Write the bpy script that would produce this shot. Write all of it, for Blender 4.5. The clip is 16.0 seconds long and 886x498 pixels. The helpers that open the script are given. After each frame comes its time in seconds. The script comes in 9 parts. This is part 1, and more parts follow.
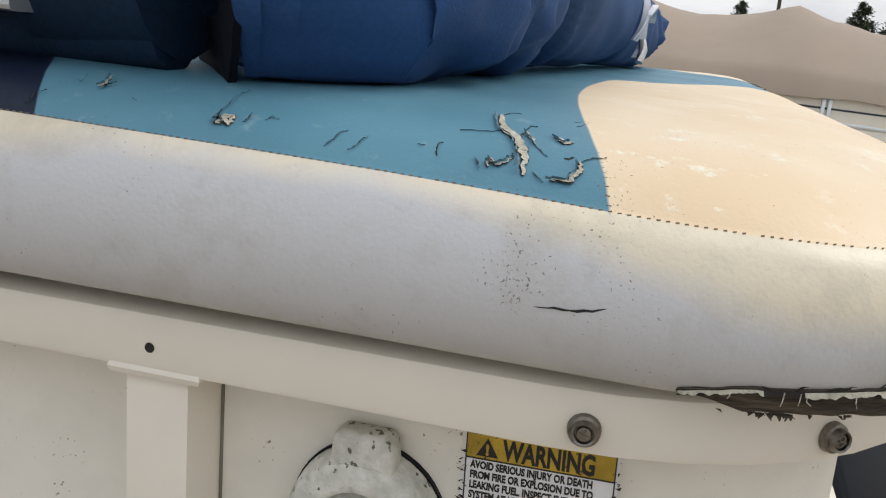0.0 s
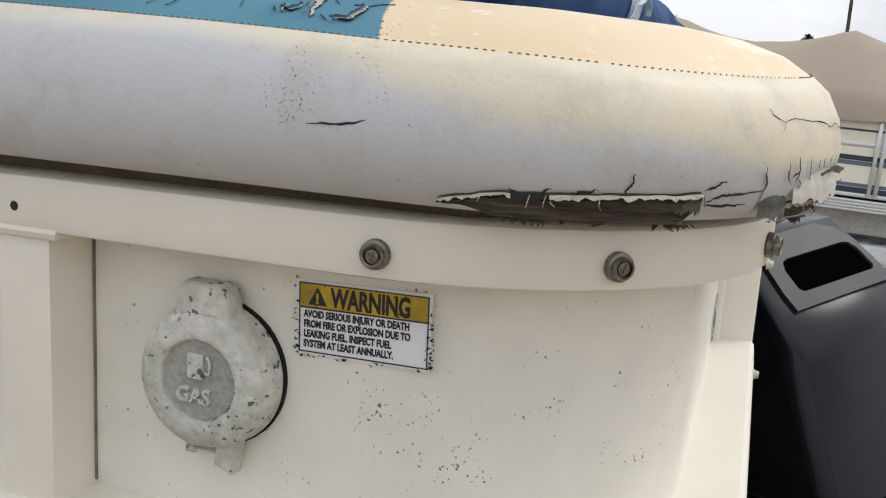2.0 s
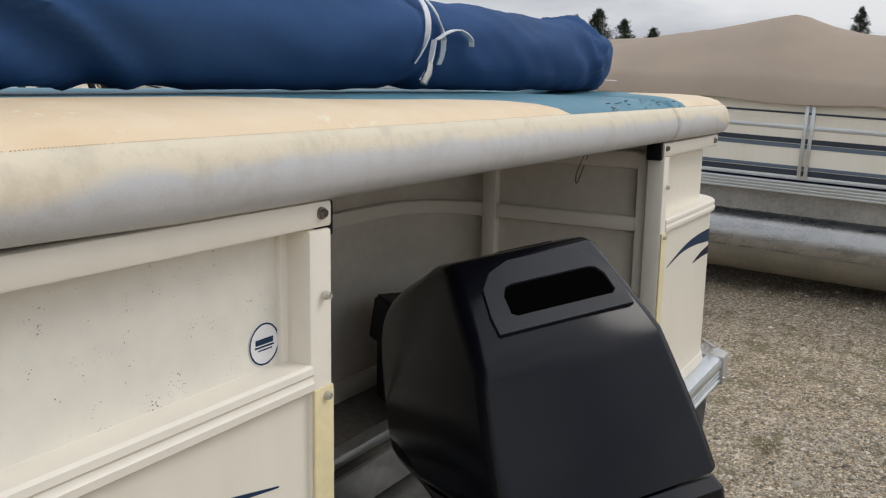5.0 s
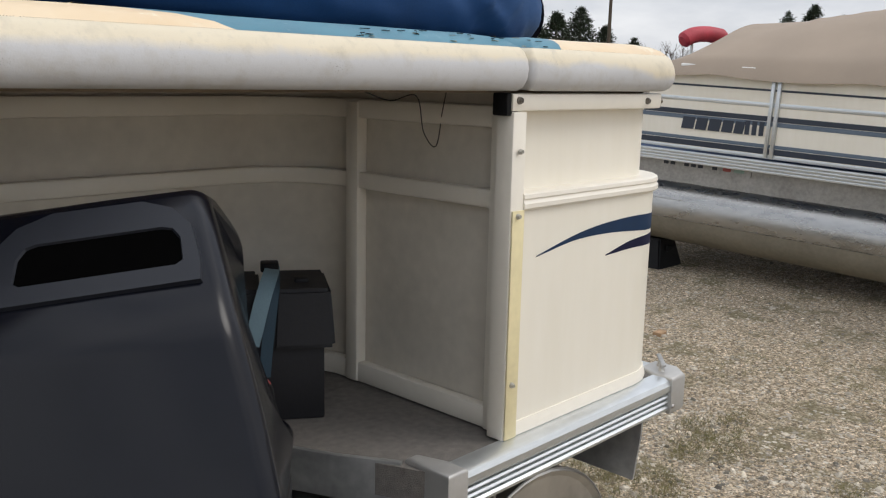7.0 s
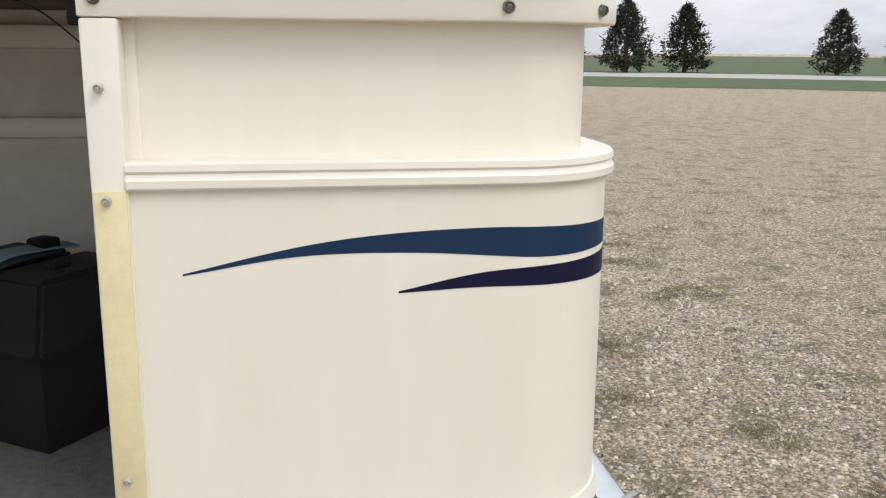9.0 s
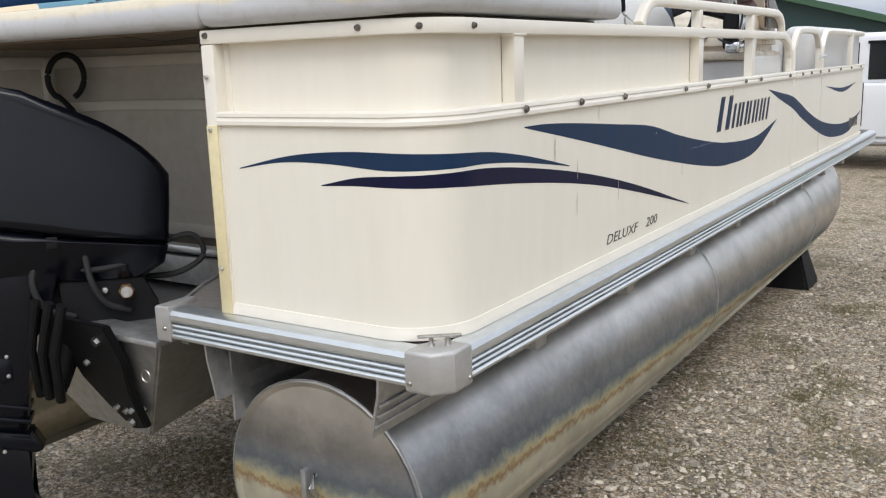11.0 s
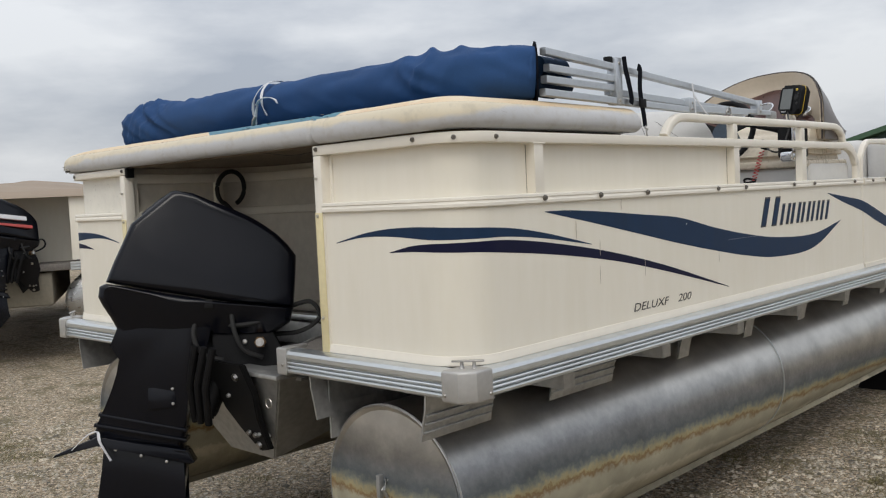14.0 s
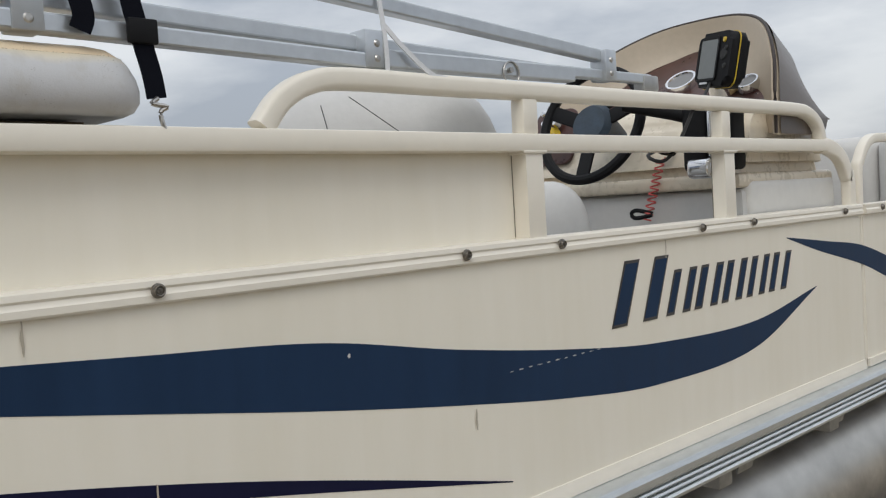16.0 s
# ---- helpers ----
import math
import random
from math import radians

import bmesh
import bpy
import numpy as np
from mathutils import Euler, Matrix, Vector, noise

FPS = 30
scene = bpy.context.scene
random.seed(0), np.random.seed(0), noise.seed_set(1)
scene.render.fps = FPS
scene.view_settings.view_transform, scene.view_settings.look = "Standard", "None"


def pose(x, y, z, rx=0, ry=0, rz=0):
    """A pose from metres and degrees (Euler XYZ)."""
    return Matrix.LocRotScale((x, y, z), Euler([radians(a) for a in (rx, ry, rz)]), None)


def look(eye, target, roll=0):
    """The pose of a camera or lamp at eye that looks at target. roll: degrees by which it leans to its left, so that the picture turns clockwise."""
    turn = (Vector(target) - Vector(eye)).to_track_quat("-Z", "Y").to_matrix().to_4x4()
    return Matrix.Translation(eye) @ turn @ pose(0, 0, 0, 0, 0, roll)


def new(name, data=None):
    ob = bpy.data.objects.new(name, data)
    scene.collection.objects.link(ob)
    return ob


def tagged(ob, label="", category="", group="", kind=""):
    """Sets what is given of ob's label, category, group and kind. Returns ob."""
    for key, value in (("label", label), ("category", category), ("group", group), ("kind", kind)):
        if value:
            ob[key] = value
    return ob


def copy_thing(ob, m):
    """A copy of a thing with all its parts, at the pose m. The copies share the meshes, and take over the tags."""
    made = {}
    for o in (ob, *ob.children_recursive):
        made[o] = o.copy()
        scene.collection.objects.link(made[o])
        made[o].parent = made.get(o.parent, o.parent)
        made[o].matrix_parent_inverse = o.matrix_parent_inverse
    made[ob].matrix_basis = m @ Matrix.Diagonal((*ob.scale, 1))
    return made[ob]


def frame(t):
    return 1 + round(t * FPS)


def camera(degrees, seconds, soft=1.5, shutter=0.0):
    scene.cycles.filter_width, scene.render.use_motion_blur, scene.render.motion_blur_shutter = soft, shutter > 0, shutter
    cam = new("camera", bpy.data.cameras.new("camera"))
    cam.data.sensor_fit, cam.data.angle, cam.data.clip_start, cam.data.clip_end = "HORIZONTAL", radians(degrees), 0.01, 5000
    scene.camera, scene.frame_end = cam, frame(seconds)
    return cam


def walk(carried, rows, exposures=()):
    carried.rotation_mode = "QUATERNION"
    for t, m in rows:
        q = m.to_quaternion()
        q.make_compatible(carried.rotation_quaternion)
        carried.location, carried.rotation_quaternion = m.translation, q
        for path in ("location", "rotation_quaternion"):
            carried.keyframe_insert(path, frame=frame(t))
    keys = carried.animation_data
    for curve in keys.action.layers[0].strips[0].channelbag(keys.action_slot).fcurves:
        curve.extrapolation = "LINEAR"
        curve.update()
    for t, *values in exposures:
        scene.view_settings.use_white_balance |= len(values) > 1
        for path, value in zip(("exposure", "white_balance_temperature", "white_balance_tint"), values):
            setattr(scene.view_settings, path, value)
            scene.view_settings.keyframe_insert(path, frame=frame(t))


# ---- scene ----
cam = camera(52.6, 16.0, soft=1.2)
PATH = [
    (0, (-1.577, 0.139, 1.775), (0.308, 0.632, 1.322), 4.8),
    (0.5, (-1.587, 0.124, 1.775), (0.291, 0.65, 1.332), 4.2),
    (1, (-1.616, 0.064, 1.725), (0.259, 0.61, 1.296), 3.9),
    (1.5, (-1.589, 0.006, 1.689), (0.275, 0.612, 1.289), 3.8),
    (2, (-1.587, 0.009, 1.703), (0.27, 0.649, 1.327), 3.6),
    (2.5, (-1.629, 0.06, 1.758), (0.226, 0.704, 1.38), 3.4),
    (3, (-1.645, 0.092, 1.766), (0.212, 0.729, 1.389), 3.4),
    (3.5, (-1.634, 0.039, 1.777), (0.216, 0.701, 1.399), 3.2),
    (4, (-1.508, -0.157, 1.765), (0.299, 0.616, 1.393), 2.4),
    (4.5, (-1.429, -0.381, 1.795), (0.298, 0.555, 1.419), 1.1),
    (5, (-1.401, -0.612, 1.776), (0.292, 0.385, 1.401), 1.1),
    (5.2, (-1.384, -0.71, 1.772), (0.305, 0.296, 1.406), 0.6),
    (7.3, (-0.426, -1.051, 1.658), (0.892, 0.402, 1.269), 1.1),
    (7.5, (-0.284, -1.075, 1.653), (0.946, 0.452, 1.260), 0.8),
    (8, (0.134, -1.058, 1.609), (1.141, 0.622, 1.205), 0.7),
    (8.2, (0.294, -0.979, 1.599), (1.202, 0.754, 1.183), 0.8),
    (10.3, (1.665, -1.081, 1.568), (0.885, 0.71, 1.139), -1.2),
    (10.5, (1.818, -1.158, 1.571), (0.931, 0.584, 1.15), -1.4),
    (11, (2.185, -1.427, 1.55), (1.106, 0.207, 1.145), -1.9),
    (11.5, (2.539, -1.638, 1.521), (1.355, -0.066, 1.162), -1.9),
    (12, (2.72, -1.888, 1.533), (1.449, -0.356, 1.331), -1.8),
    (12.5, (2.804, -2.044, 1.53), (1.482, -0.547, 1.427), -2.0),
    (13, (2.839, -2.04, 1.518), (1.498, -0.559, 1.418), -2.3),
    (13.5, (2.852, -2.004, 1.506), (1.499, -0.535, 1.403), -2.4),
    (14, (2.848, -1.77, 1.459), (1.468, -0.326, 1.345), -2.7),
    (14.5, (2.778, -1.329, 1.492), (1.348, 0.064, 1.371), -3.0),
    (15, (2.606, -0.751, 1.488), (1.13, 0.593, 1.364), -3.0),
    (15.5, (2.474, -0.105, 1.51), (1.004, 1.246, 1.397), -3.1),
    (16, (2.224, 0.456, 1.525), (0.787, 1.844, 1.428), -3.4),
]
EXPOSURE = [(0, -0.13, 6550, 10), (1.5, -0.05, 6500, 10), (3.0, -0.16, 6450, 9), (3.5, -0.20, 6450, 9), (4.2, -0.40, 6500, 9), (5.2, -0.36, 6500, 10), (7.3, -0.08, 6500, 10), (8.2, 0.04, 6500, 10), (10.3, 0.04, 6250, 10), (11.5, 0.03, 6250, 10), (12.0, -0.24, 6350, 9), (12.5, -0.60, 6500, 9), (13.0, -0.68, 6500, 9), (13.5, -0.47, 6500, 9), (14.5, -0.40, 6500, 9), (15.5, -0.42, 6450, 8), (16.0, -0.47, 6450, 8)]
walk(cam, [(t, look(e, g, r)) for t, e, g, r in PATH], EXPOSURE)

# ---- sky and light ----
world = bpy.data.worlds.new("overcast_sky")
scene.world = world
world.use_nodes = True
wn, wl = world.node_tree.nodes, world.node_tree.links
wn.clear()
sky = wn.new("ShaderNodeTexSky")
sky.sky_type = "NISHITA"
sky.sun_disc = False
sky.sun_elevation, sky.sun_rotation = radians(48), radians(140)
sky.air_density, sky.dust_density = 1.0, 4.0
w_co = wn.new("ShaderNodeTexCoord")
w_map = wn.new("ShaderNodeMapping")
w_map.inputs["Scale"].default_value = (1.0, 1.0, 3.2)
w_noise = wn.new("ShaderNodeTexNoise")
w_noise.inputs["Scale"].default_value = 2.3
w_noise.inputs["Detail"].default_value = 7
w_noise.inputs["Roughness"].default_value = 0.52
w_ramp = wn.new("ShaderNodeValToRGB")
w_ramp.color_ramp.elements[0].position, w_ramp.color_ramp.elements[0].color = 0.38, (0.46, 0.495, 0.565, 1)
w_ramp.color_ramp.elements[1].position, w_ramp.color_ramp.elements[1].color = 0.60, (0.86, 0.875, 0.905, 1)
w_sep = wn.new("ShaderNodeSeparateXYZ")
w_high = wn.new("ShaderNodeMapRange")
w_high.inputs["From Min"].default_value, w_high.inputs["From Max"].default_value = 0.0, 1.0
w_high.inputs["To Min"].default_value, w_high.inputs["To Max"].default_value = 1.0, 1.95
w_mul = wn.new("ShaderNodeVectorMath")
w_mul.operation = "SCALE"
w_skymul = wn.new("ShaderNodeVectorMath")
w_skymul.operation = "SCALE"
w_skymul.inputs["Scale"].default_value = 0.02
w_add = wn.new("ShaderNodeVectorMath")
w_add.operation = "ADD"
w_bg = wn.new("ShaderNodeBackground")
w_bg.inputs["Strength"].default_value = 1.0
w_out = wn.new("ShaderNodeOutputWorld")
wl.new(w_co.outputs["Generated"], w_map.inputs["Vector"])
wl.new(w_map.outputs[0], w_noise.inputs["Vector"])
wl.new(w_noise.outputs["Fac"], w_ramp.inputs["Fac"])
wl.new(w_co.outputs["Generated"], w_sep.inputs[0])
wl.new(w_sep.outputs["Z"], w_high.inputs["Value"])
wl.new(w_ramp.outputs["Color"], w_mul.inputs[0])
wl.new(w_high.outputs[0], w_mul.inputs["Scale"])
wl.new(sky.outputs["Color"], w_skymul.inputs[0])
wl.new(w_mul.outputs[0], w_add.inputs[0])
wl.new(w_skymul.outputs[0], w_add.inputs[1])
wl.new(w_add.outputs[0], w_bg.inputs["Color"])
wl.new(w_bg.outputs[0], w_out.inputs["Surface"])

sun = new("sun", bpy.data.lights.new("sun", "SUN"))
sun.data.energy, sun.data.angle, sun.data.color = 1.1, radians(25), (1.0, 0.96, 0.90)
sun.matrix_world = look((3.5, -4.2, 6.2), (0, 0, 0))

# ---- helpers for meshes ----


def part(name, bm, material, parent=None, label="", smooth=True, angle=35):
    """One mesh object from a bmesh, under a thing or a part."""
    me = bpy.data.meshes.new(name)
    bmesh.ops.recalc_face_normals(bm, faces=bm.faces)
    bm.to_mesh(me)
    bm.free()
    me.materials.append(material)
    if smooth:
        me.shade_smooth()
        me.set_sharp_from_angle(angle=radians(angle))
    ob = new(name, me)
    if parent:
        ob.parent = parent
        ob.matrix_parent_inverse = parent.matrix_world.inverted()
    if label:
        ob["label"] = label
    return ob


def thing(name, label, category, group="", at=(0, 0, 0), kind=""):
    ob = new(name)
    ob.location = at
    ob.matrix_world = Matrix.Translation(at)
    ob.empty_display_size = 0.1
    return tagged(ob, label, category, group, kind)


def merge(bm, other):
    """Adds another bmesh to bm."""
    me = bpy.data.meshes.new("tmp")
    other.to_mesh(me)
    other.free()
    bm.from_mesh(me)
    bpy.data.meshes.remove(me)
    return bm


def box(lo, hi, bevel=0.0, seg=2, bm=None):
    b = bmesh.new()
    bmesh.ops.create_cube(b, size=1.0)
    c = [(a + d) / 2 for a, d in zip(lo, hi)]
    s = [abs(d - a) for a, d in zip(lo, hi)]
    for v in b.verts:
        v.co = Vector([v.co[i] * s[i] + c[i] for i in range(3)])
    if bevel > 0:
        bmesh.ops.bevel(b, geom=b.edges[:], offset=min(bevel, min(s) * 0.49), segments=seg, profile=0.5, affect="EDGES", clamp_overlap=True)
    return merge(bm, b) if bm else b


def moved(bm, m):
    bm.transform(m)
    return bm


def sweep(path, section, up=None, closed=False, closed_section=True, caps=True, bm=None, scale=None):
    """Runs a section (list of (side, up) pairs) along a path of points. side is to the right of the way, up is +z unless given."""
    b = bmesh.new()
    pts = [Vector(p) for p in path]
    n = len(pts)
    rings = []
    for i, p in enumerate(pts):
        a = pts[i - 1] if (i > 0 or closed) else p
        c = pts[(i + 1) % n] if (i < n - 1 or closed) else p
        d1 = (p - a).normalized() if (p - a).length > 1e-9 else None
        d2 = (c - p).normalized() if (c - p).length > 1e-9 else None
        d = ((d1 or d2) + (d2 or d1)).normalized()
        u0 = Vector(up) if up else Vector((0, 0, 1))
        if abs(d.dot(u0)) > 0.98:
            u0 = Vector((0, 1, 0)) if abs(d.y) < 0.9 else Vector((1, 0, 0))
        r = d.cross(u0).normalized()
        u = r.cross(d).normalized()
        k = 1.0
        if d1 and d2:
            k = 1.0 / max(0.5, math.sqrt(max(0.0, (1 + d1.dot(d2)) / 2)))
        s = scale[i] if scale else 1.0
        rings.append([b.verts.new(p + r * (x * s * (k if up is None else 1)) + u * (y * s)) for x, y in section])
    m = len(section)
    for i in range(n if closed else n - 1):
        A, B = rings[i], rings[(i + 1) % n]
        for j in range(m if closed_section else m - 1):
            b.faces.new((A[j], A[(j + 1) % m], B[(j + 1) % m], B[j]))
    if caps and not closed and closed_section:
        b.faces.new(rings[0])
        b.faces.new(rings[-1][::-1])
    return merge(bm, b) if bm else b


def circle(r, n=12):
    return [(r * math.cos(2 * math.pi * i / n), r * math.sin(2 * math.pi * i / n)) for i in range(n)]


def rect(x0, x1, y0, y1, r=0.0, n=3):
    """A rounded rectangle, anticlockwise."""
    if r <= 0:
        return [(x0, y0), (x1, y0), (x1, y1), (x0, y1)]
    out = []
    for cx, cy, a0 in ((x1 - r, y0 + r, -90), (x1 - r, y1 - r, 0), (x0 + r, y1 - r, 90), (x0 + r, y0 + r, 180)):
        for i in range(n + 1):
            a = radians(a0 + 90 * i / n)
            out.append((cx + r * math.cos(a), cy + r * math.sin(a)))
    return out


def tube(path, r, n=10, bm=None, scale=None):
    return sweep(path, circle(r, n), bm=bm, scale=scale)


def smooth_path(points, n=8):
    """Catmull-Rom through the points."""
    P = [Vector(p) for p in points]
    P = [P[0] * 2 - P[1]] + P + [P[-1] * 2 - P[-2]]
    out = []
    for i in range(1, len(P) - 2):
        a, b_, c, d = P[i - 1], P[i], P[i + 1], P[i + 2]
        for k in range(n):
            t = k / n
            out.append(0.5 * ((2 * b_) + (c - a) * t + (2 * a - 5 * b_ + 4 * c - d) * t * t + (3 * b_ - a - 3 * c + d) * t ** 3))
    out.append(P[-2])
    return out


def lathe(profile, n=24, bm=None, cap=True):
    """Turns (radius, height) pairs round z."""
    b = bmesh.new()
    rings = []
    for r, h in profile:
        if r < 1e-6:
            rings.append([b.verts.new((0, 0, h))])
        else:
            rings.append([b.verts.new((r * math.cos(2 * math.pi * i / n), r * math.sin(2 * math.pi * i / n), h)) for i in range(n)])
    for A, B in zip(rings, rings[1:]):
        for i in range(n):
            j = (i + 1) % n
            if len(A) == 1 and len(B) > 1:
                b.faces.new((A[0], B[i], B[j]))
            elif len(B) == 1 and len(A) > 1:
                b.faces.new((A[i], A[j], B[0]))
            elif len(A) > 1:
                b.faces.new((A[i], A[j], B[j], B[i]))
    return merge(bm, b) if bm else b


def prism(outline, lo, hi, bevel=0.0, seg=2, bm=None):
    """Extrudes an outline of (x, y) pairs from z lo to hi."""
    b = bmesh.new()
    A = [b.verts.new((x, y, lo)) for x, y in outline]
    B = [b.verts.new((x, y, hi)) for x, y in outline]
    b.faces.new(A[::-1])
    b.faces.new(B)
    for i in range(len(A)):
        j = (i + 1) % len(A)
        b.faces.new((A[i], A[j], B[j], B[i]))
    if bevel > 0:
        es = [e for e in b.edges if abs(e.verts[0].co.z - e.verts[1].co.z) < 1e-6]
        bmesh.ops.bevel(b, geom=es, offset=bevel, segments=seg, profile=0.5, affect="EDGES", clamp_overlap=True)
    return merge(bm, b) if bm else b


def axes(origin, x, y, z):
    """A matrix whose columns are the given axes."""
    m = Matrix.Identity(4)
    for i, a in enumerate((x, y, z)):
        a = Vector(a).normalized()
        for k in range(3):
            m[k][i] = a[k]
    m.translation = Vector(origin)
    return m


def facing(origin, normal, up=(0, 0, 1)):
    """Local z along the normal, local y as near to up as can be."""
    z = Vector(normal).normalized()
    x = Vector(up).cross(z).normalized()
    return axes(origin, x, z.cross(x), z)


# ---- materials ----


def mat(name, color, rough=0.5, metal=0.0, dark=0.75, scale=6.0, grain=60.0, bump=0.05, bump_scale=200.0, tint=None, coat=0.0, spec=None, stretch=(1, 1, 1), island=0.0, rand=0.0, rough_var=0.12, spots=0.0, spot_scale=90.0, spot_col=(0.03, 0.03, 0.025), distance=0.002):
    """A painted, cast or woven surface: colour with two scales of variation, uneven gloss and a fine relief."""
    m = bpy.data.materials.new(name)
    m.use_nodes = True
    nt = m.node_tree
    N, L = nt.nodes, nt.links
    p = N["Principled BSDF"]
    co = N.new("ShaderNodeTexCoord")
    mp = N.new("ShaderNodeMapping")
    mp.inputs["Scale"].default_value = stretch
    L.new(co.outputs["Object"], mp.inputs["Vector"])
    n1 = N.new("ShaderNodeTexNoise")
    n1.inputs["Scale"].default_value, n1.inputs["Detail"].default_value = scale, 5
    n2 = N.new("ShaderNodeTexNoise")
    n2.inputs["Scale"].default_value, n2.inputs["Detail"].default_value = grain, 4
    L.new(mp.outputs[0], n1.inputs["Vector"])
    L.new(mp.outputs[0], n2.inputs["Vector"])
    mixf = N.new("ShaderNodeMath")
    mixf.operation = "MULTIPLY_ADD"
    mixf.inputs[1].default_value, mixf.inputs[2].default_value = 0.45, 0.0
    L.new(n2.outputs["Fac"], mixf.inputs[0])
    add = N.new("ShaderNodeMath")
    add.operation = "MULTIPLY_ADD"
    add.inputs[1].default_value = 0.55
    L.new(n1.outputs["Fac"], add.inputs[0])
    L.new(mixf.outputs[0], add.inputs[2])
    ramp = N.new("ShaderNodeValToRGB")
    t = tint or color
    ramp.color_ramp.elements[0].position, ramp.color_ramp.elements[0].color = 0.32, (*[c * dark for c in t], 1)
    ramp.color_ramp.elements[1].position, ramp.color_ramp.elements[1].color = 0.66, (*color, 1)
    L.new(add.outputs[0], ramp.inputs["Fac"])
    out = ramp.outputs["Color"]
    if rand or island:
        if island:
            g = N.new("ShaderNodeNewGeometry")
            src, amount = g.outputs["Random Per Island"], island
        else:
            g = N.new("ShaderNodeObjectInfo")
            src, amount = g.outputs["Random"], rand
        mr = N.new("ShaderNodeMapRange")
        mr.inputs["To Min"].default_value, mr.inputs["To Max"].default_value = 1 - amount, 1 + amount * 0.6
        L.new(src, mr.inputs["Value"])
        sc = N.new("ShaderNodeVectorMath")
        sc.operation = "SCALE"
        L.new(out, sc.inputs[0])
        L.new(mr.outputs[0], sc.inputs["Scale"])
        out = sc.outputs[0]
    if spots:
        n3 = N.new("ShaderNodeTexNoise")
        n3.inputs["Scale"].default_value, n3.inputs["Detail"].default_value = spot_scale, 2
        L.new(co.outputs["Object"], n3.inputs["Vector"])
        n4 = N.new("ShaderNodeTexNoise")
        n4.inputs["Scale"].default_value, n4.inputs["Detail"].default_value = spot_scale / 12, 2
        L.new(co.outputs["Object"], n4.inputs["Vector"])
        sm = N.new("ShaderNodeMath")
        sm.operation = "MULTIPLY_ADD"
        sm.inputs[1].default_value = 0.6
        L.new(n4.outputs["Fac"], sm.inputs[0])
        L.new(n3.outputs["Fac"], sm.inputs[2])
        sr = N.new("ShaderNodeMapRange")
        sr.inputs["From Min"].default_value, sr.inputs["From Max"].default_value = 1.0 - spots, 1.06 - spots
        L.new(sm.outputs[0], sr.inputs["Value"])
        mx = N.new("ShaderNodeMix")
        mx.data_type = "RGBA"
        L.new(sr.outputs[0], mx.inputs["Factor"])
        L.new(out, mx.inputs["A"])
        mx.inputs["B"].default_value = (*spot_col, 1)
        out = mx.outputs["Result"]
    L.new(out, p.inputs["Base Color"])
    rr = N.new("ShaderNodeMapRange")
    rr.inputs["To Min"].default_value, rr.inputs["To Max"].default_value = max(0.02, rough - rough_var), min(1, rough + rough_var)
    L.new(add.outputs[0], rr.inputs["Value"])
    L.new(rr.outputs[0], p.inputs["Roughness"])
    p.inputs["Metallic"].default_value = metal
    if coat:
        p.inputs["Coat Weight"].default_value = coat
        p.inputs["Coat Roughness"].default_value = 0.08
    if spec is not None:
        p.inputs["Specular IOR Level"].default_value = spec
    if bump:
        nb = N.new("ShaderNodeTexNoise")
        nb.inputs["Scale"].default_value, nb.inputs["Detail"].default_value = bump_scale, 4
        L.new(mp.outputs[0], nb.inputs["Vector"])
        bp = N.new("ShaderNodeBump")
        bp.inputs["Strength"].default_value, bp.inputs["Distance"].default_value = min(1, bump * 4), distance
        L.new(nb.outputs["Fac"], bp.inputs["Height"])
        L.new(bp.outputs[0], p.inputs["Normal"])
    return m


CREAM = mat("cream_enamel", (0.83, 0.78, 0.68), 0.34, dark=0.93, scale=2.5, grain=25, bump=0.012, bump_scale=40, spots=0.0)
CREAM_SKIN = mat("cream_skin", (0.84, 0.795, 0.695), 0.36, dark=0.945, scale=5, grain=26, bump=0.02, bump_scale=18, stretch=(1, 1, 0.18), tint=(0.84, 0.79, 0.67))
CREAM_DIRTY = mat("cream_mildew", (0.80, 0.77, 0.69), 0.45, dark=0.90, scale=5, grain=40, bump=0.02, bump_scale=90, spots=-0.03, spot_scale=420, spot_col=(0.16, 0.14, 0.11))
# dark brown painted as shade where posts meet the recessed panel
SEAM_SHADE = mat("seam_shade", (0.26, 0.235, 0.19), 0.9, dark=0.5, scale=40, bump=0.0)
YELLOWED = mat("yellowed_trim", (0.80, 0.70, 0.42), 0.42, dark=0.85, scale=6)
NAVY_DECAL = mat("navy_decal", (0.015, 0.037, 0.085), 0.50, dark=0.8, spec=0.15, scale=9, grain=30, bump=0.0, stretch=(1, 1, 0.2))
INDIGO_DECAL = mat("indigo_decal", (0.009, 0.010, 0.038), 0.50, spec=0.15, dark=0.8, scale=9, bump=0.0)
ALU = mat("rub_rail_aluminium", (0.72, 0.75, 0.76), 0.34, 0.85, dark=0.8, scale=5, grain=80, bump=0.01, stretch=(0.3, 0.3, 3))
ALU_DULL = mat("dull_aluminium", (0.50, 0.50, 0.49), 0.45, 0.75, dark=0.6, scale=5, grain=40, bump=0.03, bump_scale=70)
CAST_GREY = mat("cast_corner", (0.50, 0.49, 0.47), 0.5, 0.55, dark=0.85, scale=14, bump=0.04, bump_scale=150)
STEEL = mat("stainless_steel", (0.55, 0.53, 0.50), 0.32, 1.0, dark=0.6, scale=60, grain=200, bump=0.02)
PALE_SCREW = mat("painted_screw", (0.62, 0.59, 0.52), 0.45, 0.3, dark=0.7, scale=90, bump=0.02)
SCREW = mat("tarnished_screw", (0.30, 0.275, 0.24), 0.40, 0.9, dark=0.4, scale=120, grain=400, bump=0.02)
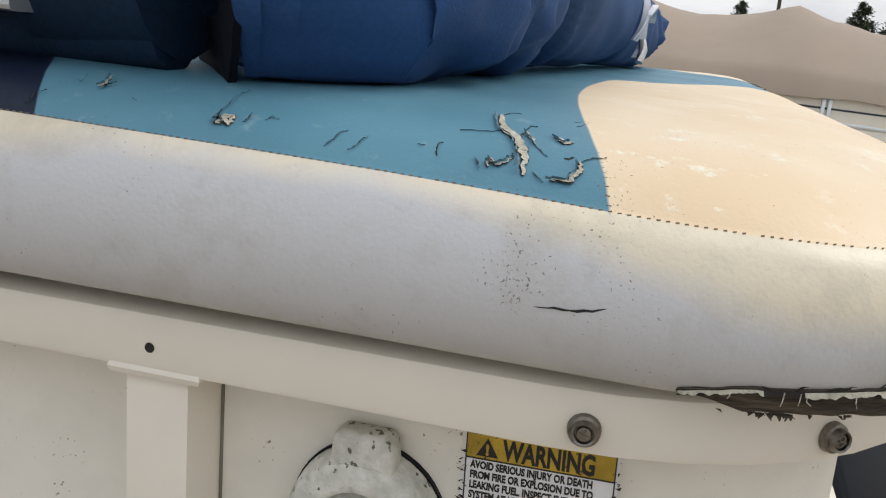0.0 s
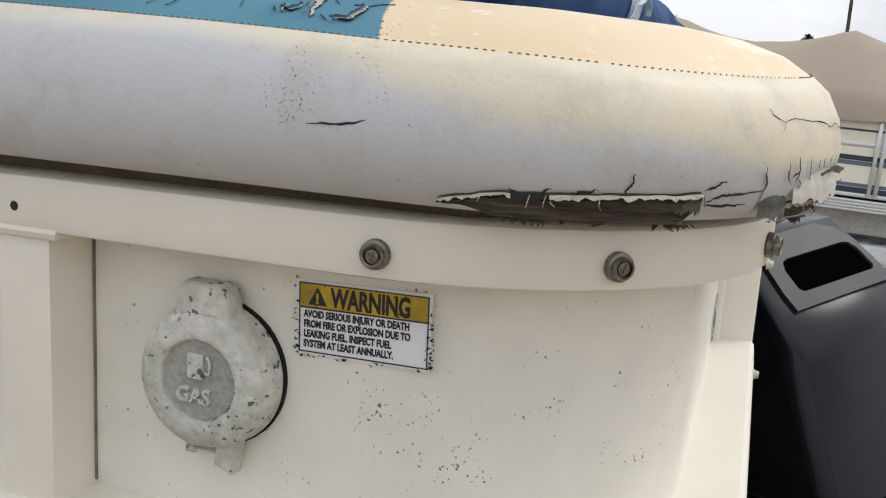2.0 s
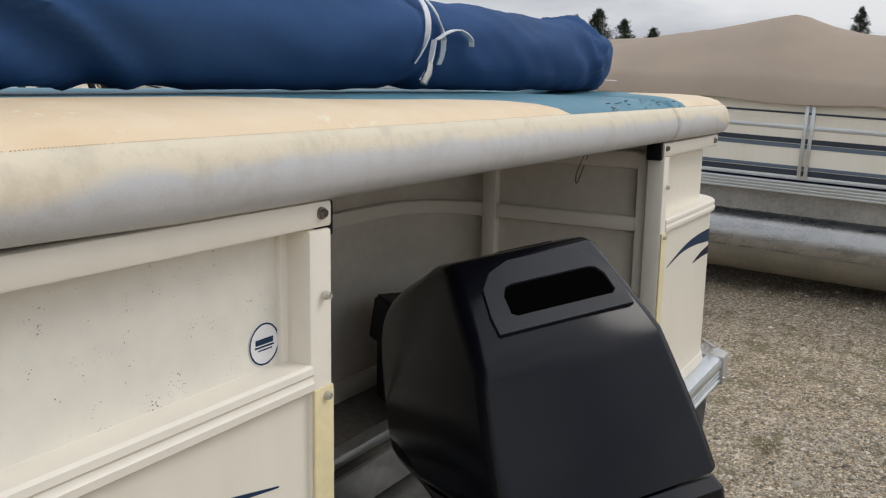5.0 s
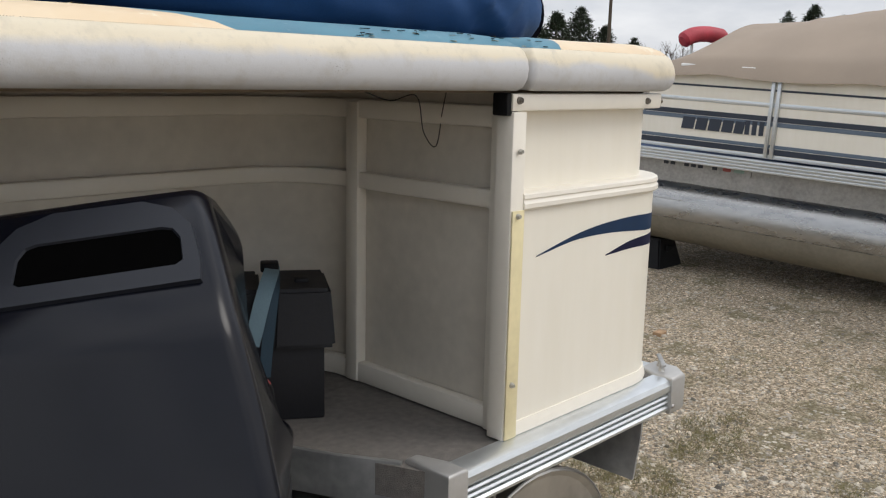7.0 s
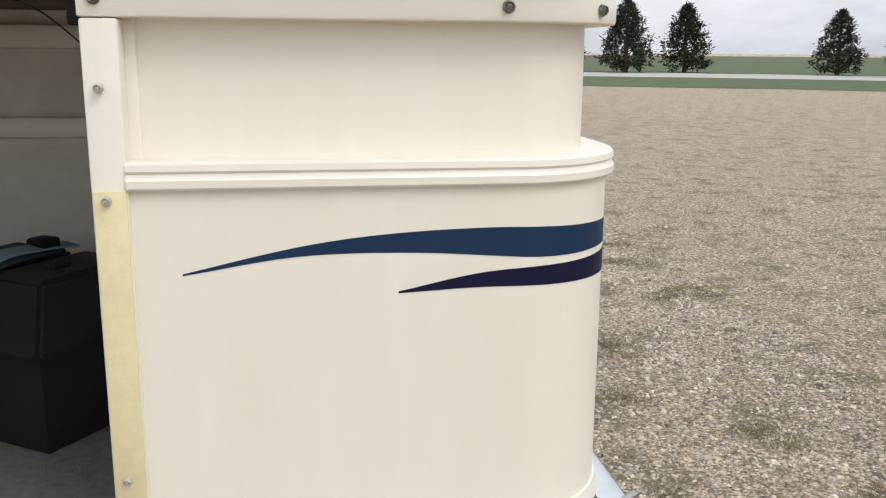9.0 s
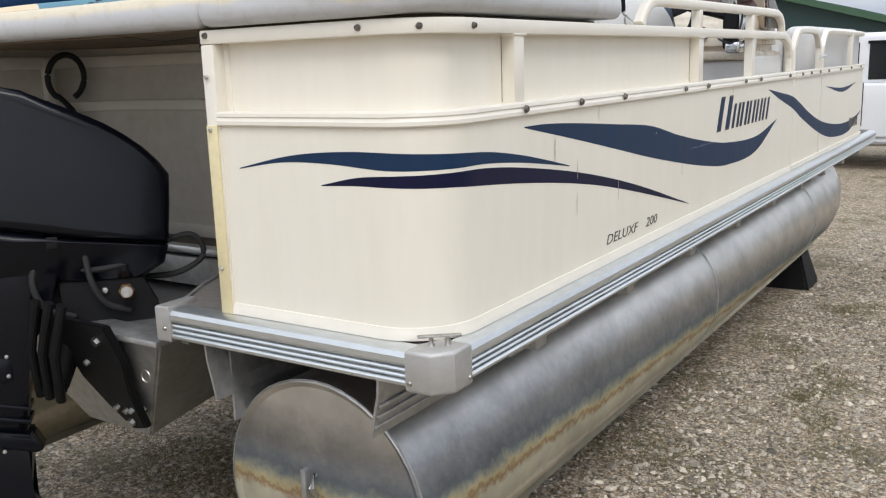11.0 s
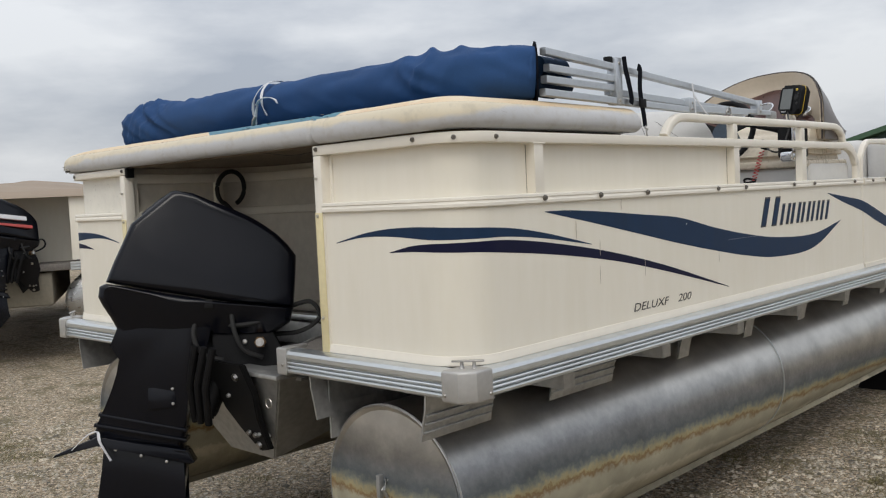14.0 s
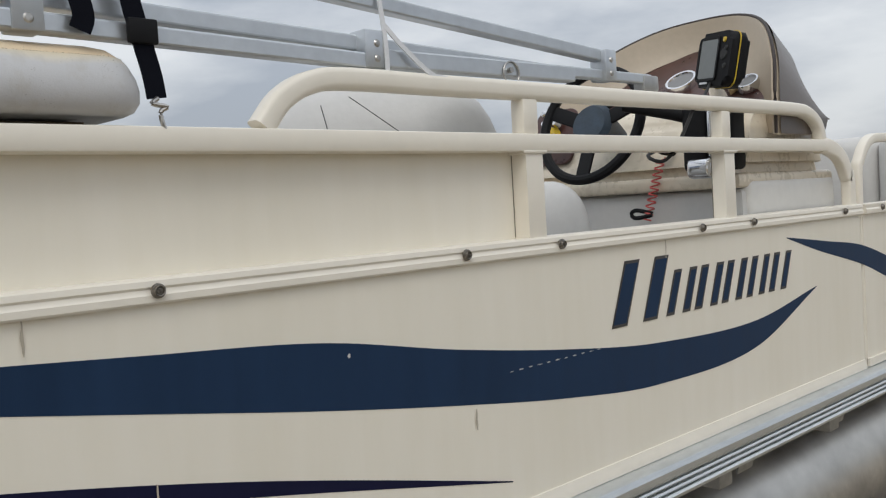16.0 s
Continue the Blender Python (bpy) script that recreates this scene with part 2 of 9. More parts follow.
BLACK_PAINT = mat("outboard_black", (0.0035, 0.0042, 0.0080), 0.20, dark=0.7, scale=7, grain=40, bump=0.005, bump_scale=14, rough_var=0.12, spec=0.27)
BLACK_MATT = mat("black_plastic", (0.008, 0.008, 0.009), 0.6, dark=0.6, scale=12, bump=0.03, bump_scale=150, spec=0.2)
RUBBER = mat("black_rubber", (0.02, 0.02, 0.02), 0.75, dark=0.7, bump=0.03)
VINYL_WHITE = mat("grey_white_vinyl", (0.72, 0.71, 0.68), 0.42, dark=0.9, scale=5, grain=30, bump=0.02, bump_scale=60)
BLUE_CANVAS = mat("navy_canvas", (0.024, 0.074, 0.200), 0.8, spec=0.25, dark=0.7, scale=6, grain=300, bump=0.06, bump_scale=700)
CARPET = mat("grey_carpet", (0.22, 0.20, 0.18), 0.95, dark=0.55, scale=60, grain=500, bump=0.25, bump_scale=500)
TAN_CANVAS = mat("tan_canvas", (0.35, 0.28, 0.215), 0.85, dark=0.82, scale=2.5, grain=150, bump=0.05, bump_scale=300)


# ---- ground ----
gm = bpy.data.materials.new("gravel_ground")
gm.use_nodes = True
GN, GL = gm.node_tree.nodes, gm.node_tree.links
gp = GN["Principled BSDF"]
g_co = GN.new("ShaderNodeTexCoord")
g_big = GN.new("ShaderNodeTexNoise")
g_big.inputs["Scale"].default_value, g_big.inputs["Detail"].default_value = 2.6, 9
g_big.inputs["Roughness"].default_value = 0.68
g_mid = GN.new("ShaderNodeTexNoise")
g_mid.inputs["Scale"].default_value, g_mid.inputs["Detail"].default_value = 38, 10
g_mid.inputs["Roughness"].default_value = 0.72
g_peb = GN.new("ShaderNodeTexVoronoi")
g_peb.inputs["Scale"].default_value = 110
g_fine = GN.new("ShaderNodeTexVoronoi")
g_fine.inputs["Scale"].default_value = 240
for n in (g_big, g_mid, g_peb, g_fine):
    GL.new(g_co.outputs["Object"], n.inputs["Vector"])
g_r1 = GN.new("ShaderNodeValToRGB")
for i, (p_, c_) in enumerate(((0.34, (0.13, 0.090, 0.050)), (0.50, (0.395, 0.312, 0.212)), (0.64, (0.69, 0.59, 0.45)))):
    e_ = g_r1.color_ramp.elements[i] if i < 2 else g_r1.color_ramp.elements.new(p_)
    e_.position, e_.color = p_, (*c_, 1)
GL.new(g_mid.outputs["Fac"], g_r1.inputs["Fac"])
g_hue = GN.new("ShaderNodeSeparateColor")
GL.new(g_peb.outputs["Color"], g_hue.inputs["Color"])
g_pr = GN.new("ShaderNodeMapRange")
g_pr.inputs["To Min"].default_value, g_pr.inputs["To Max"].default_value = 0.38, 1.70
GL.new(g_hue.outputs["Red"], g_pr.inputs["Value"])
g_sc = GN.new("ShaderNodeVectorMath")
g_sc.operation = "SCALE"
GL.new(g_r1.outputs["Color"], g_sc.inputs[0])
GL.new(g_pr.outputs[0], g_sc.inputs["Scale"])
g_gr = GN.new("ShaderNodeMapRange")
g_gr.inputs["From Min"].default_value, g_gr.inputs["From Max"].default_value = 0.52, 0.62
g_gr.inputs["To Max"].default_value = 0.72
GL.new(g_big.outputs["Fac"], g_gr.inputs["Value"])
g_mx = GN.new("ShaderNodeMix")
g_mx.data_type = "RGBA"
g_mx.inputs["B"].default_value = (0.155, 0.135, 0.062, 1)
GL.new(g_gr.outputs[0], g_mx.inputs["Factor"])
GL.new(g_sc.outputs[0], g_mx.inputs["A"])
g_st = GN.new("ShaderNodeTexVoronoi")
g_st.inputs["Scale"].default_value = 34
GL.new(g_co.outputs["Object"], g_st.inputs["Vector"])
g_sr = GN.new("ShaderNodeSeparateColor")
GL.new(g_st.outputs["Color"], g_sr.inputs["Color"])
g_near = GN.new("ShaderNodeMapRange")
g_near.inputs["From Min"].default_value, g_near.inputs["From Max"].default_value = 0.46, 0.34
GL.new(g_st.outputs["Distance"], g_near.inputs["Value"])
g_some = GN.new("ShaderNodeMapRange")
g_some.inputs["From Min"].default_value, g_some.inputs["From Max"].default_value = 0.70, 0.74
GL.new(g_sr.outputs["Red"], g_some.inputs["Value"])
g_sf = GN.new("ShaderNodeMath")
g_sf.operation = "MULTIPLY"
GL.new(g_near.outputs[0], g_sf.inputs[0])
GL.new(g_some.outputs[0], g_sf.inputs[1])
g_tone = GN.new("ShaderNodeMix")
g_tone.data_type = "RGBA"
g_tone.inputs["A"].default_value = (0.20, 0.17, 0.13, 1)
g_tone.inputs["B"].default_value = (0.74, 0.68, 0.58, 1)
GL.new(g_sr.outputs["Green"], g_tone.inputs["Factor"])
g_m2 = GN.new("ShaderNodeMix")
g_m2.data_type = "RGBA"
GL.new(g_sf.outputs[0], g_m2.inputs["Factor"])
GL.new(g_mx.outputs["Result"], g_m2.inputs["A"])
GL.new(g_tone.outputs["Result"], g_m2.inputs["B"])
GL.new(g_m2.outputs["Result"], gp.inputs["Base Color"])
gp.inputs["Roughness"].default_value = 0.92
g_b = GN.new("ShaderNodeBump")
g_b.inputs["Strength"].default_value, g_b.inputs["Distance"].default_value = 0.85, 0.010
g_hs = GN.new("ShaderNodeMath")
g_hs.operation = "ADD"
GL.new(g_peb.outputs["Distance"], g_hs.inputs[0])
GL.new(g_fine.outputs["Distance"], g_hs.inputs[1])
g_inv = GN.new("ShaderNodeMath")
g_inv.operation = "MULTIPLY"
g_inv.inputs[1].default_value = -1.0
GL.new(g_hs.outputs[0], g_inv.inputs[0])
GL.new(g_inv.outputs[0], g_b.inputs["Height"])
GL.new(g_b.outputs[0], gp.inputs["Normal"])


def build_ground():
    """One sheet to the horizon, finer and gently uneven near the boats."""
    xs = [-900, -300, -120, -60] + [-30 + i * 1.0 for i in range(61)] + [60, 120, 300, 900]
    verts, faces = [], []
    for y in xs:
        for x in xs:
            near = max(0.0, 1 - math.hypot(x, y) / 40)
            verts.append((x, y, (noise.noise((x * 0.35, y * 0.35, 3.1)) * 0.03 - 0.01) * near))
    n = len(xs)
    for j in range(n - 1):
        for i in range(n - 1):
            a = j * n + i
            faces.append((a, a + 1, a + n + 1, a + n))
    me = bpy.data.meshes.new("ground")
    me.from_pydata(verts, [], faces)
    me.materials.append(gm)
    me.shade_smooth()
    return tagged(new("ground", me), "pale brown gravel yard with sparse grass and puddled dirt", "ground", kind="structure")


ground = build_ground()

# ---- plan of the fence: s runs from the inner stern post round the corner and forward ----
XF, X_IN, RB = 1.225, 0.617, 0.45


def set_corner(side):
    """The stern corner is a little tighter to starboard."""
    global RC, S_ARC0, S_ARC1, S_BOW0, S_BOW1
    RC = 0.145 if side > 0 else 0.18
    S_ARC0 = XF - RC - X_IN
    S_ARC1 = S_ARC0 + RC * math.pi / 2
    S_BOW0 = S_ARC1 + 5.05 - RC
    S_BOW1 = S_BOW0 + RB * math.pi / 2


set_corner(1)


def plan(s, off=0.0):
    """Point of the starboard fence's outer face at the length s, moved outwards by off."""
    if s < S_ARC0:
        return (X_IN + s, -off)
    if s < S_ARC1:
        a = (s - S_ARC0) / RC
        return (XF - RC + (RC + off) * math.sin(a), RC - (RC + off) * math.cos(a))
    if s < S_BOW0:
        return (XF + off, RC + s - S_ARC1)
    if s < S_BOW1:
        a = (s - S_BOW0) / RB
        return (XF - RB + (RB + off) * math.cos(a), 5.05 + (RB + off) * math.sin(a))
    return (XF - RB - (s - S_BOW1), 5.05 + RB + off)


def s_at(y):
    return S_ARC1 + y - RC


def s_fit(s):
    """Length along the fence from one that was taken round a wider corner."""
    if s <= 0.428:
        return s
    if s >= 0.7107:
        return s_at(s - 0.5307)
    return 0.428 + (s - 0.428) * (s_at(0.18) - 0.428) / 0.2827


def run(s0, s1, step=0.6):
    """Stations along the fence: close in the corners."""
    out = [s0]
    marks = [S_ARC0 + (S_ARC1 - S_ARC0) * i / 10 for i in range(11)] + [S_BOW0 + (S_BOW1 - S_BOW0) * i / 10 for i in range(11)]
    marks += [s0 + step * i for i in range(1, 20)]
    out += sorted(m for m in marks if s0 + 0.004 < m < s1 - 0.004)
    return out + [s1]


def strip(s0, s1, section, side=1, bm=None, step=0.6, off=0.0):
    """Sweeps a section (outwards, z) along the fence from s0 to s1; side -1 is the port side."""
    pts = [(*plan(s, off), 0.0) for s in run(s0, s1, step)]
    b = sweep(pts, section, caps=True)
    if side < 0:
        b.transform(Matrix.Diagonal((-1, 1, 1, 1)))
    return merge(bm, b) if bm else b


def flip(bm, side):
    if side < 0:
        bm.transform(Matrix.Diagonal((-1, 1, 1, 1)))
    return bm


Z_DECK, Z_TRIM, Z_RAIL0, Z_RAIL1 = 0.986, 1.444, 1.608, 1.639

boat = thing("pontoon_boat", "cream pontoon boat with navy swoosh decals, propped on black stands", "boat", at=(0, 2.5, 0.24))


def screw(s, z, side, parent, r=0.008, off=0.004, label="", material=None):
    """A dull cross-head screw on a cup washer, on the fence's outer face."""
    b = lathe([(0, 0.0060), (r * 0.44, 0.0056), (r * 0.50, 0.0042), (r * 0.56, 0.0042), (r * 0.60, 0.0062), (r * 0.70, 0.0068), (r * 0.78, 0.0060), (r * 0.82, 0.0034), (r * 1.02, 0.0030), (r * 1.08, 0.0)], 24)
    for a in (0, 90):
        m = pose(0, 0, 0.0058, 0, 0, a + 20)
        merge(b, moved(box((-r * 0.34, -r * 0.055, -0.002), (r * 0.34, r * 0.055, 0.0009)), m))
    x0, y0 = plan(s)
    x1, y1 = plan(s, 0.01)
    b.transform(facing((x0 + (x1 - x0) * off / 0.01, y0 + (y1 - y0) * off / 0.01, z), (x1 - x0, y1 - y0, 0)))
    return part("screw", flip(b, side), material or SCREW, parent, label)


def build_fence(side):
    set_corner(side)
    BOW_END = S_BOW1 + 0.35
    # lower skin in three lengths: aft, gate, forward
    s_gate0, s_gate1 = s_at(3.07), s_at(3.73)
    aft = part("fence_panel", strip(0.036, s_gate0 - 0.01, rect(-0.004, 0.0, 1.0, 1.432), side, step=0.3), CREAM_SKIN, boat, "cream aluminium fence panel with rounded stern corner")
    part("bottom_trim", strip(0.036, s_gate0 - 0.012, [(-0.004, 0.992), (0.007, 0.992), (0.008, 0.998), (0.005, 1.008), (0.003, 1.018), (-0.004, 1.018)], side), CREAM, aft)
    mid = part("middle_trim", strip(0.036, s_gate0 - 0.006, [(-0.037, 1.430), (0.007, 1.429), (0.010, 1.432), (0.010, 1.440), (0.0075, 1.443), (0.0065, 1.447), (0.009, 1.450), (0.008, 1.457), (0.004, 1.460), (-0.037, 1.460)], side), CREAM, boat)
    up = CREAM_DIRTY if side < 0 else CREAM_SKIN
    dz = 0.003 if side < 0 else 0.0
    part("upper_panel", strip(0.030, s_at(1.64), rect(-0.037, -0.033, 1.452, 1.63), side, step=0.3), up, boat, "mildewed cream panel" if side < 0 else "")
    rail = part("top_rail", strip(-0.001, s_at(2.86), rect(-0.038, 0.004, Z_RAIL0 + dz * 1.3, Z_RAIL1 + dz * 0.8, 0.004, 2), side), CREAM, boat)
    # posts
    for s0, s1 in ((s_at(0.335 if side > 0 else 0.349), s_at(0.378 if side > 0 else 0.382)), (s_at(1.63), s_at(1.675)), (s_at(2.31), s_at(2.355))):
        part("fence_post", strip(s0, s1, rect(-0.033, 0.0, 1.456, Z_RAIL0 + 0.002 + dz * 1.3, 0.006, 3), side), CREAM, boat)
        zr = Z_RAIL0 + dz * 1.3
        # thin dark strip painted as the shade in the post's inner corner
        part("shade_line", strip(s0 - 0.0014, s0 - 0.0002, rect(-0.0332, -0.0318, 1.462, Z_RAIL0), side), SEAM_SHADE, boat)
        bead = sweep([(*plan(s0 - 0.004, -0.034), zr), (*plan(s0 - 0.004, 0.0), zr), (*plan(s1 + 0.004, 0.0), zr), (*plan(s1 + 0.004, -0.034), zr)], circle(0.0042, 8))
        part("weld_bead", flip(bead, side), CREAM, rail)
    # the same painted shade beside the inner stern post
    part("shade_line", strip(0.0385, 0.0405, rect(-0.0332, -0.0318, 1.462, Z_RAIL0), side), SEAM_SHADE, boat)
    # inner stern post, clad with a yellowed corner strip below the trim
    post = part("corner_post", flip(box((X_IN, -0.006, Z_DECK + 0.004), (X_IN + 0.038, 0.034, Z_RAIL0 + dz - 0.001), 0.003), side), CREAM, boat)
    b = flip(box((X_IN + 0.002, -0.010, Z_DECK + 0.006), (X_IN + 0.036, -0.0065, 1.43), 0.001), side)
    part("corner_strip", b, YELLOWED, post, "yellowed plastic edge strip")
    for z in (1.537, 1.42, 1.10):
        screw(0.016, z, side, post, 0.005, 0.010, material=PALE_SCREW)
    # screws in rail and trim
    for s, z in ((0.016, 1.627), (0.461 if side < 0 else s_fit(0.445), 1.624), (0.587 if side < 0 else s_fit(0.564), 1.623), (0.695 if side < 0 else s_fit(0.69), 1.623)):
        screw(s, z + dz * 0.4, side, rail, 0.0066)
    for y in (0.362, 0.656, 0.942, 1.46, 1.70, 2.18, 2.41, 2.93):
        screw(s_at(y), 1.445, side, mid, 0.0085, 0.012)
    # upper grab rail: an arch of tube welded on the top rail
    xr = XF - 0.016
    pts = smooth_path([(xr, 1.115, 1.64), (xr, 1.15, 1.68), (xr, 1.20, 1.705), (xr, 1.27, 1.713), (xr, 1.5, 1.713), (xr, 2.2, 1.715), (xr, 2.66, 1.716), (xr, 2.77, 1.708), (xr, 2.83, 1.68), (xr, 2.85, 1.64)], 5)
    arch = part("grab_rail", flip(sweep(pts, rect(-0.016, 0.016, -0.016, 0.016, 0.009, 3), up=(1, 0, 0)), side), CREAM, boat)
    for y in (1.652, 2.33):
        part("rail_post", flip(box((xr - 0.016, y - 0.02, Z_RAIL1 - 0.001), (xr + 0.014, y + 0.02, 1.70), 0.005), side), CREAM, arch)
    # end of the top rail, bent down to the trim before the gate
    pts = smooth_path([(xr, 2.84, 1.624), (xr, 2.90, 1.620), (xr, 2.97, 1.595), (xr, 3.015, 1.545), (xr, 3.03, 1.48), (xr, 3.03, 1.0)], 6)
    part("bent_rail", flip(sweep(pts, rect(-0.021, 0.021, -0.014, 0.014, 0.006, 3), up=(1, 0, 0)), side), CREAM, boat)
    # gate and forward fence: lower skins, arched tubes over them
    for name, a, b_ in (("gate_panel", s_gate0 + 0.012, s_gate1 - 0.012), ("bow_panel", s_gate1 + 0.012, BOW_END)):
        sk = part(name, strip(a, b_, rect(-0.004, 0.0, 1.0, 1.432), side, step=0.3), CREAM_SKIN, boat, "cream gate panel" if name == "gate_panel" else "")
        part("middle_trim", strip(a, b_, [(-0.016, 1.430), (0.011, 1.430), (0.012, 1.442), (0.009, 1.446), (0.010, 1.457), (-0.016, 1.460)], side), CREAM, sk)
        part("bottom_trim", strip(a, b_, rect(-0.004, 0.007, 0.994, 1.016), side), CREAM, sk)
        if name == "gate_panel":
            y0, y1 = 3.09, 3.70
            pts = smooth_path([(xr, y0, 1.0), (xr, y0, 1.50), (xr, y0 + 0.02, 1.585), (xr, y0 + 0.09, 1.640), (xr, y0 + 0.2, 1.65), (xr, y1 - 0.2, 1.65), (xr, y1 - 0.09, 1.640), (xr, y1 - 0.02, 1.585), (xr, y1, 1.50), (xr, y1, 1.0)], 5)
            g = part("gate_frame", flip(sweep(pts, rect(-0.014, 0.014, -0.014, 0.014, 0.006, 2), up=(1, 0, 0)), side), CREAM, sk)
            b = tube([(xr + 0.014, y1 - 0.05, 1.52), (xr + 0.03, y1 - 0.05, 1.52), (xr + 0.03, y1 + 0.03, 1.525)], 0.008, 8)
            part("latch", flip(b, side), ALU, g)
        else:
            ss = run(s_at(3.95), BOW_END)
            pts = smooth_path([(xr, 3.765, 1.0), (xr, 3.765, 1.50), (xr, 3.785, 1.585), (xr, 3.855, 1.640), (xr, 3.95, 1.65)], 5)[:-1] + [(*plan(s, -0.016), 1.65) for s in ss]
            part("bow_rail", flip(sweep(pts, rect(-0.014, 0.014, -0.014, 0.014, 0.006, 2), up=(0.3, 0, 0.95)), side), CREAM, sk)
            for y in (4.65,):
                part("fence_post", flip(box((xr - 0.014, y - 0.016, 1.455), (xr + 0.014, y + 0.016, 1.645), 0.004), side), CREAM, sk)
        for y in ((3.2, 3.4, 3.62) if name == "gate_panel" else (3.85, 4.2, 4.55, 4.9)):
            screw(s_at(y), 1.445, side, sk, 0.0085, 0.011)
    return aft


fence_port = build_fence(-1)
fence_star = build_fence(1)


# ---- decals: tapering swooshes on the fence ----
def swoosh(top, bottom, material, side, z_off=0.0006):
    """A curved blade on the skin between two lines of (s, z)."""
    def at(line, s):
        for (a, za), (b, zb) in zip(line, line[1:]):
            if a <= s <= b:
                i = line.index((a, za))
                p = [line[max(i - 1, 0)], line[i], line[i + 1], line[min(i + 2, len(line) - 1)]]
                t = (s - a) / (b - a)
                m1 = (p[2][1] - p[0][1]) / max(1e-6, p[2][0] - p[0][0]) * (b - a)
                m2 = (p[3][1] - p[1][1]) / max(1e-6, p[3][0] - p[1][0]) * (b - a)
                return (2 * t ** 3 - 3 * t ** 2 + 1) * za + (t ** 3 - 2 * t ** 2 + t) * m1 + (-2 * t ** 3 + 3 * t ** 2) * zb + (t ** 3 - t ** 2) * m2
        return line[-1][1] if s > line[-1][0] else line[0][1]
    set_corner(side)
    top, bottom = [(s_fit(a), z) for a, z in top], [(s_fit(a), z) for a, z in bottom]
    s0, s1 = top[0][0], top[-1][0]
    n = max(24, int((s1 - s0) / 0.02))
    b = bmesh.new()
    rows = []
    for i in range(n + 1):
        s = s0 + (s1 - s0) * i / n
        zt, zb = at(top, s), at(bottom, s)
        zt = max(zt, zb + 0.0004)
        r = []
        for off in (0.0, z_off):
            x, y = plan(s, off)
            r += [b.verts.new((x, y, zb)), b.verts.new((x, y, zt))]
        rows.append(r)
    for A, B in zip(rows, rows[1:]):
        b.faces.new((A[2], A[3], B[3], B[2]))
        b.faces.new((A[3], A[1], B[1], B[3]))
        b.faces.new((A[0], A[2], B[2], B[0]))
    return part("swoosh_decal", flip(b, side), material, fence_star if side > 0 else fence_port, "navy vinyl swoosh")


for side in (1, -1):
    swoosh([(0.088, 1.336), (0.214, 1.363), (0.311, 1.375), (0.432, 1.380), (0.529, 1.377), (0.73, 1.365), (0.88, 1.344), (1.02, 1.317), (1.142, 1.291)],
           [(0.088, 1.334), (0.213, 1.352), (0.341, 1.353), (0.493, 1.343), (0.597, 1.342), (0.729, 1.340), (0.907, 1.323), (1.142, 1.289)], NAVY_DECAL, side)
    swoosh([(0.325, 1.308), (0.429, 1.328), (0.55, 1.333), (0.729, 1.331), (0.992, 1.300), (1.289, 1.250), (1.62, 1.178), (2.082, 1.058)],
           [(0.325, 1.306), (0.428, 1.310), (0.55, 1.307), (0.65, 1.302), (0.963, 1.270), (1.29, 1.223), (1.62, 1.158), (2.082, 1.056)], INDIGO_DECAL, side)
    swoosh([(0.906, 1.404), (1.012, 1.403), (1.164, 1.394), (1.443, 1.371), (1.714, 1.346), (1.972, 1.297), (2.252, 1.254), (2.537, 1.223), (2.95, 1.213), (3.29, 1.259)],
           [(0.906, 1.402), (1.01, 1.383), (1.161, 1.356), (1.437, 1.304), (1.706, 1.253), (1.965, 1.209), (2.245, 1.167), (2.53, 1.139), (2.944, 1.150), (3.29, 1.257)], NAVY_DECAL, side)
    swoosh([(3.13, 1.396), (3.35, 1.372), (3.615, 1.340), (4.0, 1.240), (4.35, 1.172), (4.86, 1.125), (5.3, 1.125), (5.6, 1.160)],
           [(3.13, 1.394), (3.31, 1.350), (3.61, 1.286), (3.81, 1.228), (4.26, 1.120), (4.64, 1.065), (5.2, 1.060), (5.6, 1.158)], NAVY_DECAL, side, 0.0008)
    swoosh([(4.4, 1.36), (4.9, 1.335), (5.35, 1.35)], [(4.4, 1.358), (4.9, 1.31), (5.35, 1.348)], NAVY_DECAL, side)

# ---- deck, rub rails, pontoons ----
DX, DY0, DY1 = 1.235, -0.015, 5.62
HOLE = [(0.435, DY0), (0.36, 0.165), (0.285, 0.33), (0.262, 0.40)]
deck_o = [(-DX, DY0)] + [(-x, y) for x, y in HOLE] + HOLE[::-1] + [(DX, DY0), (DX, DY1), (-DX, DY1)]
deck = part("deck", prism(deck_o, 0.925, Z_DECK), CARPET, boat, "grey carpeted plywood deck", smooth=False)

RUB = [(-0.012, 0.914), (0.020, 0.913), (0.026, 0.917), (0.027, 0.923), (0.022, 0.927), (0.014, 0.9285), (0.014, 0.931), (0.023, 0.9325), (0.0255, 0.936), (0.023, 0.9395), (0.014, 0.941), (0.014, 0.9435), (0.023, 0.945), (0.0255, 0.9485), (0.023, 0.952), (0.014, 0.9535), (0.014, 0.956), (0.024, 0.9575), (0.028, 0.964), (0.028, 0.976), (0.023, 0.986), (0.012, 0.991), (-0.02, 0.991), (-0.02, 0.9865), (-0.012, 0.9865)]


def rub(path, side, name="rub_rail"):
    return part(name, flip(sweep([(x, y, 0) for x, y in path], RUB), side), ALU, boat, "ribbed aluminium rub rail", angle=25)


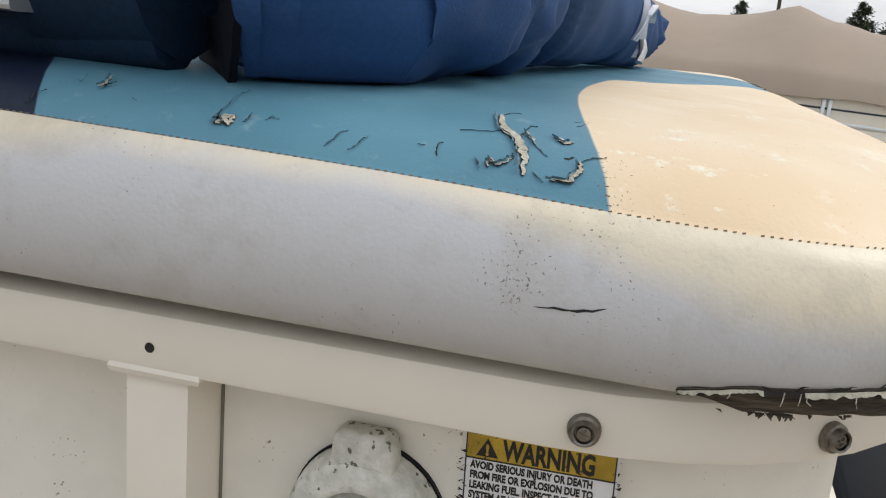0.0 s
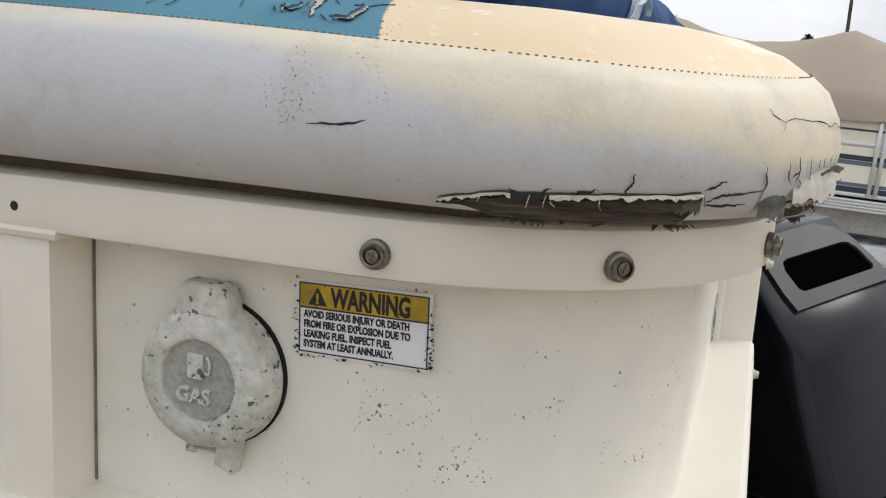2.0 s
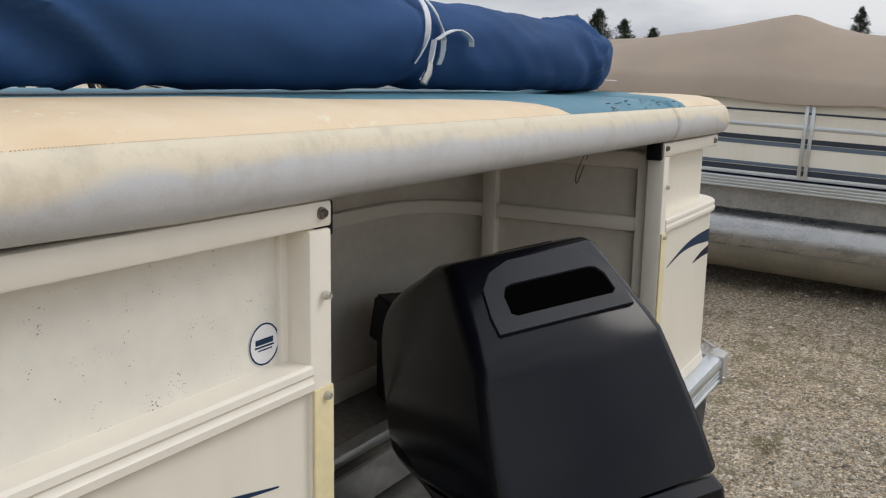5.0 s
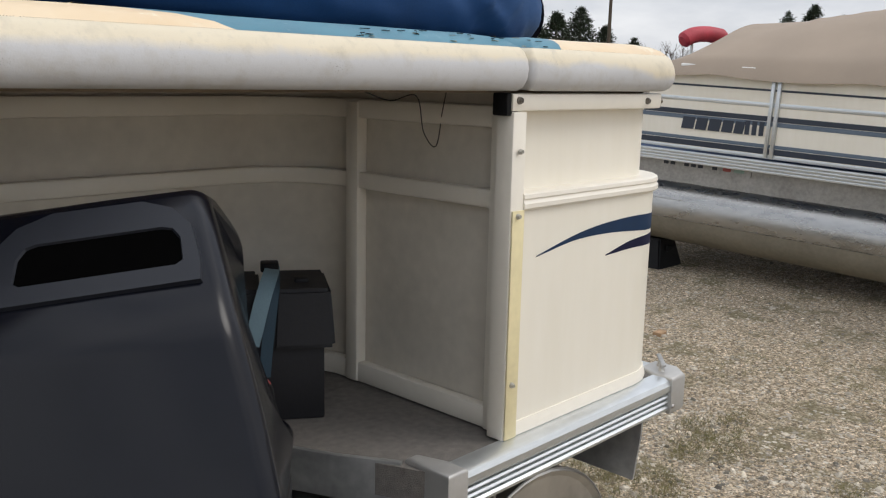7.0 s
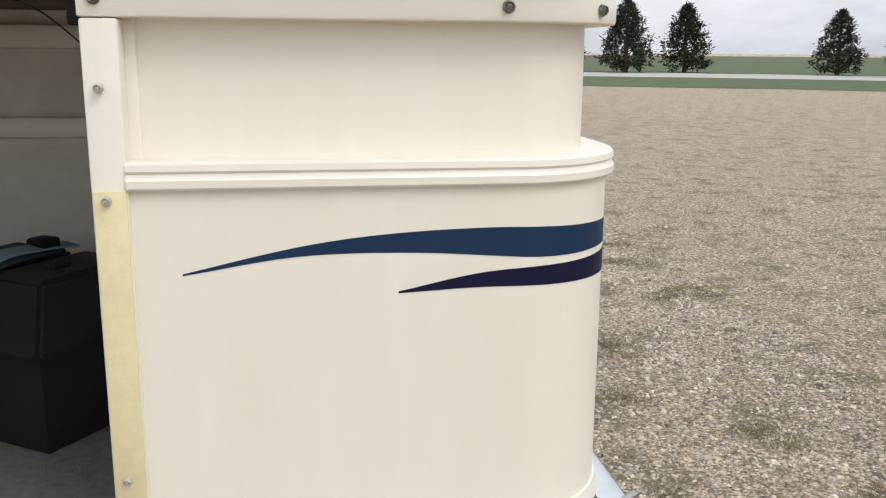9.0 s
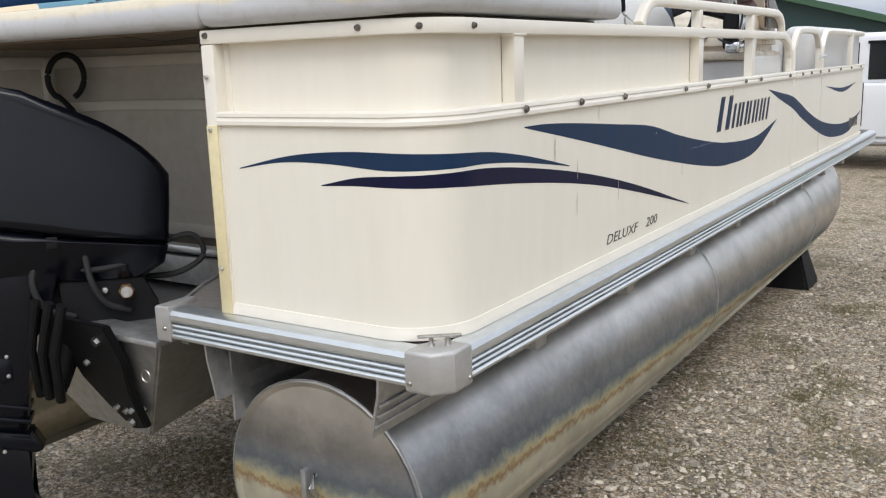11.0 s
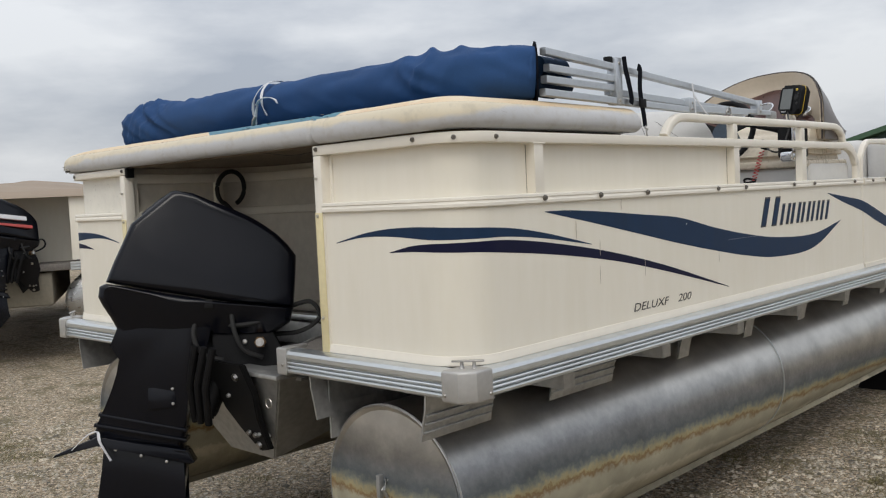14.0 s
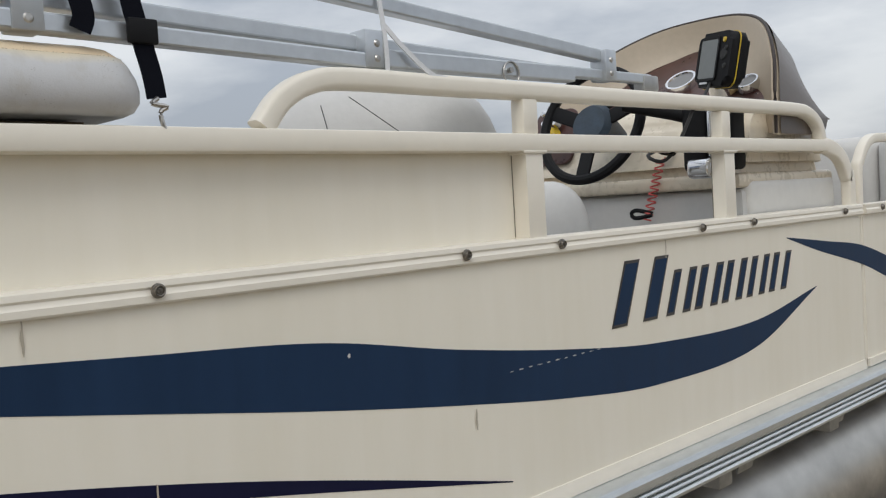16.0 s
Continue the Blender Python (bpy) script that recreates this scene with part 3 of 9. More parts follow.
for side in (1, -1):
    rub([(0.45, -0.018), (1.205, -0.018)], side)
    rub([(1.238, 0.02), (1.238, 5.55)], side)
    rub([(0.4, 5.64), (1.2, 5.64)][::-1], side)
    # cast corner caps
    o = [(1.175, -0.050), (1.235, -0.050), (1.270, -0.012), (1.270, 0.052), (1.20, 0.052), (1.175, 0.0)]
    cap = part("corner_cap", flip(prism(o, 0.905, 0.995, 0.009, 3), side), CAST_GREY, boat, "cast grey corner cap")
    for p_, n_ in (((1.185, -0.0505, 0.925), (0, -1, 0)), ((1.2705, 0.042, 0.925), (1, 0, 0))):
        bb_ = lathe([(0, 0.004), (0.004, 0.0035), (0.006, 0.0)], 10)
        part("bolt", flip(moved(bb_, facing(p_, n_)), side), STEEL, cap)
    o = [(0.425, -0.048), (0.475, -0.048), (0.475, 0.0), (0.455, 0.06), (0.425, 0.06)]
    cap2 = part("corner_cap", flip(prism(o, 0.905, 0.996, 0.007, 3), side), CAST_GREY, boat, "cast grey corner cap")
    bb_ = lathe([(0, 0.004), (0.004, 0.0035), (0.006, 0.0)], 10)
    part("bolt", flip(moved(bb_, facing((0.455, -0.0485, 0.94), (0, -1, 0))), side), STEEL, cap2)
    # mooring cleat on the corner
    c = box((-0.045, -0.006, 0.017), (0.045, 0.006, 0.023), 0.003)
    for x in (-0.017, 0.017):
        merge(c, moved(lathe([(0.008, 0.0), (0.0055, 0.006), (0.005, 0.018)], 10), pose(x, 0, 0)))
    part("cleat", flip(moved(c, pose(1.222, 0.008, 0.995, 0, 0, 38)), side), STEEL, cap, "chrome mooring cleat")
    # motor-well edging
    part("deck_edging", flip(sweep([(x - 0.006, y, 0) for x, y in [(0.424, 0.06)] + HOLE[1:]], rect(-0.006, 0.006, 0.908, 0.992, 0.003, 2)), side), ALU_DULL, boat)
part("deck_edging", box((-0.262, 0.394, 0.905), (0.262, 0.405, 0.992), 0.003), ALU_DULL, boat)

# pontoons
pm = bpy.data.materials.new("pontoon_aluminium")
pm.use_nodes = True
PN, PL = pm.node_tree.nodes, pm.node_tree.links
pp = PN["Principled BSDF"]
p_co = PN.new("ShaderNodeTexCoord")
p_sep = PN.new("ShaderNodeSeparateXYZ")
PL.new(p_co.outputs["Object"], p_sep.inputs[0])
p_map = PN.new("ShaderNodeMapping")
p_map.inputs["Scale"].default_value = (2.0, 2.0, 2.0)
PL.new(p_co.outputs["Object"], p_map.inputs["Vector"])
p_n = PN.new("ShaderNodeTexNoise")
p_n.inputs["Scale"].default_value, p_n.inputs["Detail"].default_value, p_n.inputs["Roughness"].default_value = 3.6, 9, 0.72
PL.new(p_map.outputs[0], p_n.inputs["Vector"])
p_streak = PN.new("ShaderNodeTexNoise")
p_streak.inputs["Scale"].default_value, p_streak.inputs["Detail"].default_value = 4.0, 9
p_map2 = PN.new("ShaderNodeMapping")
p_map2.inputs["Scale"].default_value = (2.2, 1.6, 2.2)
PL.new(p_co.outputs["Object"], p_map2.inputs["Vector"])
PL.new(p_map2.outputs[0], p_streak.inputs["Vector"])
p_h = PN.new("ShaderNodeMath")
p_h.operation = "MULTIPLY_ADD"
p_h.inputs[1].default_value = 0.07
p_f = PN.new("ShaderNodeTexNoise")
p_f.inputs["Scale"].default_value, p_f.inputs["Detail"].default_value, p_f.inputs["Roughness"].default_value = 34, 7, 0.7
PL.new(p_co.outputs["Object"], p_f.inputs["Vector"])
p_h0 = PN.new("ShaderNodeMath")
p_h0.operation = "MULTIPLY_ADD"
p_h0.inputs[1].default_value = 0.075
PL.new(p_f.outputs["Fac"], p_h0.inputs[0])
p_h1 = PN.new("ShaderNodeMath")
p_h1.operation = "SUBTRACT"
p_h1.inputs[1].default_value = 0.0375
p_tilt = PN.new("ShaderNodeMath")
p_tilt.operation = "MULTIPLY_ADD"
p_tilt.inputs[1].default_value = 0.046
PL.new(p_sep.outputs["Y"], p_tilt.inputs[0])
PL.new(p_sep.outputs["Z"], p_tilt.inputs[2])
PL.new(p_tilt.outputs[0], p_h1.inputs[0])
PL.new(p_h1.outputs[0], p_h0.inputs[2])
PL.new(p_n.outputs["Fac"], p_h.inputs[0])
PL.new(p_h0.outputs[0], p_h.inputs[2])
p_line = PN.new("ShaderNodeValToRGB")
p_line.color_ramp.interpolation = "LINEAR"
for i, (pos_, col_) in enumerate(((0.36, (0.21, 0.19, 0.14)), (0.44, (0.40, 0.36, 0.26)), (0.475, (0.55, 0.50, 0.38)), (0.49, (0.38, 0.35, 0.26)), (0.555, (0.42, 0.385, 0.28)), (0.575, (0.25, 0.155, 0.065)), (0.590, (0.40, 0.34, 0.19)), (0.612, (0.22, 0.23, 0.19)), (0.632, (0.12, 0.135, 0.145)), (0.70, (0.30, 0.30, 0.30)), (0.80, (0.60, 0.585, 0.555)))):
    e_ = p_line.color_ramp.elements[i] if i < 2 else p_line.color_ramp.elements.new(pos_)
    e_.position, e_.color = pos_, (*col_, 1)
PL.new(p_h.outputs[0], p_line.inputs["Fac"])
p_dk = PN.new("ShaderNodeMapRange")
p_dk.inputs["From Min"].default_value, p_dk.inputs["From Max"].default_value = 0.3, 0.7
p_dk.inputs["To Min"].default_value, p_dk.inputs["To Max"].default_value = 0.78, 1.12
PL.new(p_streak.outputs["Fac"], p_dk.inputs["Value"])
p_sc = PN.new("ShaderNodeVectorMath")
p_sc.operation = "SCALE"
PL.new(p_line.outputs["Color"], p_sc.inputs[0])
PL.new(p_dk.outputs[0], p_sc.inputs["Scale"])
PL.new(p_sc.outputs[0], pp.inputs["Base Color"])
p_me = PN.new("ShaderNodeMapRange")
p_me.inputs["From Min"].default_value, p_me.inputs["From Max"].default_value = 0.60, 0.70
p_me.inputs["To Min"].default_value, p_me.inputs["To Max"].default_value = 0.15, 0.92
PL.new(p_h.outputs[0], p_me.inputs["Value"])
PL.new(p_me.outputs[0], pp.inputs["Metallic"])
p_ro = PN.new("ShaderNodeMapRange")
p_ro.inputs["From Min"].default_value, p_ro.inputs["From Max"].default_value = 0.58, 0.72
p_ro.inputs["To Min"].default_value, p_ro.inputs["To Max"].default_value = 0.78, 0.33
PL.new(p_h.outputs[0], p_ro.inputs["Value"])
PL.new(p_ro.outputs[0], pp.inputs["Roughness"])
p_bm = PN.new("ShaderNodeBump")
p_bm.inputs["Strength"].default_value, p_bm.inputs["Distance"].default_value = 0.22, 0.004
PL.new(p_f.outputs["Fac"], p_bm.inputs["Height"])
PL.new(p_bm.outputs[0], pp.inputs["Normal"])
PONTOON = pm

PX, PZ, PR = 0.83, 0.535, 0.297


def pontoon_tube(cx, cz, r, y0, y1, nose, parent, material):
    """A round tube with a flat stern cap and a raked, upturned nose cone."""
    n = 40
    bm_ = bmesh.new()
    rows = []
    stations = [(y0, 1.0, 0.0), (y0 + 0.004, 1.0, 0.0), (y0 + 0.004, 0.993, 0.0)] + [(y0 + 0.02 + (y1 - y0 - 0.02) * i / 6, 0.993, 0.0) for i in range(7)]
    stations += [(y1 + nose * k, sc, rise) for k, sc, rise in ((0.25, 0.96, 0.01), (0.5, 0.86, 0.035), (0.72, 0.68, 0.085), (0.9, 0.44, 0.15), (1.0, 0.2, 0.21))]
    for y, k, rise in stations:
        rows.append([bm_.verts.new((cx + r * k * math.cos(2 * math.pi * i / n), y, cz + rise * r / 0.3 + r * k * math.sin(2 * math.pi * i / n))) for i in range(n)])
    for A, B in zip(rows, rows[1:]):
        for i in range(n):
            bm_.faces.new((A[i], A[(i + 1) % n], B[(i + 1) % n], B[i]))
    # stern cap: slightly dished inside a rim
    rim = rows[0]
    prev = rim
    for k, dy in ((0.985, -0.003), (0.965, 0.0), (0.94, 0.004), (0.55, -0.010), (0.2, -0.016)):
        ring = [bm_.verts.new((cx + r * k * math.cos(2 * math.pi * i / n), y0 + dy, cz + r * k * math.sin(2 * math.pi * i / n))) for i in range(n)]
        for i in range(n):
            bm_.faces.new((prev[(i + 1) % n], prev[i], ring[i], ring[(i + 1) % n]))
        prev = ring
    bm_.faces.new(prev[::-1])
    bm_.faces.new(rows[-1])
    return part("pontoon", bm_, material, parent, "weathered aluminium pontoon with a dried waterline")


for side in (1, -1):
    tube_ = pontoon_tube(side * PX, PZ, PR, 0.065, 5.0, 0.75, boat, PONTOON)
    # seams welded round the tube
    for y in (2.28, 4.3):
        ring = [(side * PX + (PR + 0.0005) * math.cos(2 * math.pi * i / 40), y, PZ + (PR + 0.0005) * math.sin(2 * math.pi * i / 40)) for i in range(40)]
        part("weld_seam", sweep(ring, rect(-0.003, 0.003, -0.002, 0.002), up=(0, 1, 0), closed=True), ALU, tube_)
    # keel lip along the bottom and the weld round the stern cap
    part("keel_lip", sweep([(side * PX, 0.10, 0), (side * PX, 4.95, 0)], [(-0.16, 0.262), (-0.175, 0.268), (-0.168, 0.29), (0.168, 0.29), (0.175, 0.268), (0.16, 0.262)]), PONTOON, tube_, "dull keel strip under the pontoon", smooth=False)
    ring = [(side * PX + (PR + 0.001) * math.cos(2 * math.pi * i / 48), 0.066 + 0.0015 * math.sin(i * 7), PZ + (PR + 0.001) * math.sin(2 * math.pi * i / 48)) for i in range(48)]
    part("weld_bead", sweep(ring, rect(-0.002, 0.002, -0.003, 0.003, 0.001, 2), up=(0, 1, 0), closed=True), ALU_DULL, tube_)
    # stern lifting eye
    e = box((-0.008, -0.03, -0.05), (0.008, 0.0, 0.05), 0.003)
    merge(e, moved(tube([(0.03, -0.012, -0.03), (0.03, -0.03, 0.0), (0.03, -0.012, 0.03)], 0.006, 8), pose(-0.005, 0, 0.01)))
    part("lifting_eye", moved(e, pose(side * (PX - 0.03), 0.062, PZ + 0.03)), ALU_DULL, tube_)
    # mounting brackets between pontoon and deck
    for y0, y1 in ((-0.03, 0.27), (0.57, 0.94), (1.42, 1.50), (2.0, 2.08), (2.6, 2.68), (3.2, 3.28), (3.8, 3.88), (4.4, 4.48)):
        sec = [(0.175, 0.915), (0.262, 0.915), (0.259, 0.87), (0.246, 0.82), (0.237, 0.775), (0.231, 0.775), (0.240, 0.82), (0.253, 0.872), (0.255, 0.909), (0.175, 0.909)]
        k = sweep([(PX, y0, 0), (PX, y1, 0)], sec)
        w = part("mounting_bracket", flip(k, side), ALU_DULL, tube_, "folded aluminium bracket", angle=20)
        if y1 - y0 > 0.2:
            for dz in (0.80, 0.825, 0.85):
                xo = 0.238 + (dz - 0.79) * 0.30
                part("rib", flip(box((PX + xo - 0.004, y0 + 0.004, dz - 0.004), (PX + xo + 0.006, y1 - 0.004, dz + 0.004), 0.002), side), ALU_DULL, w)
        k = sweep([(PX, y0, 0), (PX, y1, 0)], [(-x_, z_) for x_, z_ in sec][::-1])
        part("mounting_bracket", flip(k, side), ALU_DULL, tube_, angle=20)
    b = box((PX - 0.245, 0.03, 0.70), (PX - 0.238, 0.6, 0.916))
    part("inner_bracket", flip(b, side), ALU_DULL, tube_)
# cross beams under the deck
for y in (0.5, 1.1, 1.7, 2.3, 2.9, 3.5, 4.1, 4.7, 5.3):
    part("cross_beam", box((-1.2, y - 0.03, 0.845), (1.2, y + 0.03, 0.924), 0.004), ALU_DULL, boat)

# ---- motor well: walls of the stern opening ----
well = []
YB, RW, XW = 0.68, 0.20, 0.668


def well_path(y0=0.04):
    pts = [(XW, y0), (XW, YB - RW)]
    pts += [(XW - RW + RW * math.cos(a), YB - RW + RW * math.sin(a)) for a in [math.pi / 2 * i / 8 for i in range(1, 9)]]
    pts += [(-x, y) for x, y in pts[::-1]]
    return pts


# darker than the outer cream: the well's shade is put into the colour
WELL = mat("well_panel", (0.72, 0.67, 0.58), 0.6, dark=0.82, scale=4, grain=30, bump=0.01)
wp = [(x, y, 0) for x, y in well_path()]
wallw = part("well_panel", sweep(wp, rect(0.0, 0.004, 1.0, 1.6455)), WELL, boat, "cream inner panel of the motor well, toned down for shade")
for z0, z1, nm in ((1.425, 1.46, "well_rail"), (0.99, 1.035, "well_sill"), (1.575, 1.615, "well_rail")):
    part(nm, sweep(wp, rect(-0.026, -0.001, z0, z1, 0.005, 2)), CREAM, wallw)
for side in (1, -1):
    for y in (0.045, 0.455):
        part("well_post", flip(box((XW - 0.03, y - 0.019, 0.99), (XW - 0.001, y + 0.019, 1.61), 0.004), side), CREAM, wallw)
    part("black_bracket", flip(box((X_IN - 0.012, 0.0, 1.60), (X_IN + 0.02, 0.035, 1.64), 0.003), side), BLACK_MATT, boat)
# plywood lid under the sun pad
part("lid_board", prism([(-1.10, 0.03), (1.10, 0.03), (1.165, 0.11), (1.165, 0.90), (-1.205, 0.90), (-1.205, 0.13)], 1.6395, 1.6485), mat("old_plywood", (0.20, 0.15, 0.10), 0.8, dark=0.5, scale=6, grain=90, bump=0.08, stretch=(1, 8, 8)), boat)

# ---- sun pads ----
def rr_outline(x0, x1, y0, y1, radii, inset=0.0, n=10):
    """Rounded rectangle, anticlockwise from the aft port corner; radii: (aft port, aft starboard, bow starboard, bow port)."""
    x0, x1, y0, y1 = x0 + inset, x1 - inset, y0 + inset, y1 - inset
    out = []
    for (cx, cy, sx, sy, a0), r in zip(((x0, y0, 1, 1, 180), (x1, y0, -1, 1, 270), (x1, y1, -1, -1, 0), (x0, y1, 1, -1, 90)), radii):
        r = max(0.004, r - inset)
        for i in range(n + 1):
            a = radians(a0 + 90 * i / n)
            out.append((cx + sx * r + r * math.cos(a), cy + sy * r + r * math.sin(a)))
    # fill the straights
    full = []
    for i, p in enumerate(out):
        q = out[(i + 1) % len(out)]
        full.append(p)
        m = 14 if (i + 1) % (n + 1) == 0 else 0
        for k in range(1, m):
            full.append((p[0] + (q[0] - p[0]) * k / m, p[1] + (q[1] - p[1]) * k / m))
    return full


PAD_PROFILE = [(0.034, 1.6480), (0.016, 1.6490), (0.005, 1.6550), (-0.002, 1.6660), (-0.004, 1.6810), (-0.001, 1.6960), (0.006, 1.7100), (0.014, 1.7185), (0.0155, 1.7187), (0.018, 1.7205), (0.030, 1.7290), (0.052, 1.7360), (0.085, 1.7410), (0.14, 1.7440), (0.22, 1.7460)]


def pad_top(d):
    """Height of the pad's skin at the distance d from its edge."""
    pr = PAD_PROFILE[7:]
    for (a, za), (b_, zb) in zip(pr, pr[1:]):
        if d <= b_:
            return za + (zb - za) * max(0.0, (d - a)) / (b_ - a)
    return 1.7460


def pad_rise(x, y):
    """The edge seam climbs forward along the port side and dips round the torn corner."""
    port = max(0.0, min(1.0, (-0.85 - x) / 0.30))
    up = 0.012 * max(0.0, min(1.0, (y - 0.16) / 0.36)) * port
    dip = 0.0080 * math.exp(-((x + 1.20) ** 2 + (y - 0.01) ** 2) / 0.0200)
    return up - dip


def pad_in(z):
    pr = PAD_PROFILE[:8]
    for (a, za), (b_, zb) in zip(pr, pr[1:]):
        if za <= z <= zb:
            return a + (b_ - a) * (z - za) / (zb - za)
    return 0.0


def vinyl_mask_material(name, bounds, width, outer=9.0, upper=False):
    """Sun-pad cover: light blue top with cream corner panels and a navy field; yellowed, dusty sides."""
    m = bpy.data.materials.new(name)
    m.use_nodes = True
    N, L = m.node_tree.nodes, m.node_tree.links
    p = N["Principled BSDF"]
    co = N.new("ShaderNodeTexCoord")
    sep = N.new("ShaderNodeSeparateXYZ")
    L.new(co.outputs["Object"], sep.inputs[0])

    def math_(op, a, b_=None, c=None):
        nd = N.new("ShaderNodeMath")
        nd.operation = op
        for i, v in enumerate((a, b_, c)):
            if v is None:
                continue
            if isinstance(v, (int, float)):
                nd.inputs[i].default_value = v
            else:
                L.new(v, nd.inputs[i])
        return nd.outputs[0]

    def ramp(v, lo, hi):
        nd = N.new("ShaderNodeMapRange")
        nd.inputs["From Min"].default_value, nd.inputs["From Max"].default_value = lo, hi
        L.new(v, nd.inputs["Value"])
        return nd.outputs[0]

    def noise_(scale, detail=5, rough=0.55):
        nd = N.new("ShaderNodeTexNoise")
        nd.inputs["Scale"].default_value, nd.inputs["Detail"].default_value, nd.inputs["Roughness"].default_value = scale, detail, rough
        L.new(co.outputs["Object"], nd.inputs["Vector"])
        return nd.outputs["Fac"]

    def mix(f, a, b_):
        nd = N.new("ShaderNodeMix")
        nd.data_type = "RGBA"
        L.new(f, nd.inputs["Factor"])
        for k, v in (("A", a), ("B", b_)):
            if isinstance(v, tuple):
                nd.inputs[k].default_value = (*v, 1)
            else:
                L.new(v, nd.inputs[k])
        return nd.outputs["Result"]

    ax = math_("ABSOLUTE", sep.outputs["X"])
    y, z = sep.outputs["Y"], sep.outputs["Z"]
    # sides: grey-white with yellowed drifts, dust and mildew pin spots
    low = math_("ADD", 1.674, math_("MULTIPLY", ramp(y, 0.0, 0.25), 0.0425))
    low = math_("ADD", low, math_("MULTIPLY", ramp(ax, 1.05, 0.90), 0.020))
    low = math_("ADD", low, math_("MULTIPLY", math_("SUBTRACT", noise_(9, 4), 0.5), 0.034))
    yel = ramp(math_("SUBTRACT", z, low), -0.006, 0.007)
    side = mix(yel, (0.545, 0.545, 0.55), (0.68, 0.605, 0.46))
    side = mix(math_("MULTIPLY", ramp(noise_(22, 6, 0.65), 0.50, 0.74), 0.45), side, (0.38, 0.34, 0.27))
    side = mix(math_("MULTIPLY", ramp(noise_(70, 6, 0.7), 0.56, 0.72), 0.25), side, (0.36, 0.34, 0.31))
    # cream corner panels
    cream = mix(ramp(noise_(7, 6), 0.35, 0.7), (0.70, 0.54, 0.35), (0.76, 0.63, 0.45))
    cream = mix(math_("MULTIPLY", ramp(noise_(38, 8, 0.75), 0.57, 0.64), ramp(noise_(4.0, 2), 0.50, 0.60)), cream, (0.76, 0.72, 0.58))
    # scuffed patch near the corner
    sx, sy = math_("MULTIPLY", math_("SUBTRACT", ax, 1.105), 9.0), math_("MULTIPLY", math_("SUBTRACT", y, 0.015), 13.0)
    near = math_("SUBTRACT", 1.0, math_("ADD", math_("MULTIPLY", sx, sx), math_("MULTIPLY", sy, sy)))
    scuff = ramp(math_("ADD", math_("MULTIPLY", near, 0.17), noise_(34, 9, 0.78)), 0.64, 0.72)
    cream = mix(math_("MULTIPLY", scuff, 0.70), cream, (0.78, 0.75, 0.61))
    blue = mix(ramp(noise_(6, 6), 0.3, 0.7), (0.060, 0.170, 0.235), (0.115, 0.265, 0.335))
    blue = mix(math_("MULTIPLY", ramp(noise_(60, 6, 0.7), 0.60, 0.72), 0.35), blue, (0.32, 0.43, 0.46))
    navy = mix(ramp(noise_(9, 5), 0.3, 0.7), (0.005, 0.010, 0.026), (0.010, 0.018, 0.042))
    # the cream panel ends where its curved seam runs
    bend = math_("POWER", 2.718, math_("MULTIPLY", math_("SUBTRACT", 1.252, ax), -4.6))
    edge = math_("SUBTRACT", 0.233, math_("MULTIPLY", bend, 0.074))
    # rounded towards the middle of the stern
    t_in = math_("MAXIMUM", 0.0, math_("MULTIPLY", math_("SUBTRACT", sep.outputs["X"], bounds), 1.0 if bounds < 0 else -1.0))
    edge = math_("SUBTRACT", edge, math_("MULTIPLY", math_("POWER", math_("DIVIDE", t_in, width), 1.6), 0.24))
    is_cream = math_("MAXIMUM", ramp(math_("SUBTRACT", edge, y), -0.0006, 0.0006), ramp(sep.outputs["X"], outer, outer + 0.0012))
    # navy field: forward of a line that runs inwards and forward
    nv = math_("SUBTRACT", y, math_("ADD", 0.412, math_("MULTIPLY", math_("SUBTRACT", 1.252, ax), 0.63)))
    is_navy = ramp(nv, -0.0006, 0.0006)
    top = mix(is_navy, blue, navy)
    top = mix(is_cream, top, cream)
    base = top if upper else side
    gx, gz = math_("MULTIPLY", math_("SUBTRACT", y, 0.197), 52.0), math_("MULTIPLY", math_("SUBTRACT", z, 1.692), 48.0)
    patch = math_("MAXIMUM", 0.0, math_("SUBTRACT", 1.0, math_("ADD", math_("MULTIPLY", gx, gx), math_("MULTIPLY", gz, gz))))
    pin = ramp(math_("ADD", math_("ADD", noise_(620, 2), math_("MULTIPLY", noise_(16, 3), 0.5)), math_("MULTIPLY", patch, 0.16)), 0.99, 1.05)
    base = mix(math_("MULTIPLY", pin, 0.75), base, (0.10, 0.085, 0.06))
    L.new(base, p.inputs["Base Color"])
    p.inputs["Specular IOR Level"].default_value = 0.22 if upper else 0.35
    L.new(ramp(noise_(12, 5), -0.4, 1.4), p.inputs["Roughness"])
    bp = N.new("ShaderNodeBump")
    bp.inputs["Strength"].default_value, bp.inputs["Distance"].default_value = 0.14, 0.0015
    L.new(math_("ADD", noise_(420, 3), math_("MULTIPLY", noise_(16, 5), 2.5)), bp.inputs["Height"])
    L.new(bp.outputs[0], p.inputs["Normal"])
    return m


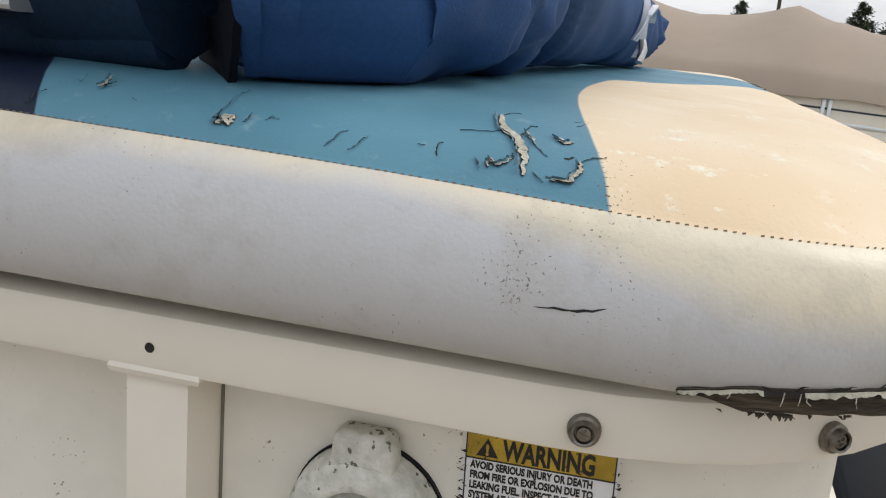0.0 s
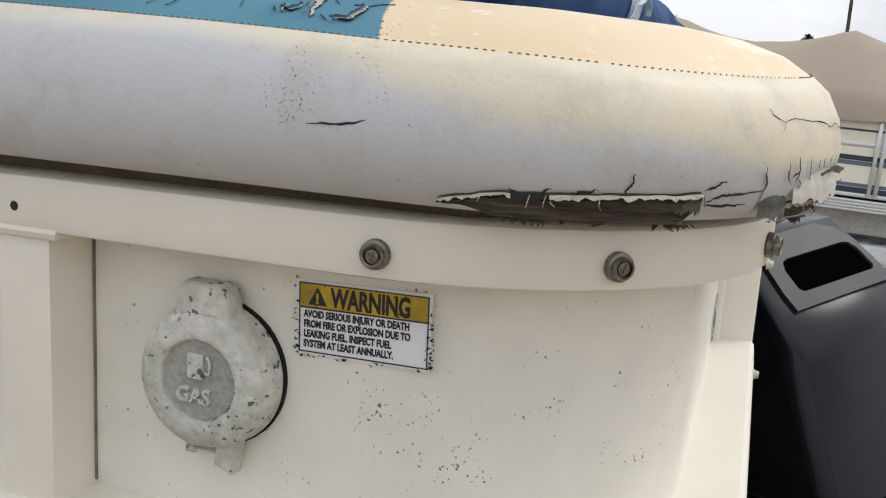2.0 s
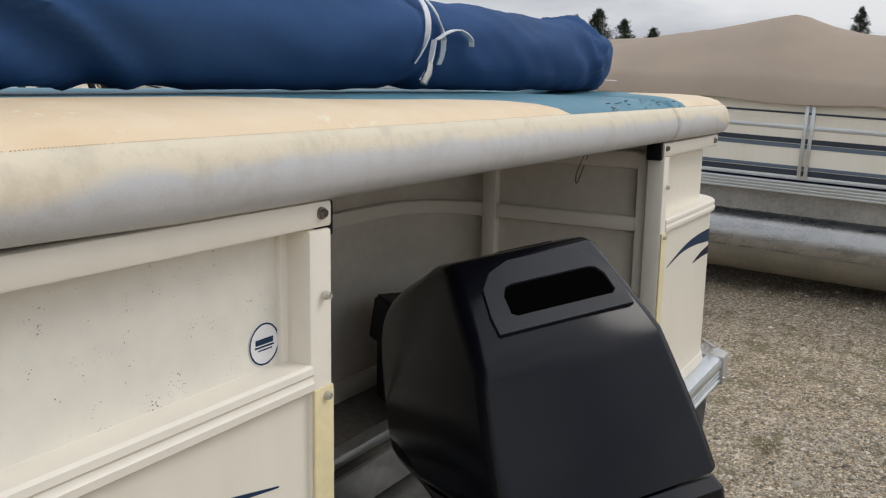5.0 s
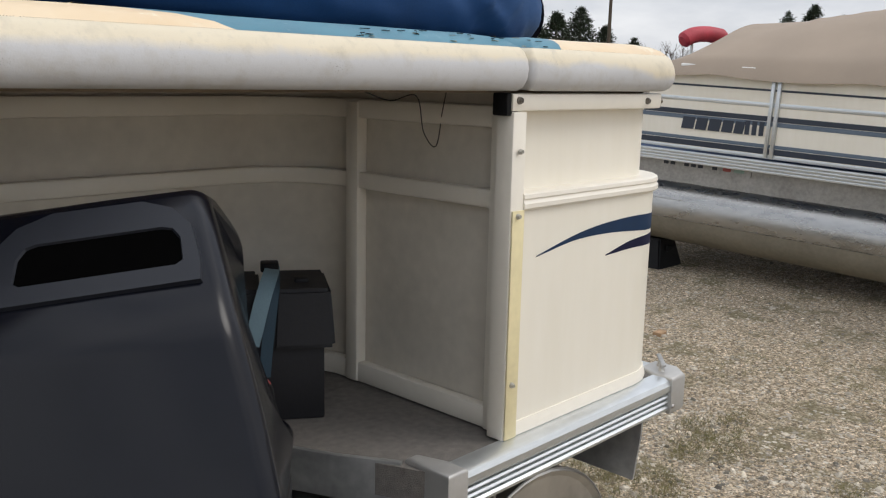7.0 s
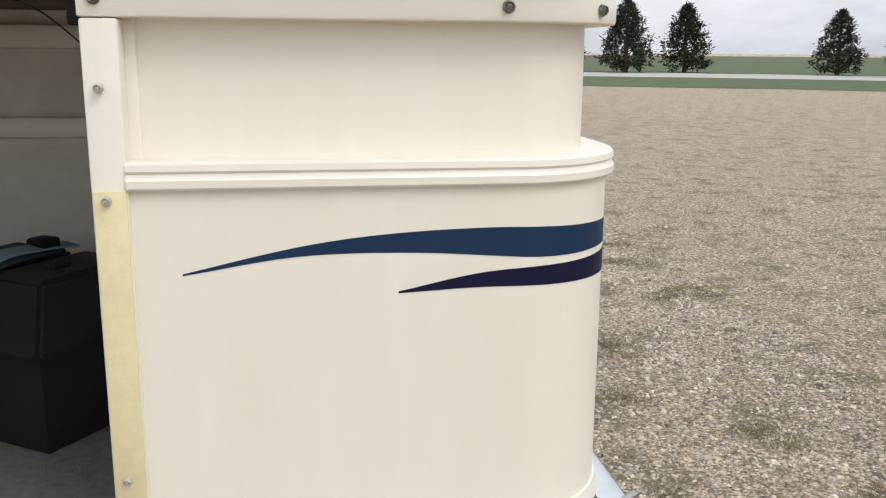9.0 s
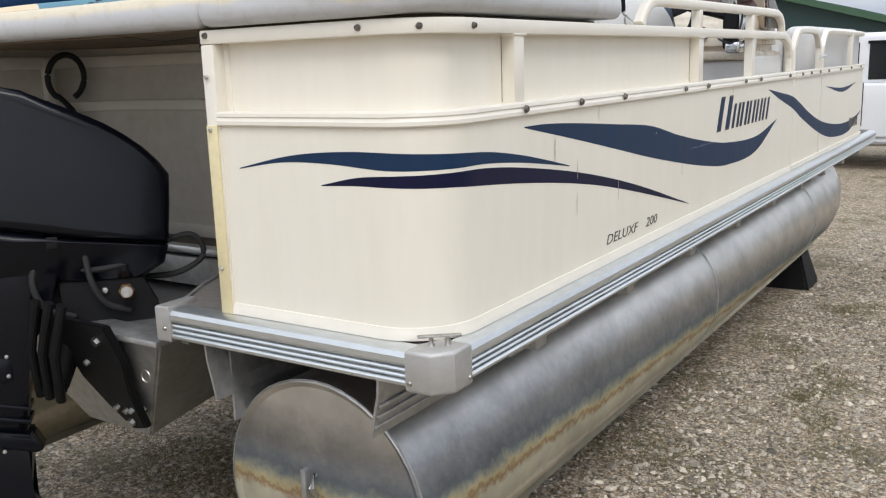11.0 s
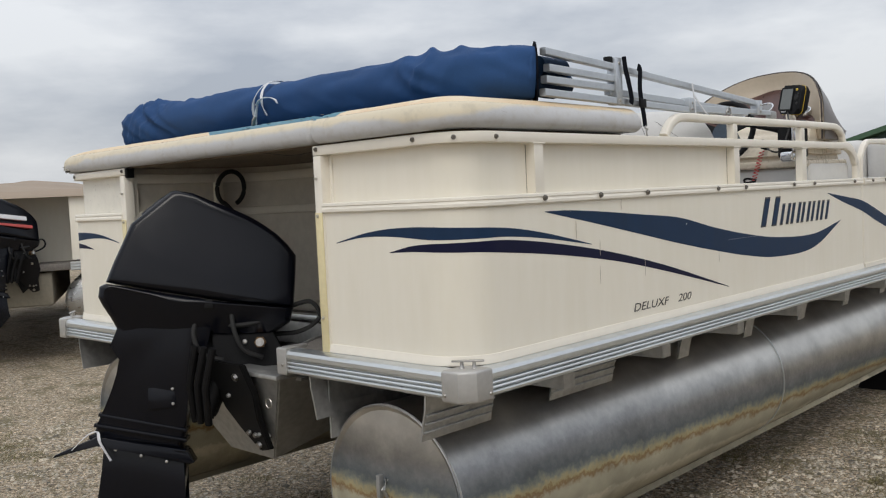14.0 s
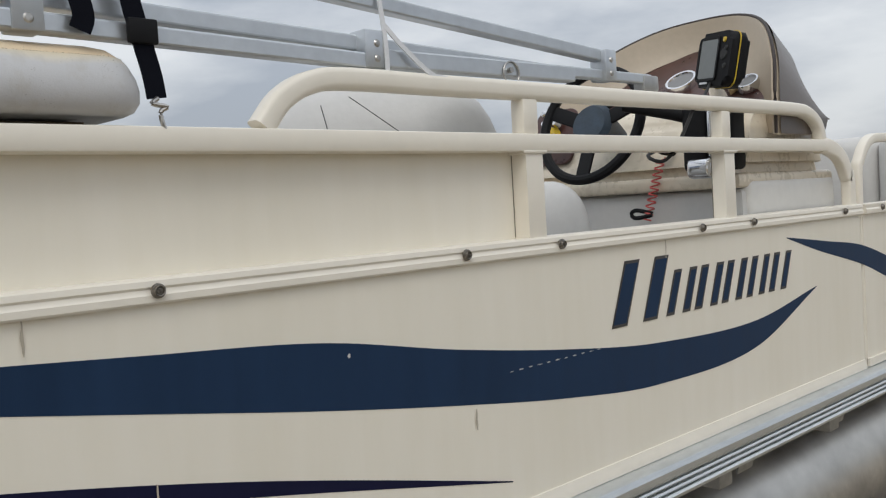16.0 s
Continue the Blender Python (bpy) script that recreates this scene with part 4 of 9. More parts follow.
PAD_MAT = vinyl_mask_material("sun_pad_vinyl", -0.62, 0.44)
PAD_MAT_SMALL = vinyl_mask_material("small_pad_vinyl", 0.98, 0.24, 1.03)
PAD_TOP = vinyl_mask_material("sun_pad_top_vinyl", -0.62, 0.66, upper=True)
PAD_TOP_SMALL = vinyl_mask_material("small_pad_top_vinyl", 0.98, 0.24, 1.03, upper=True)
THREAD = mat("dark_thread", (0.24, 0.19, 0.13), 0.9, bump=0)
CRACK = mat("crack_shadow", (0.025, 0.023, 0.02), 0.95, bump=0)
BACKING = mat("vinyl_backing", (0.62, 0.58, 0.46), 0.95, dark=0.5, scale=60, grain=300, bump=0.3, bump_scale=500)
ROTTEN = mat("rotten_plywood", (0.13, 0.10, 0.07), 0.95, dark=0.12, scale=40, grain=220, bump=0.6, bump_scale=180, stretch=(1, 0.35, 8))


def build_pad(name, label, x0, x1, radii):
    y0, y1 = -0.026, 0.955
    pad = thing(name, label, "cushion", "sun pads", at=((x0 + x1) / 2, (y0 + y1) / 2, 1.6430))
    b = bmesh.new()
    rows = []
    for k, (ins, z) in enumerate(PAD_PROFILE):
        o = rr_outline(x0, x1, y0, y1, radii, ins)
        row = []
        for i, (x, y) in enumerate(o):
            w = noise.noise((x * 5, y * 5, z * 14)) * 0.0035 + noise.noise((x * 14, y * 14, z * 30)) * 0.0012
            cx, cy = (x0 + x1) / 2, (y0 + y1) / 2
            d = Vector((cx - x, cy - y)).normalized()
            f = min(1.0, k / 3) if k < 7 else 0.3
            z = PAD_PROFILE[k][1]
            if k < 4:
                z += 0.004 * max(0.0, min(1.0, (y - 0.08) / 0.40)) * (1 - k / 4)
                z -= 0.0085 * max(0.0, min(1.0, (x + 1.02) / 0.12)) * max(0.0, 1 - max(0.0, y + 0.02) / 0.05) * (1 - k / 4)
            z += pad_rise(x, y) * max(0.0, min(1.0, (k - 3) / 4))
            row.append(b.verts.new((x + d.x * w * f, y + d.y * w * f, z + (noise.noise((x * 3, y * 3, 1)) * 0.004 if k > 9 else 0))))
        rows.append(row)
    n = len(rows[0])
    for A, B in zip(rows, rows[1:]):
        for i in range(n):
            b.faces.new((A[i], A[(i + 1) % n], B[(i + 1) % n], B[i]))
    b.faces.new(rows[0][::-1])
    # gently crowned middle
    cx, cy = (x0 + x1) / 2, (y0 + y1) / 2
    prev = rows[-1]
    for s, z in ((0.6, 1.7480), (0.25, 1.7490)):
        ring = [b.verts.new((cx + (v.co.x - cx) * s, cy + (v.co.y - cy) * s, z)) for v in rows[-1]]
        for i in range(n):
            b.faces.new((prev[i], prev[(i + 1) % n], ring[(i + 1) % n], ring[i]))
        prev = ring
    b.faces.new(prev)
    cover = part("cover", b, PAD_MAT if x0 < 0 else PAD_MAT_SMALL, pad, angle=60)
    cover.data.materials.append(PAD_TOP if x0 < 0 else PAD_TOP_SMALL)
    for i, f in enumerate(cover.data.polygons):
        f.material_index = 1 if i >= 8 * n and i != 14 * n else 0
    # row of stitches along the edge seam
    st = bmesh.new()
    o = rr_outline(x0, x1, y0, y1, radii, 0.0150)
    for i, (x, y) in enumerate(o):
        x2, y2 = o[(i + 1) % len(o)]
        l = math.hypot(x2 - x, y2 - y)
        m = max(1, int(l / 0.0034))
        for k in range(m):
            t = (k + 0.5) / m
            if noise.noise((x * 30 + k, y * 30, 7)) > 0.38:
                continue
            c = (x + (x2 - x) * t, y + (y2 - y) * t, 1.7192 + pad_rise(x + (x2 - x) * t, y + (y2 - y) * t))
            q = box((-0.0008, -0.00014, -0.0004), (0.0008, 0.00014, 0.0002))
            q.transform(pose(*c, 0, 0, math.degrees(math.atan2(y2 - y, x2 - x)) + 28))
            for f in q.faces:
                st.faces.new([st.verts.new(v.co) for v in f.verts])
            q.free()
    part("stitching", st, THREAD, cover, "row of dark thread stitches", smooth=False)
    return pad, cover


pad_main, cover_main = build_pad("sun_pad", "worn cream and blue vinyl sun pad, torn at one corner", -1.252, 0.636, (0.17, 0.02, 0.02, 0.05))
pad_star, cover_star = build_pad("sun_pad", "worn cream vinyl sun pad with a blue strip, on the lid", 0.640, 1.232, (0.012, 0.145, 0.05, 0.02))


def pad_side_point(y, z, out=0.0006):
    """On the port face of the main pad, with the aft corner followed round for small y."""
    ins = pad_in(z)
    r = 0.17
    if y >= -0.026 + r:
        p, d = Vector((-1.252 + ins - out, y, z)), Vector((-1, 0, 0))
    else:
        a = (-0.026 + r - y) / r
        if a > math.pi / 2:
            p, d = Vector((-1.252 + r + (a - math.pi / 2) * r, -0.026 + ins - out, z)), Vector((0, -1, 0))
        else:
            d = Vector((-math.cos(a), -math.sin(a), 0))
            p = Vector((-1.252 + r, -0.026 + r, z)) + d * (r - ins + out)
    p.z += pad_rise(p.x, p.y) * max(0.0, min(1.0, (z - 1.6660) / 0.0525))
    return p, d


def pad_top_point(y, ins, out=0.0006):
    x = -1.252 + ins
    return Vector((x, y, pad_top(ins) + pad_rise(x, y) + out)), Vector((-0.25, 0, 1)).normalized()


def ribbon(points, width, material, parent, name, jag=0.35, lift=0.0, label=""):
    """A jagged, tapering sliver over points [(place, normal), ...] of a surface."""
    b = bmesh.new()
    L_, R_ = [], []
    n = len(points)
    for i, (p, nrm) in enumerate(points):
        q = points[min(i + 1, n - 1)][0] - points[max(i - 1, 0)][0]
        sd = q.cross(nrm).normalized()
        t = i / (n - 1)
        w = width * math.sin(math.pi * min(1, 0.08 + t * 0.88)) ** 0.7 * (1 + jag * random.uniform(-1, 1))
        L_.append(b.verts.new(p + sd * w * 0.5 + nrm * lift))
        R_.append(b.verts.new(p - sd * w * 0.5))
    for i in range(n - 1):
        b.faces.new((L_[i], L_[i + 1], R_[i + 1], R_[i]))
    return part(name, b, material, parent, label, smooth=False)


def track(fn, a, c, n=9, wander=0.002):
    out = []
    for i in range(n):
        t = i / (n - 1)
        w = wander * random.uniform(-1, 1) if 0 < i < n - 1 else 0
        out.append(fn(a[0] + (c[0] - a[0]) * t + w, a[1] + (c[1] - a[1]) * t + w * 0.6))
    return out


def cracks(fn, paths, width, parent=None, lift=0.0):
    """Thin dark cracks along a few turns, each a mesh of its own."""
    for path in paths:
        pts = []
        for a, c in zip(path, path[1:]):
            seg = track(fn, a, c, 7, 0.0007)
            pts += seg if not pts else seg[1:]
        ribbon(pts, width, CRACK, parent or cover_main, "crack", lift=lift)


random.seed(11)
# slit and hairline cracks in the side of the pad
cracks(pad_side_point, [((0.1860, 1.6812), (0.1700, 1.6822), (0.1540, 1.6860))], 0.0009)
cracks(pad_side_point, [((-0.0217, 1.6925), (-0.0255, 1.6976), (-0.0338, 1.6996), (-0.0654, 1.6969), (-0.0701, 1.6949), (-0.0834, 1.6964), (-0.0883, 1.6937), (-0.0966, 1.6946), (-0.1060, 1.6910)), ((-0.0255, 1.6976), (-0.0190, 1.7010), (-0.0180, 1.7040))], 0.0005)
cracks(pad_side_point, [((-0.0125, 1.6760), (-0.0155, 1.6640), (-0.0186, 1.6540)), ((-0.0344, 1.6806), (-0.0380, 1.6734), (-0.0371, 1.6669)), ((-0.0453, 1.6806), (-0.0487, 1.6710), (-0.0525, 1.6652)), ((-0.0280, 1.6779), (-0.0294, 1.6705), (-0.0329, 1.6666)), ((-0.0561, 1.6787), (-0.0569, 1.6734)), ((-0.0620, 1.6790), (-0.0625, 1.6740)), ((-0.0713, 1.6803), (-0.0713, 1.6753)), ((-0.0800, 1.6800), (-0.0795, 1.6740)), ((-0.0885, 1.6795), (-0.0871, 1.6728)), ((-0.0392, 1.6692), (-0.0447, 1.6629), (-0.0477, 1.6580)), ((-0.0380, 1.6734), (-0.0330, 1.6700)), ((-0.1260, 1.6730), (-0.1280, 1.6560))], 0.0010)
cracks(pad_side_point, [((0.0539, 1.6620), (0.0522, 1.6650), (0.0510, 1.6710)), ((0.0180, 1.6640), (0.0137, 1.6660), (0.0085, 1.6690)), ((0.0144, 1.6590), (0.0080, 1.6620), (0.0001, 1.6625), (-0.0145, 1.6640)), ((0.0953, 1.6592), (0.1005, 1.6615)), ((0.0887, 1.6595), (0.0832, 1.6625)), ((0.0755, 1.6614), (0.0700, 1.6620), (0.0644, 1.6630)), ((0.1180, 1.6545), (0.1260, 1.6525)), ((0.0140, 1.6575), (0.0040, 1.6570), (-0.0100, 1.6575))], 0.0010)


def torn_hem(y_a, y_b, z_a, z_b, parent, seed):
    """An open hem: the rotten board in the gap and the frayed edge of the cover above it."""
    rnd = random.Random(seed)
    n = 90
    top = []
    for i in range(n + 1):
        t = i / n
        swell = min(1.0, t / 0.16, (1 - t) / 0.05 + 0.35)
        z = 1.6545 + (z_a + (z_b - z_a) * t - 1.6545) * swell + 0.0011 * noise.noise((t * 11, seed, 0)) * swell
        top.append((y_a + (y_b - y_a) * t, z))
    # plies of the board, each a little proud or sunken
    b = bmesh.new()
    rows = []
    ply = [rnd.uniform(-0.0009, 0.0006) for k in range(13)]
    for y, zt in top:
        p, d = pad_side_point(y, zt, 0.0)
        r = []
        ends = min(1.0, (y_a - y) / (y_a - y_b) / 0.22, (y - y_b) / (y_a - y_b) / 0.10)
        foot = zt - 0.0010 - (zt - 0.0010 - 1.6495) * max(0.0, ends) ** 0.7 + 0.0012 * noise.noise((y * 90, seed, 5))
        for k in range(13):
            f = k / 12
            z = zt + 0.0012 + (foot - zt - 0.0012) * f
            o = 0.0006 + ply[k] + 0.0010 * noise.noise((y * 60, k * 0.9, seed)) - 0.0035 * f
            r.append(b.verts.new(Vector((p.x, p.y, z)) + d * o))
        rows.append(r)
    for A, B in zip(rows, rows[1:]):
        for k in range(12):
            b.faces.new((A[k], A[k + 1], B[k + 1], B[k]))
    board = part("board_edge", b, ROTTEN, parent, "rotten dark brown board edge", smooth=False)
    # shadow line under the lifted cover, then its frayed pale edge
    shade, fray = bmesh.new(), bmesh.new()

    def at(y, z, o, zt):
        p, d = pad_side_point(y, zt, 0.0)
        return Vector((p.x, p.y, z)) + d * o

    wide = [0.0002 + 0.0020 * max(0.0, noise.noise((y * 210, 1.3, seed)) + 0.10) + rnd.uniform(0, 0.0013) for y, z in top]
    for i in range(n):
        (ya, za), (yb, zb) = top[i], top[i + 1]
        shade.faces.new([shade.verts.new(v) for v in (at(ya, za + 0.0005, 0.0012, za), at(ya, za - 0.0016, 0.0016, za), at(yb, zb - 0.0016, 0.0016, zb), at(yb, zb + 0.0005, 0.0012, zb))])
        if noise.noise((ya * 60, 4.4, seed)) > -0.30:
            fray.faces.new([fray.verts.new(v) for v in (at(ya, za + 0.0003, 0.0018, za), at(ya, za - wide[i], 0.0030, za), at(yb, zb - wide[i + 1], 0.0030, zb), at(yb, zb + 0.0003, 0.0018, zb))])
    part("shadow_gap", shade, CRACK, parent, smooth=False)
    edge = part("frayed_edge", fray, BACKING, parent, "frayed whitish fabric edge", smooth=False)
    # threads and rotten tufts hanging below
    tuft = bmesh.new()
    for c, w, m in ((0.33, 0.05, 22), (0.90, 0.03, 16), (0.55, 0.3, 8)):
        for i in range(m):
            t = min(0.98, max(0.02, rnd.gauss(c, w)))
            y = y_a + (y_b - y_a) * t
            p0 = at(y, 1.6488, -0.002, 1.656)
            dn = rnd.uniform(0.0006, 0.0030) * (0.5 if c == 0.55 else 1.0)
            dy = rnd.uniform(-0.003, 0.003)
            p1 = at(y + dy, 1.6488 - dn, -0.0005, 1.656)
            wv = Vector((0, 0.0002, 0))
            tuft.faces.new([tuft.verts.new(v) for v in (p0 - wv * 5, p0 + wv * 5, p1 + wv, p1 - wv)])
    part("rotten_tuft", tuft, ROTTEN, board, "hanging rotten wood fibres", smooth=False)
    for i in range(5):
        y, zt = top[int(rnd.uniform(0.1, 0.95) * n)]
        ln = rnd.uniform(0.002, 0.006)
        part("thread", tube([at(y, zt, 0.002, zt), at(y + 0.001, zt - ln * 0.6, 0.0034, zt), at(y + rnd.uniform(-0.002, 0.002), zt - ln, 0.0030, zt)], 0.00022, 4), BACKING, edge, smooth=False)


def flap(y_a, y_b, z_a, z_b, out, seed, material, name, label, tooth=0.0016):
    """A sheet of split vinyl or cloth that stands off the pad, its lower edge ragged."""
    rnd = random.Random(seed)
    b = bmesh.new()
    n, m = 36, 9
    rows = []
    for i in range(n + 1):
        t = i / n
        y = y_a + (y_b - y_a) * t
        low = z_b + tooth * (rnd.uniform(-0.6, 0.6) + 1.6 * noise.noise((t * 9, seed, 2)))
        high = z_a + 0.0016 * noise.noise((t * 5, seed * 2.1, 0)) - (z_a - z_b) * 0.35 * abs(2 * t - 1) ** 3
        p, d = pad_side_point(y, max(1.6560, (high + low) / 2), 0.0)
        r = []
        for k in range(m + 1):
            f = k / m
            z = high + (low - high) * f
            lift = out * math.sin(min(1.0, f * 1.25) * math.pi * 0.5) * math.sin(math.pi * (0.08 + 0.84 * t)) + 0.0005 * noise.noise((t * 6, f * 5, seed))
            r.append(b.verts.new(Vector((p.x, p.y, z)) + d * (0.0010 + lift)))
        rows.append(r)
    for A, B in zip(rows, rows[1:]):
        for k in range(m):
            b.faces.new((A[k], A[k + 1], B[k + 1], B[k]))
    return part(name, b, material, cover_main, label)


PALE_VINYL = mat("split_vinyl", (0.58, 0.55, 0.48), 0.5, dark=0.85, scale=60, grain=300, bump=0.05, bump_scale=300)
RIBBED = mat("ribbed_backing", (0.30, 0.30, 0.25), 0.95, dark=0.35, scale=30, grain=700, bump=0.5, bump_scale=700, stretch=(1, 1, 6))
torn_hem(0.130, 0.015, 1.6580, 1.6625, cover_main, 1)
flap(0.0285, 0.0170, 1.6640, 1.6545, 0.0012, 3, RIBBED, "backing_patch", "ribbed grey backing cloth")
torn_hem(-0.028, -0.129, 1.6570, 1.6560, cover_main, 2)
flap(-0.019, -0.041, 1.6650, 1.6510, 0.0016, 5, RIBBED, "backing_patch", "ribbed grey backing cloth")
flap(-0.039, -0.105, 1.6715, 1.6585, 0.0028, 4, PALE_VINYL, "vinyl_flap", "pale curled flap of split vinyl", 0.0024)
flap(-0.103, -0.129, 1.6630, 1.6570, 0.0018, 9, PALE_VINYL, "vinyl_flap", "pale curled flap of split vinyl", 0.0020)
OLIVE = mat("olive_gap", (0.10, 0.10, 0.065), 0.95, dark=0.5, scale=90, bump=0.2)
for path, w in ((((-0.053, 1.6715), (-0.0674, 1.6738), (-0.0834, 1.6722), (-0.0955, 1.6722)), 0.0030), (((-0.0955, 1.6722), (-0.099, 1.667), (-0.102, 1.663)), 0.0012)):
    pts = []
    for a, c in zip(path, path[1:]):
        pts += track(lambda y, z: pad_side_point(y, z, 0.0035), a, c, 8, 0.0006)
    ribbon(pts, w, OLIVE, cover_main, "gap")


# cracks and splits in the blue strip along the port edge
def split(path, width, seed):
    """A split that has opened: pale backing over a dark ribbon painted as shadow, one edge curled."""
    random.seed(seed)
    pts = []
    for a, c in zip(path, path[1:]):
        seg = track(pad_top_point, a, c, 7, 0.0009)
        pts += seg if not pts else seg[1:]
    gap = ribbon([(p + nrm * 0.0002, nrm) for p, nrm in pts], width * 1.30, CRACK, cover_main, "split", jag=0.3)
    ribbon([(p + nrm * 0.0006 + Vector((0, -width * 0.10, 0)), nrm) for p, nrm in pts], width * 0.95, BACKING, gap, "backing", jag=0.35, label="pale backing under split vinyl")
    ribbon([(p + nrm * 0.0007 + Vector((0, width * 0.62, 0)), nrm) for p, nrm in pts], width * 0.28, CURL, gap, "curled_edge", jag=0.5, lift=0.0012, label="curled blue vinyl edge")


CURL = mat("curled_blue_vinyl", (0.10, 0.20, 0.25), 0.6, dark=0.8, bump=0.02)
for sd, (path, w) in enumerate(((((0.2241, 0.0882), (0.2184, 0.0642), (0.2086, 0.050), (0.2027, 0.0361), (0.2005, 0.0236)), 0.0040), (((0.1897, 0.0238), (0.1813, 0.025), (0.1793, 0.0309), (0.1800, 0.0389)), 0.0024), (((0.1948, 0.0637), (0.1888, 0.0543), (0.1864, 0.0592)), 0.0022), (((0.2149, 0.0249), (0.2151, 0.0291), (0.2121, 0.0264), (0.2067, 0.0308)), 0.0016), (((0.3361, 0.0245), (0.3340, 0.030), (0.3307, 0.0245)), 0.0050), (((0.2078, 0.0637), (0.2000, 0.047)), 0.0014), (((0.4056, 0.0389), (0.4051, 0.0442), (0.4085, 0.0537)), 0.0015))):
    split(path, w, 20 + sd)
random.seed(5)
cracks(pad_top_point, [((0.2340, 0.0502), (0.2247, 0.0533), (0.2160, 0.0592)), ((0.2237, 0.0866), (0.2219, 0.0984), (0.2172, 0.1002)), ((0.2087, 0.0502), (0.2081, 0.0746), (0.2045, 0.0752)), ((0.2000, 0.047), (0.1934, 0.0388)), ((0.2071, 0.0361), (0.2067, 0.0308)), ((0.2217, 0.029), (0.2179, 0.0238)), ((0.1829, 0.0418), (0.1866, 0.0389)), ((0.1888, 0.0866), (0.1868, 0.0969), (0.1842, 0.1092)), ((0.1916, 0.1002), (0.1857, 0.111)), ((0.1800, 0.0389), (0.1764, 0.0442), (0.1703, 0.0473)), ((0.1969, 0.0264), (0.1915, 0.0224))], 0.0008, lift=0.0005)
cracks(pad_top_point, [((0.2368, 0.025), (0.2386, 0.0334), (0.2375, 0.0362)), ((0.3393, 0.0388), (0.3408, 0.0473), (0.3412, 0.0642)), ((0.3388, 0.032), (0.3400, 0.040)), ((0.3253, 0.0277), (0.3237, 0.0308), (0.3255, 0.0361)), ((0.3160, 0.0309), (0.3153, 0.036), (0.3107, 0.0334)), ((0.4212, 0.0445), (0.4168, 0.0418), (0.4196, 0.050)), ((0.4042, 0.0416), (0.4014, 0.047)), ((0.3839, 0.0334), (0.3797, 0.0305)), ((0.2846, 0.022), (0.2820, 0.027), (0.2785, 0.0333)), ((0.2743, 0.022), (0.2710, 0.027), (0.2684, 0.0305)), ((0.2465, 0.0308), (0.2431, 0.0305)), ((0.4302, 0.0200), (0.4302, 0.0264), (0.4257, 0.029))], 0.0008, lift=0.0005)
# stitched seam between the blue strip and the cream corner
seam = bmesh.new()
for k in range(64):
    ins = 0.018 + 0.0042 * k
    y = 0.233 - 0.074 * math.exp(-4.6 * ins)
    p, nrm = pad_top_point(y, ins, 0.0)
    q = box((-0.00022, -0.0010, -0.0003), (0.00022, 0.0010, 0.0005))
    q.transform(pose(*p, 0, 0, 14 * random.uniform(-1, 1)))
    for f in q.faces:
        seam.faces.new([seam.verts.new(v.co) for v in f.verts])
    q.free()
part("stitching", seam, THREAD, cover_main, "row of dark thread stitches", smooth=False)
# frayed cracks at the starboard end of the blue strip
for k in range(26):
    x = random.uniform(0.22, 0.72)
    ins = random.uniform(0.016, 0.05)
    p = [(Vector((x + 0.012 * i / 4 * random.uniform(0.4, 1.6), -0.026 + ins + 0.003 * random.uniform(-1, 1), pad_top(ins) + 0.0008)), Vector((0, -0.2, 1)).normalized()) for i in range(5)]
    ribbon(p, 0.003, CRACK if k % 3 else BACKING, cover_main if x < 0.63 else cover_star, "crack", lift=0.0015)

# ---- fuel filler cap, warning label, sticker on the port fence ----
CAP_MAT = mat("chalky_plastic", (0.70, 0.69, 0.63), 0.9, dark=0.62, scale=26, grain=150, bump=0.30, bump_scale=240, spots=0.09, spot_scale=260, spot_col=(0.12, 0.12, 0.09), tint=(0.55, 0.56, 0.46))
CAP_FACE = mat("mildewed_plastic", (0.42, 0.42, 0.37), 0.9, dark=0.6, scale=60, grain=300, bump=0.2, bump_scale=300)
LABEL_WHITE = mat("label_white", (0.80, 0.80, 0.82), 0.35, dark=0.92, scale=30, bump=0.0)
LABEL_YELLOW = mat("label_yellow", (0.56, 0.38, 0.035), 0.4, dark=0.6, scale=60, bump=0.0, spots=0.06, spot_scale=500, spot_col=(0.05, 0.04, 0.01))
LABEL_BLACK = mat("label_black", (0.015, 0.015, 0.015), 0.45, bump=0.0)
X_P = -(XF - 0.033)


def letters(text, size, m, material, parent, name, extrude=0.0003, label="", shear=0.0, squeeze=1.0, bold=0.0):
    """Words set in the built-in font, as a mesh."""
    cu = bpy.data.curves.new(name, "FONT")
    cu.body, cu.size, cu.extrude, cu.shear, cu.offset = text, size, extrude, shear, bold
    cu.resolution_u = 3
    tmp = bpy.data.objects.new("tmp", cu)
    scene.collection.objects.link(tmp)
    bpy.context.view_layer.update()
    me = bpy.data.meshes.new_from_object(tmp.evaluated_get(bpy.context.evaluated_depsgraph_get()))
    bpy.data.objects.remove(tmp)
    bpy.data.curves.remove(cu)
    b = bmesh.new()
    b.from_mesh(me)
    bpy.data.meshes.remove(me)
    b.transform(m @ Matrix.Diagonal((squeeze, 1, 1, 1)))
    return part(name, b, material, parent, label, smooth=False)


# on the port face, x of the label runs aft, y up
PORT = axes((X_P, 0, 0), (0, -1, 0), (0, 0, 1), (-1, 0, 0))


def port_at(y, z, out=0.0):
    return PORT @ pose(-y, z, out)


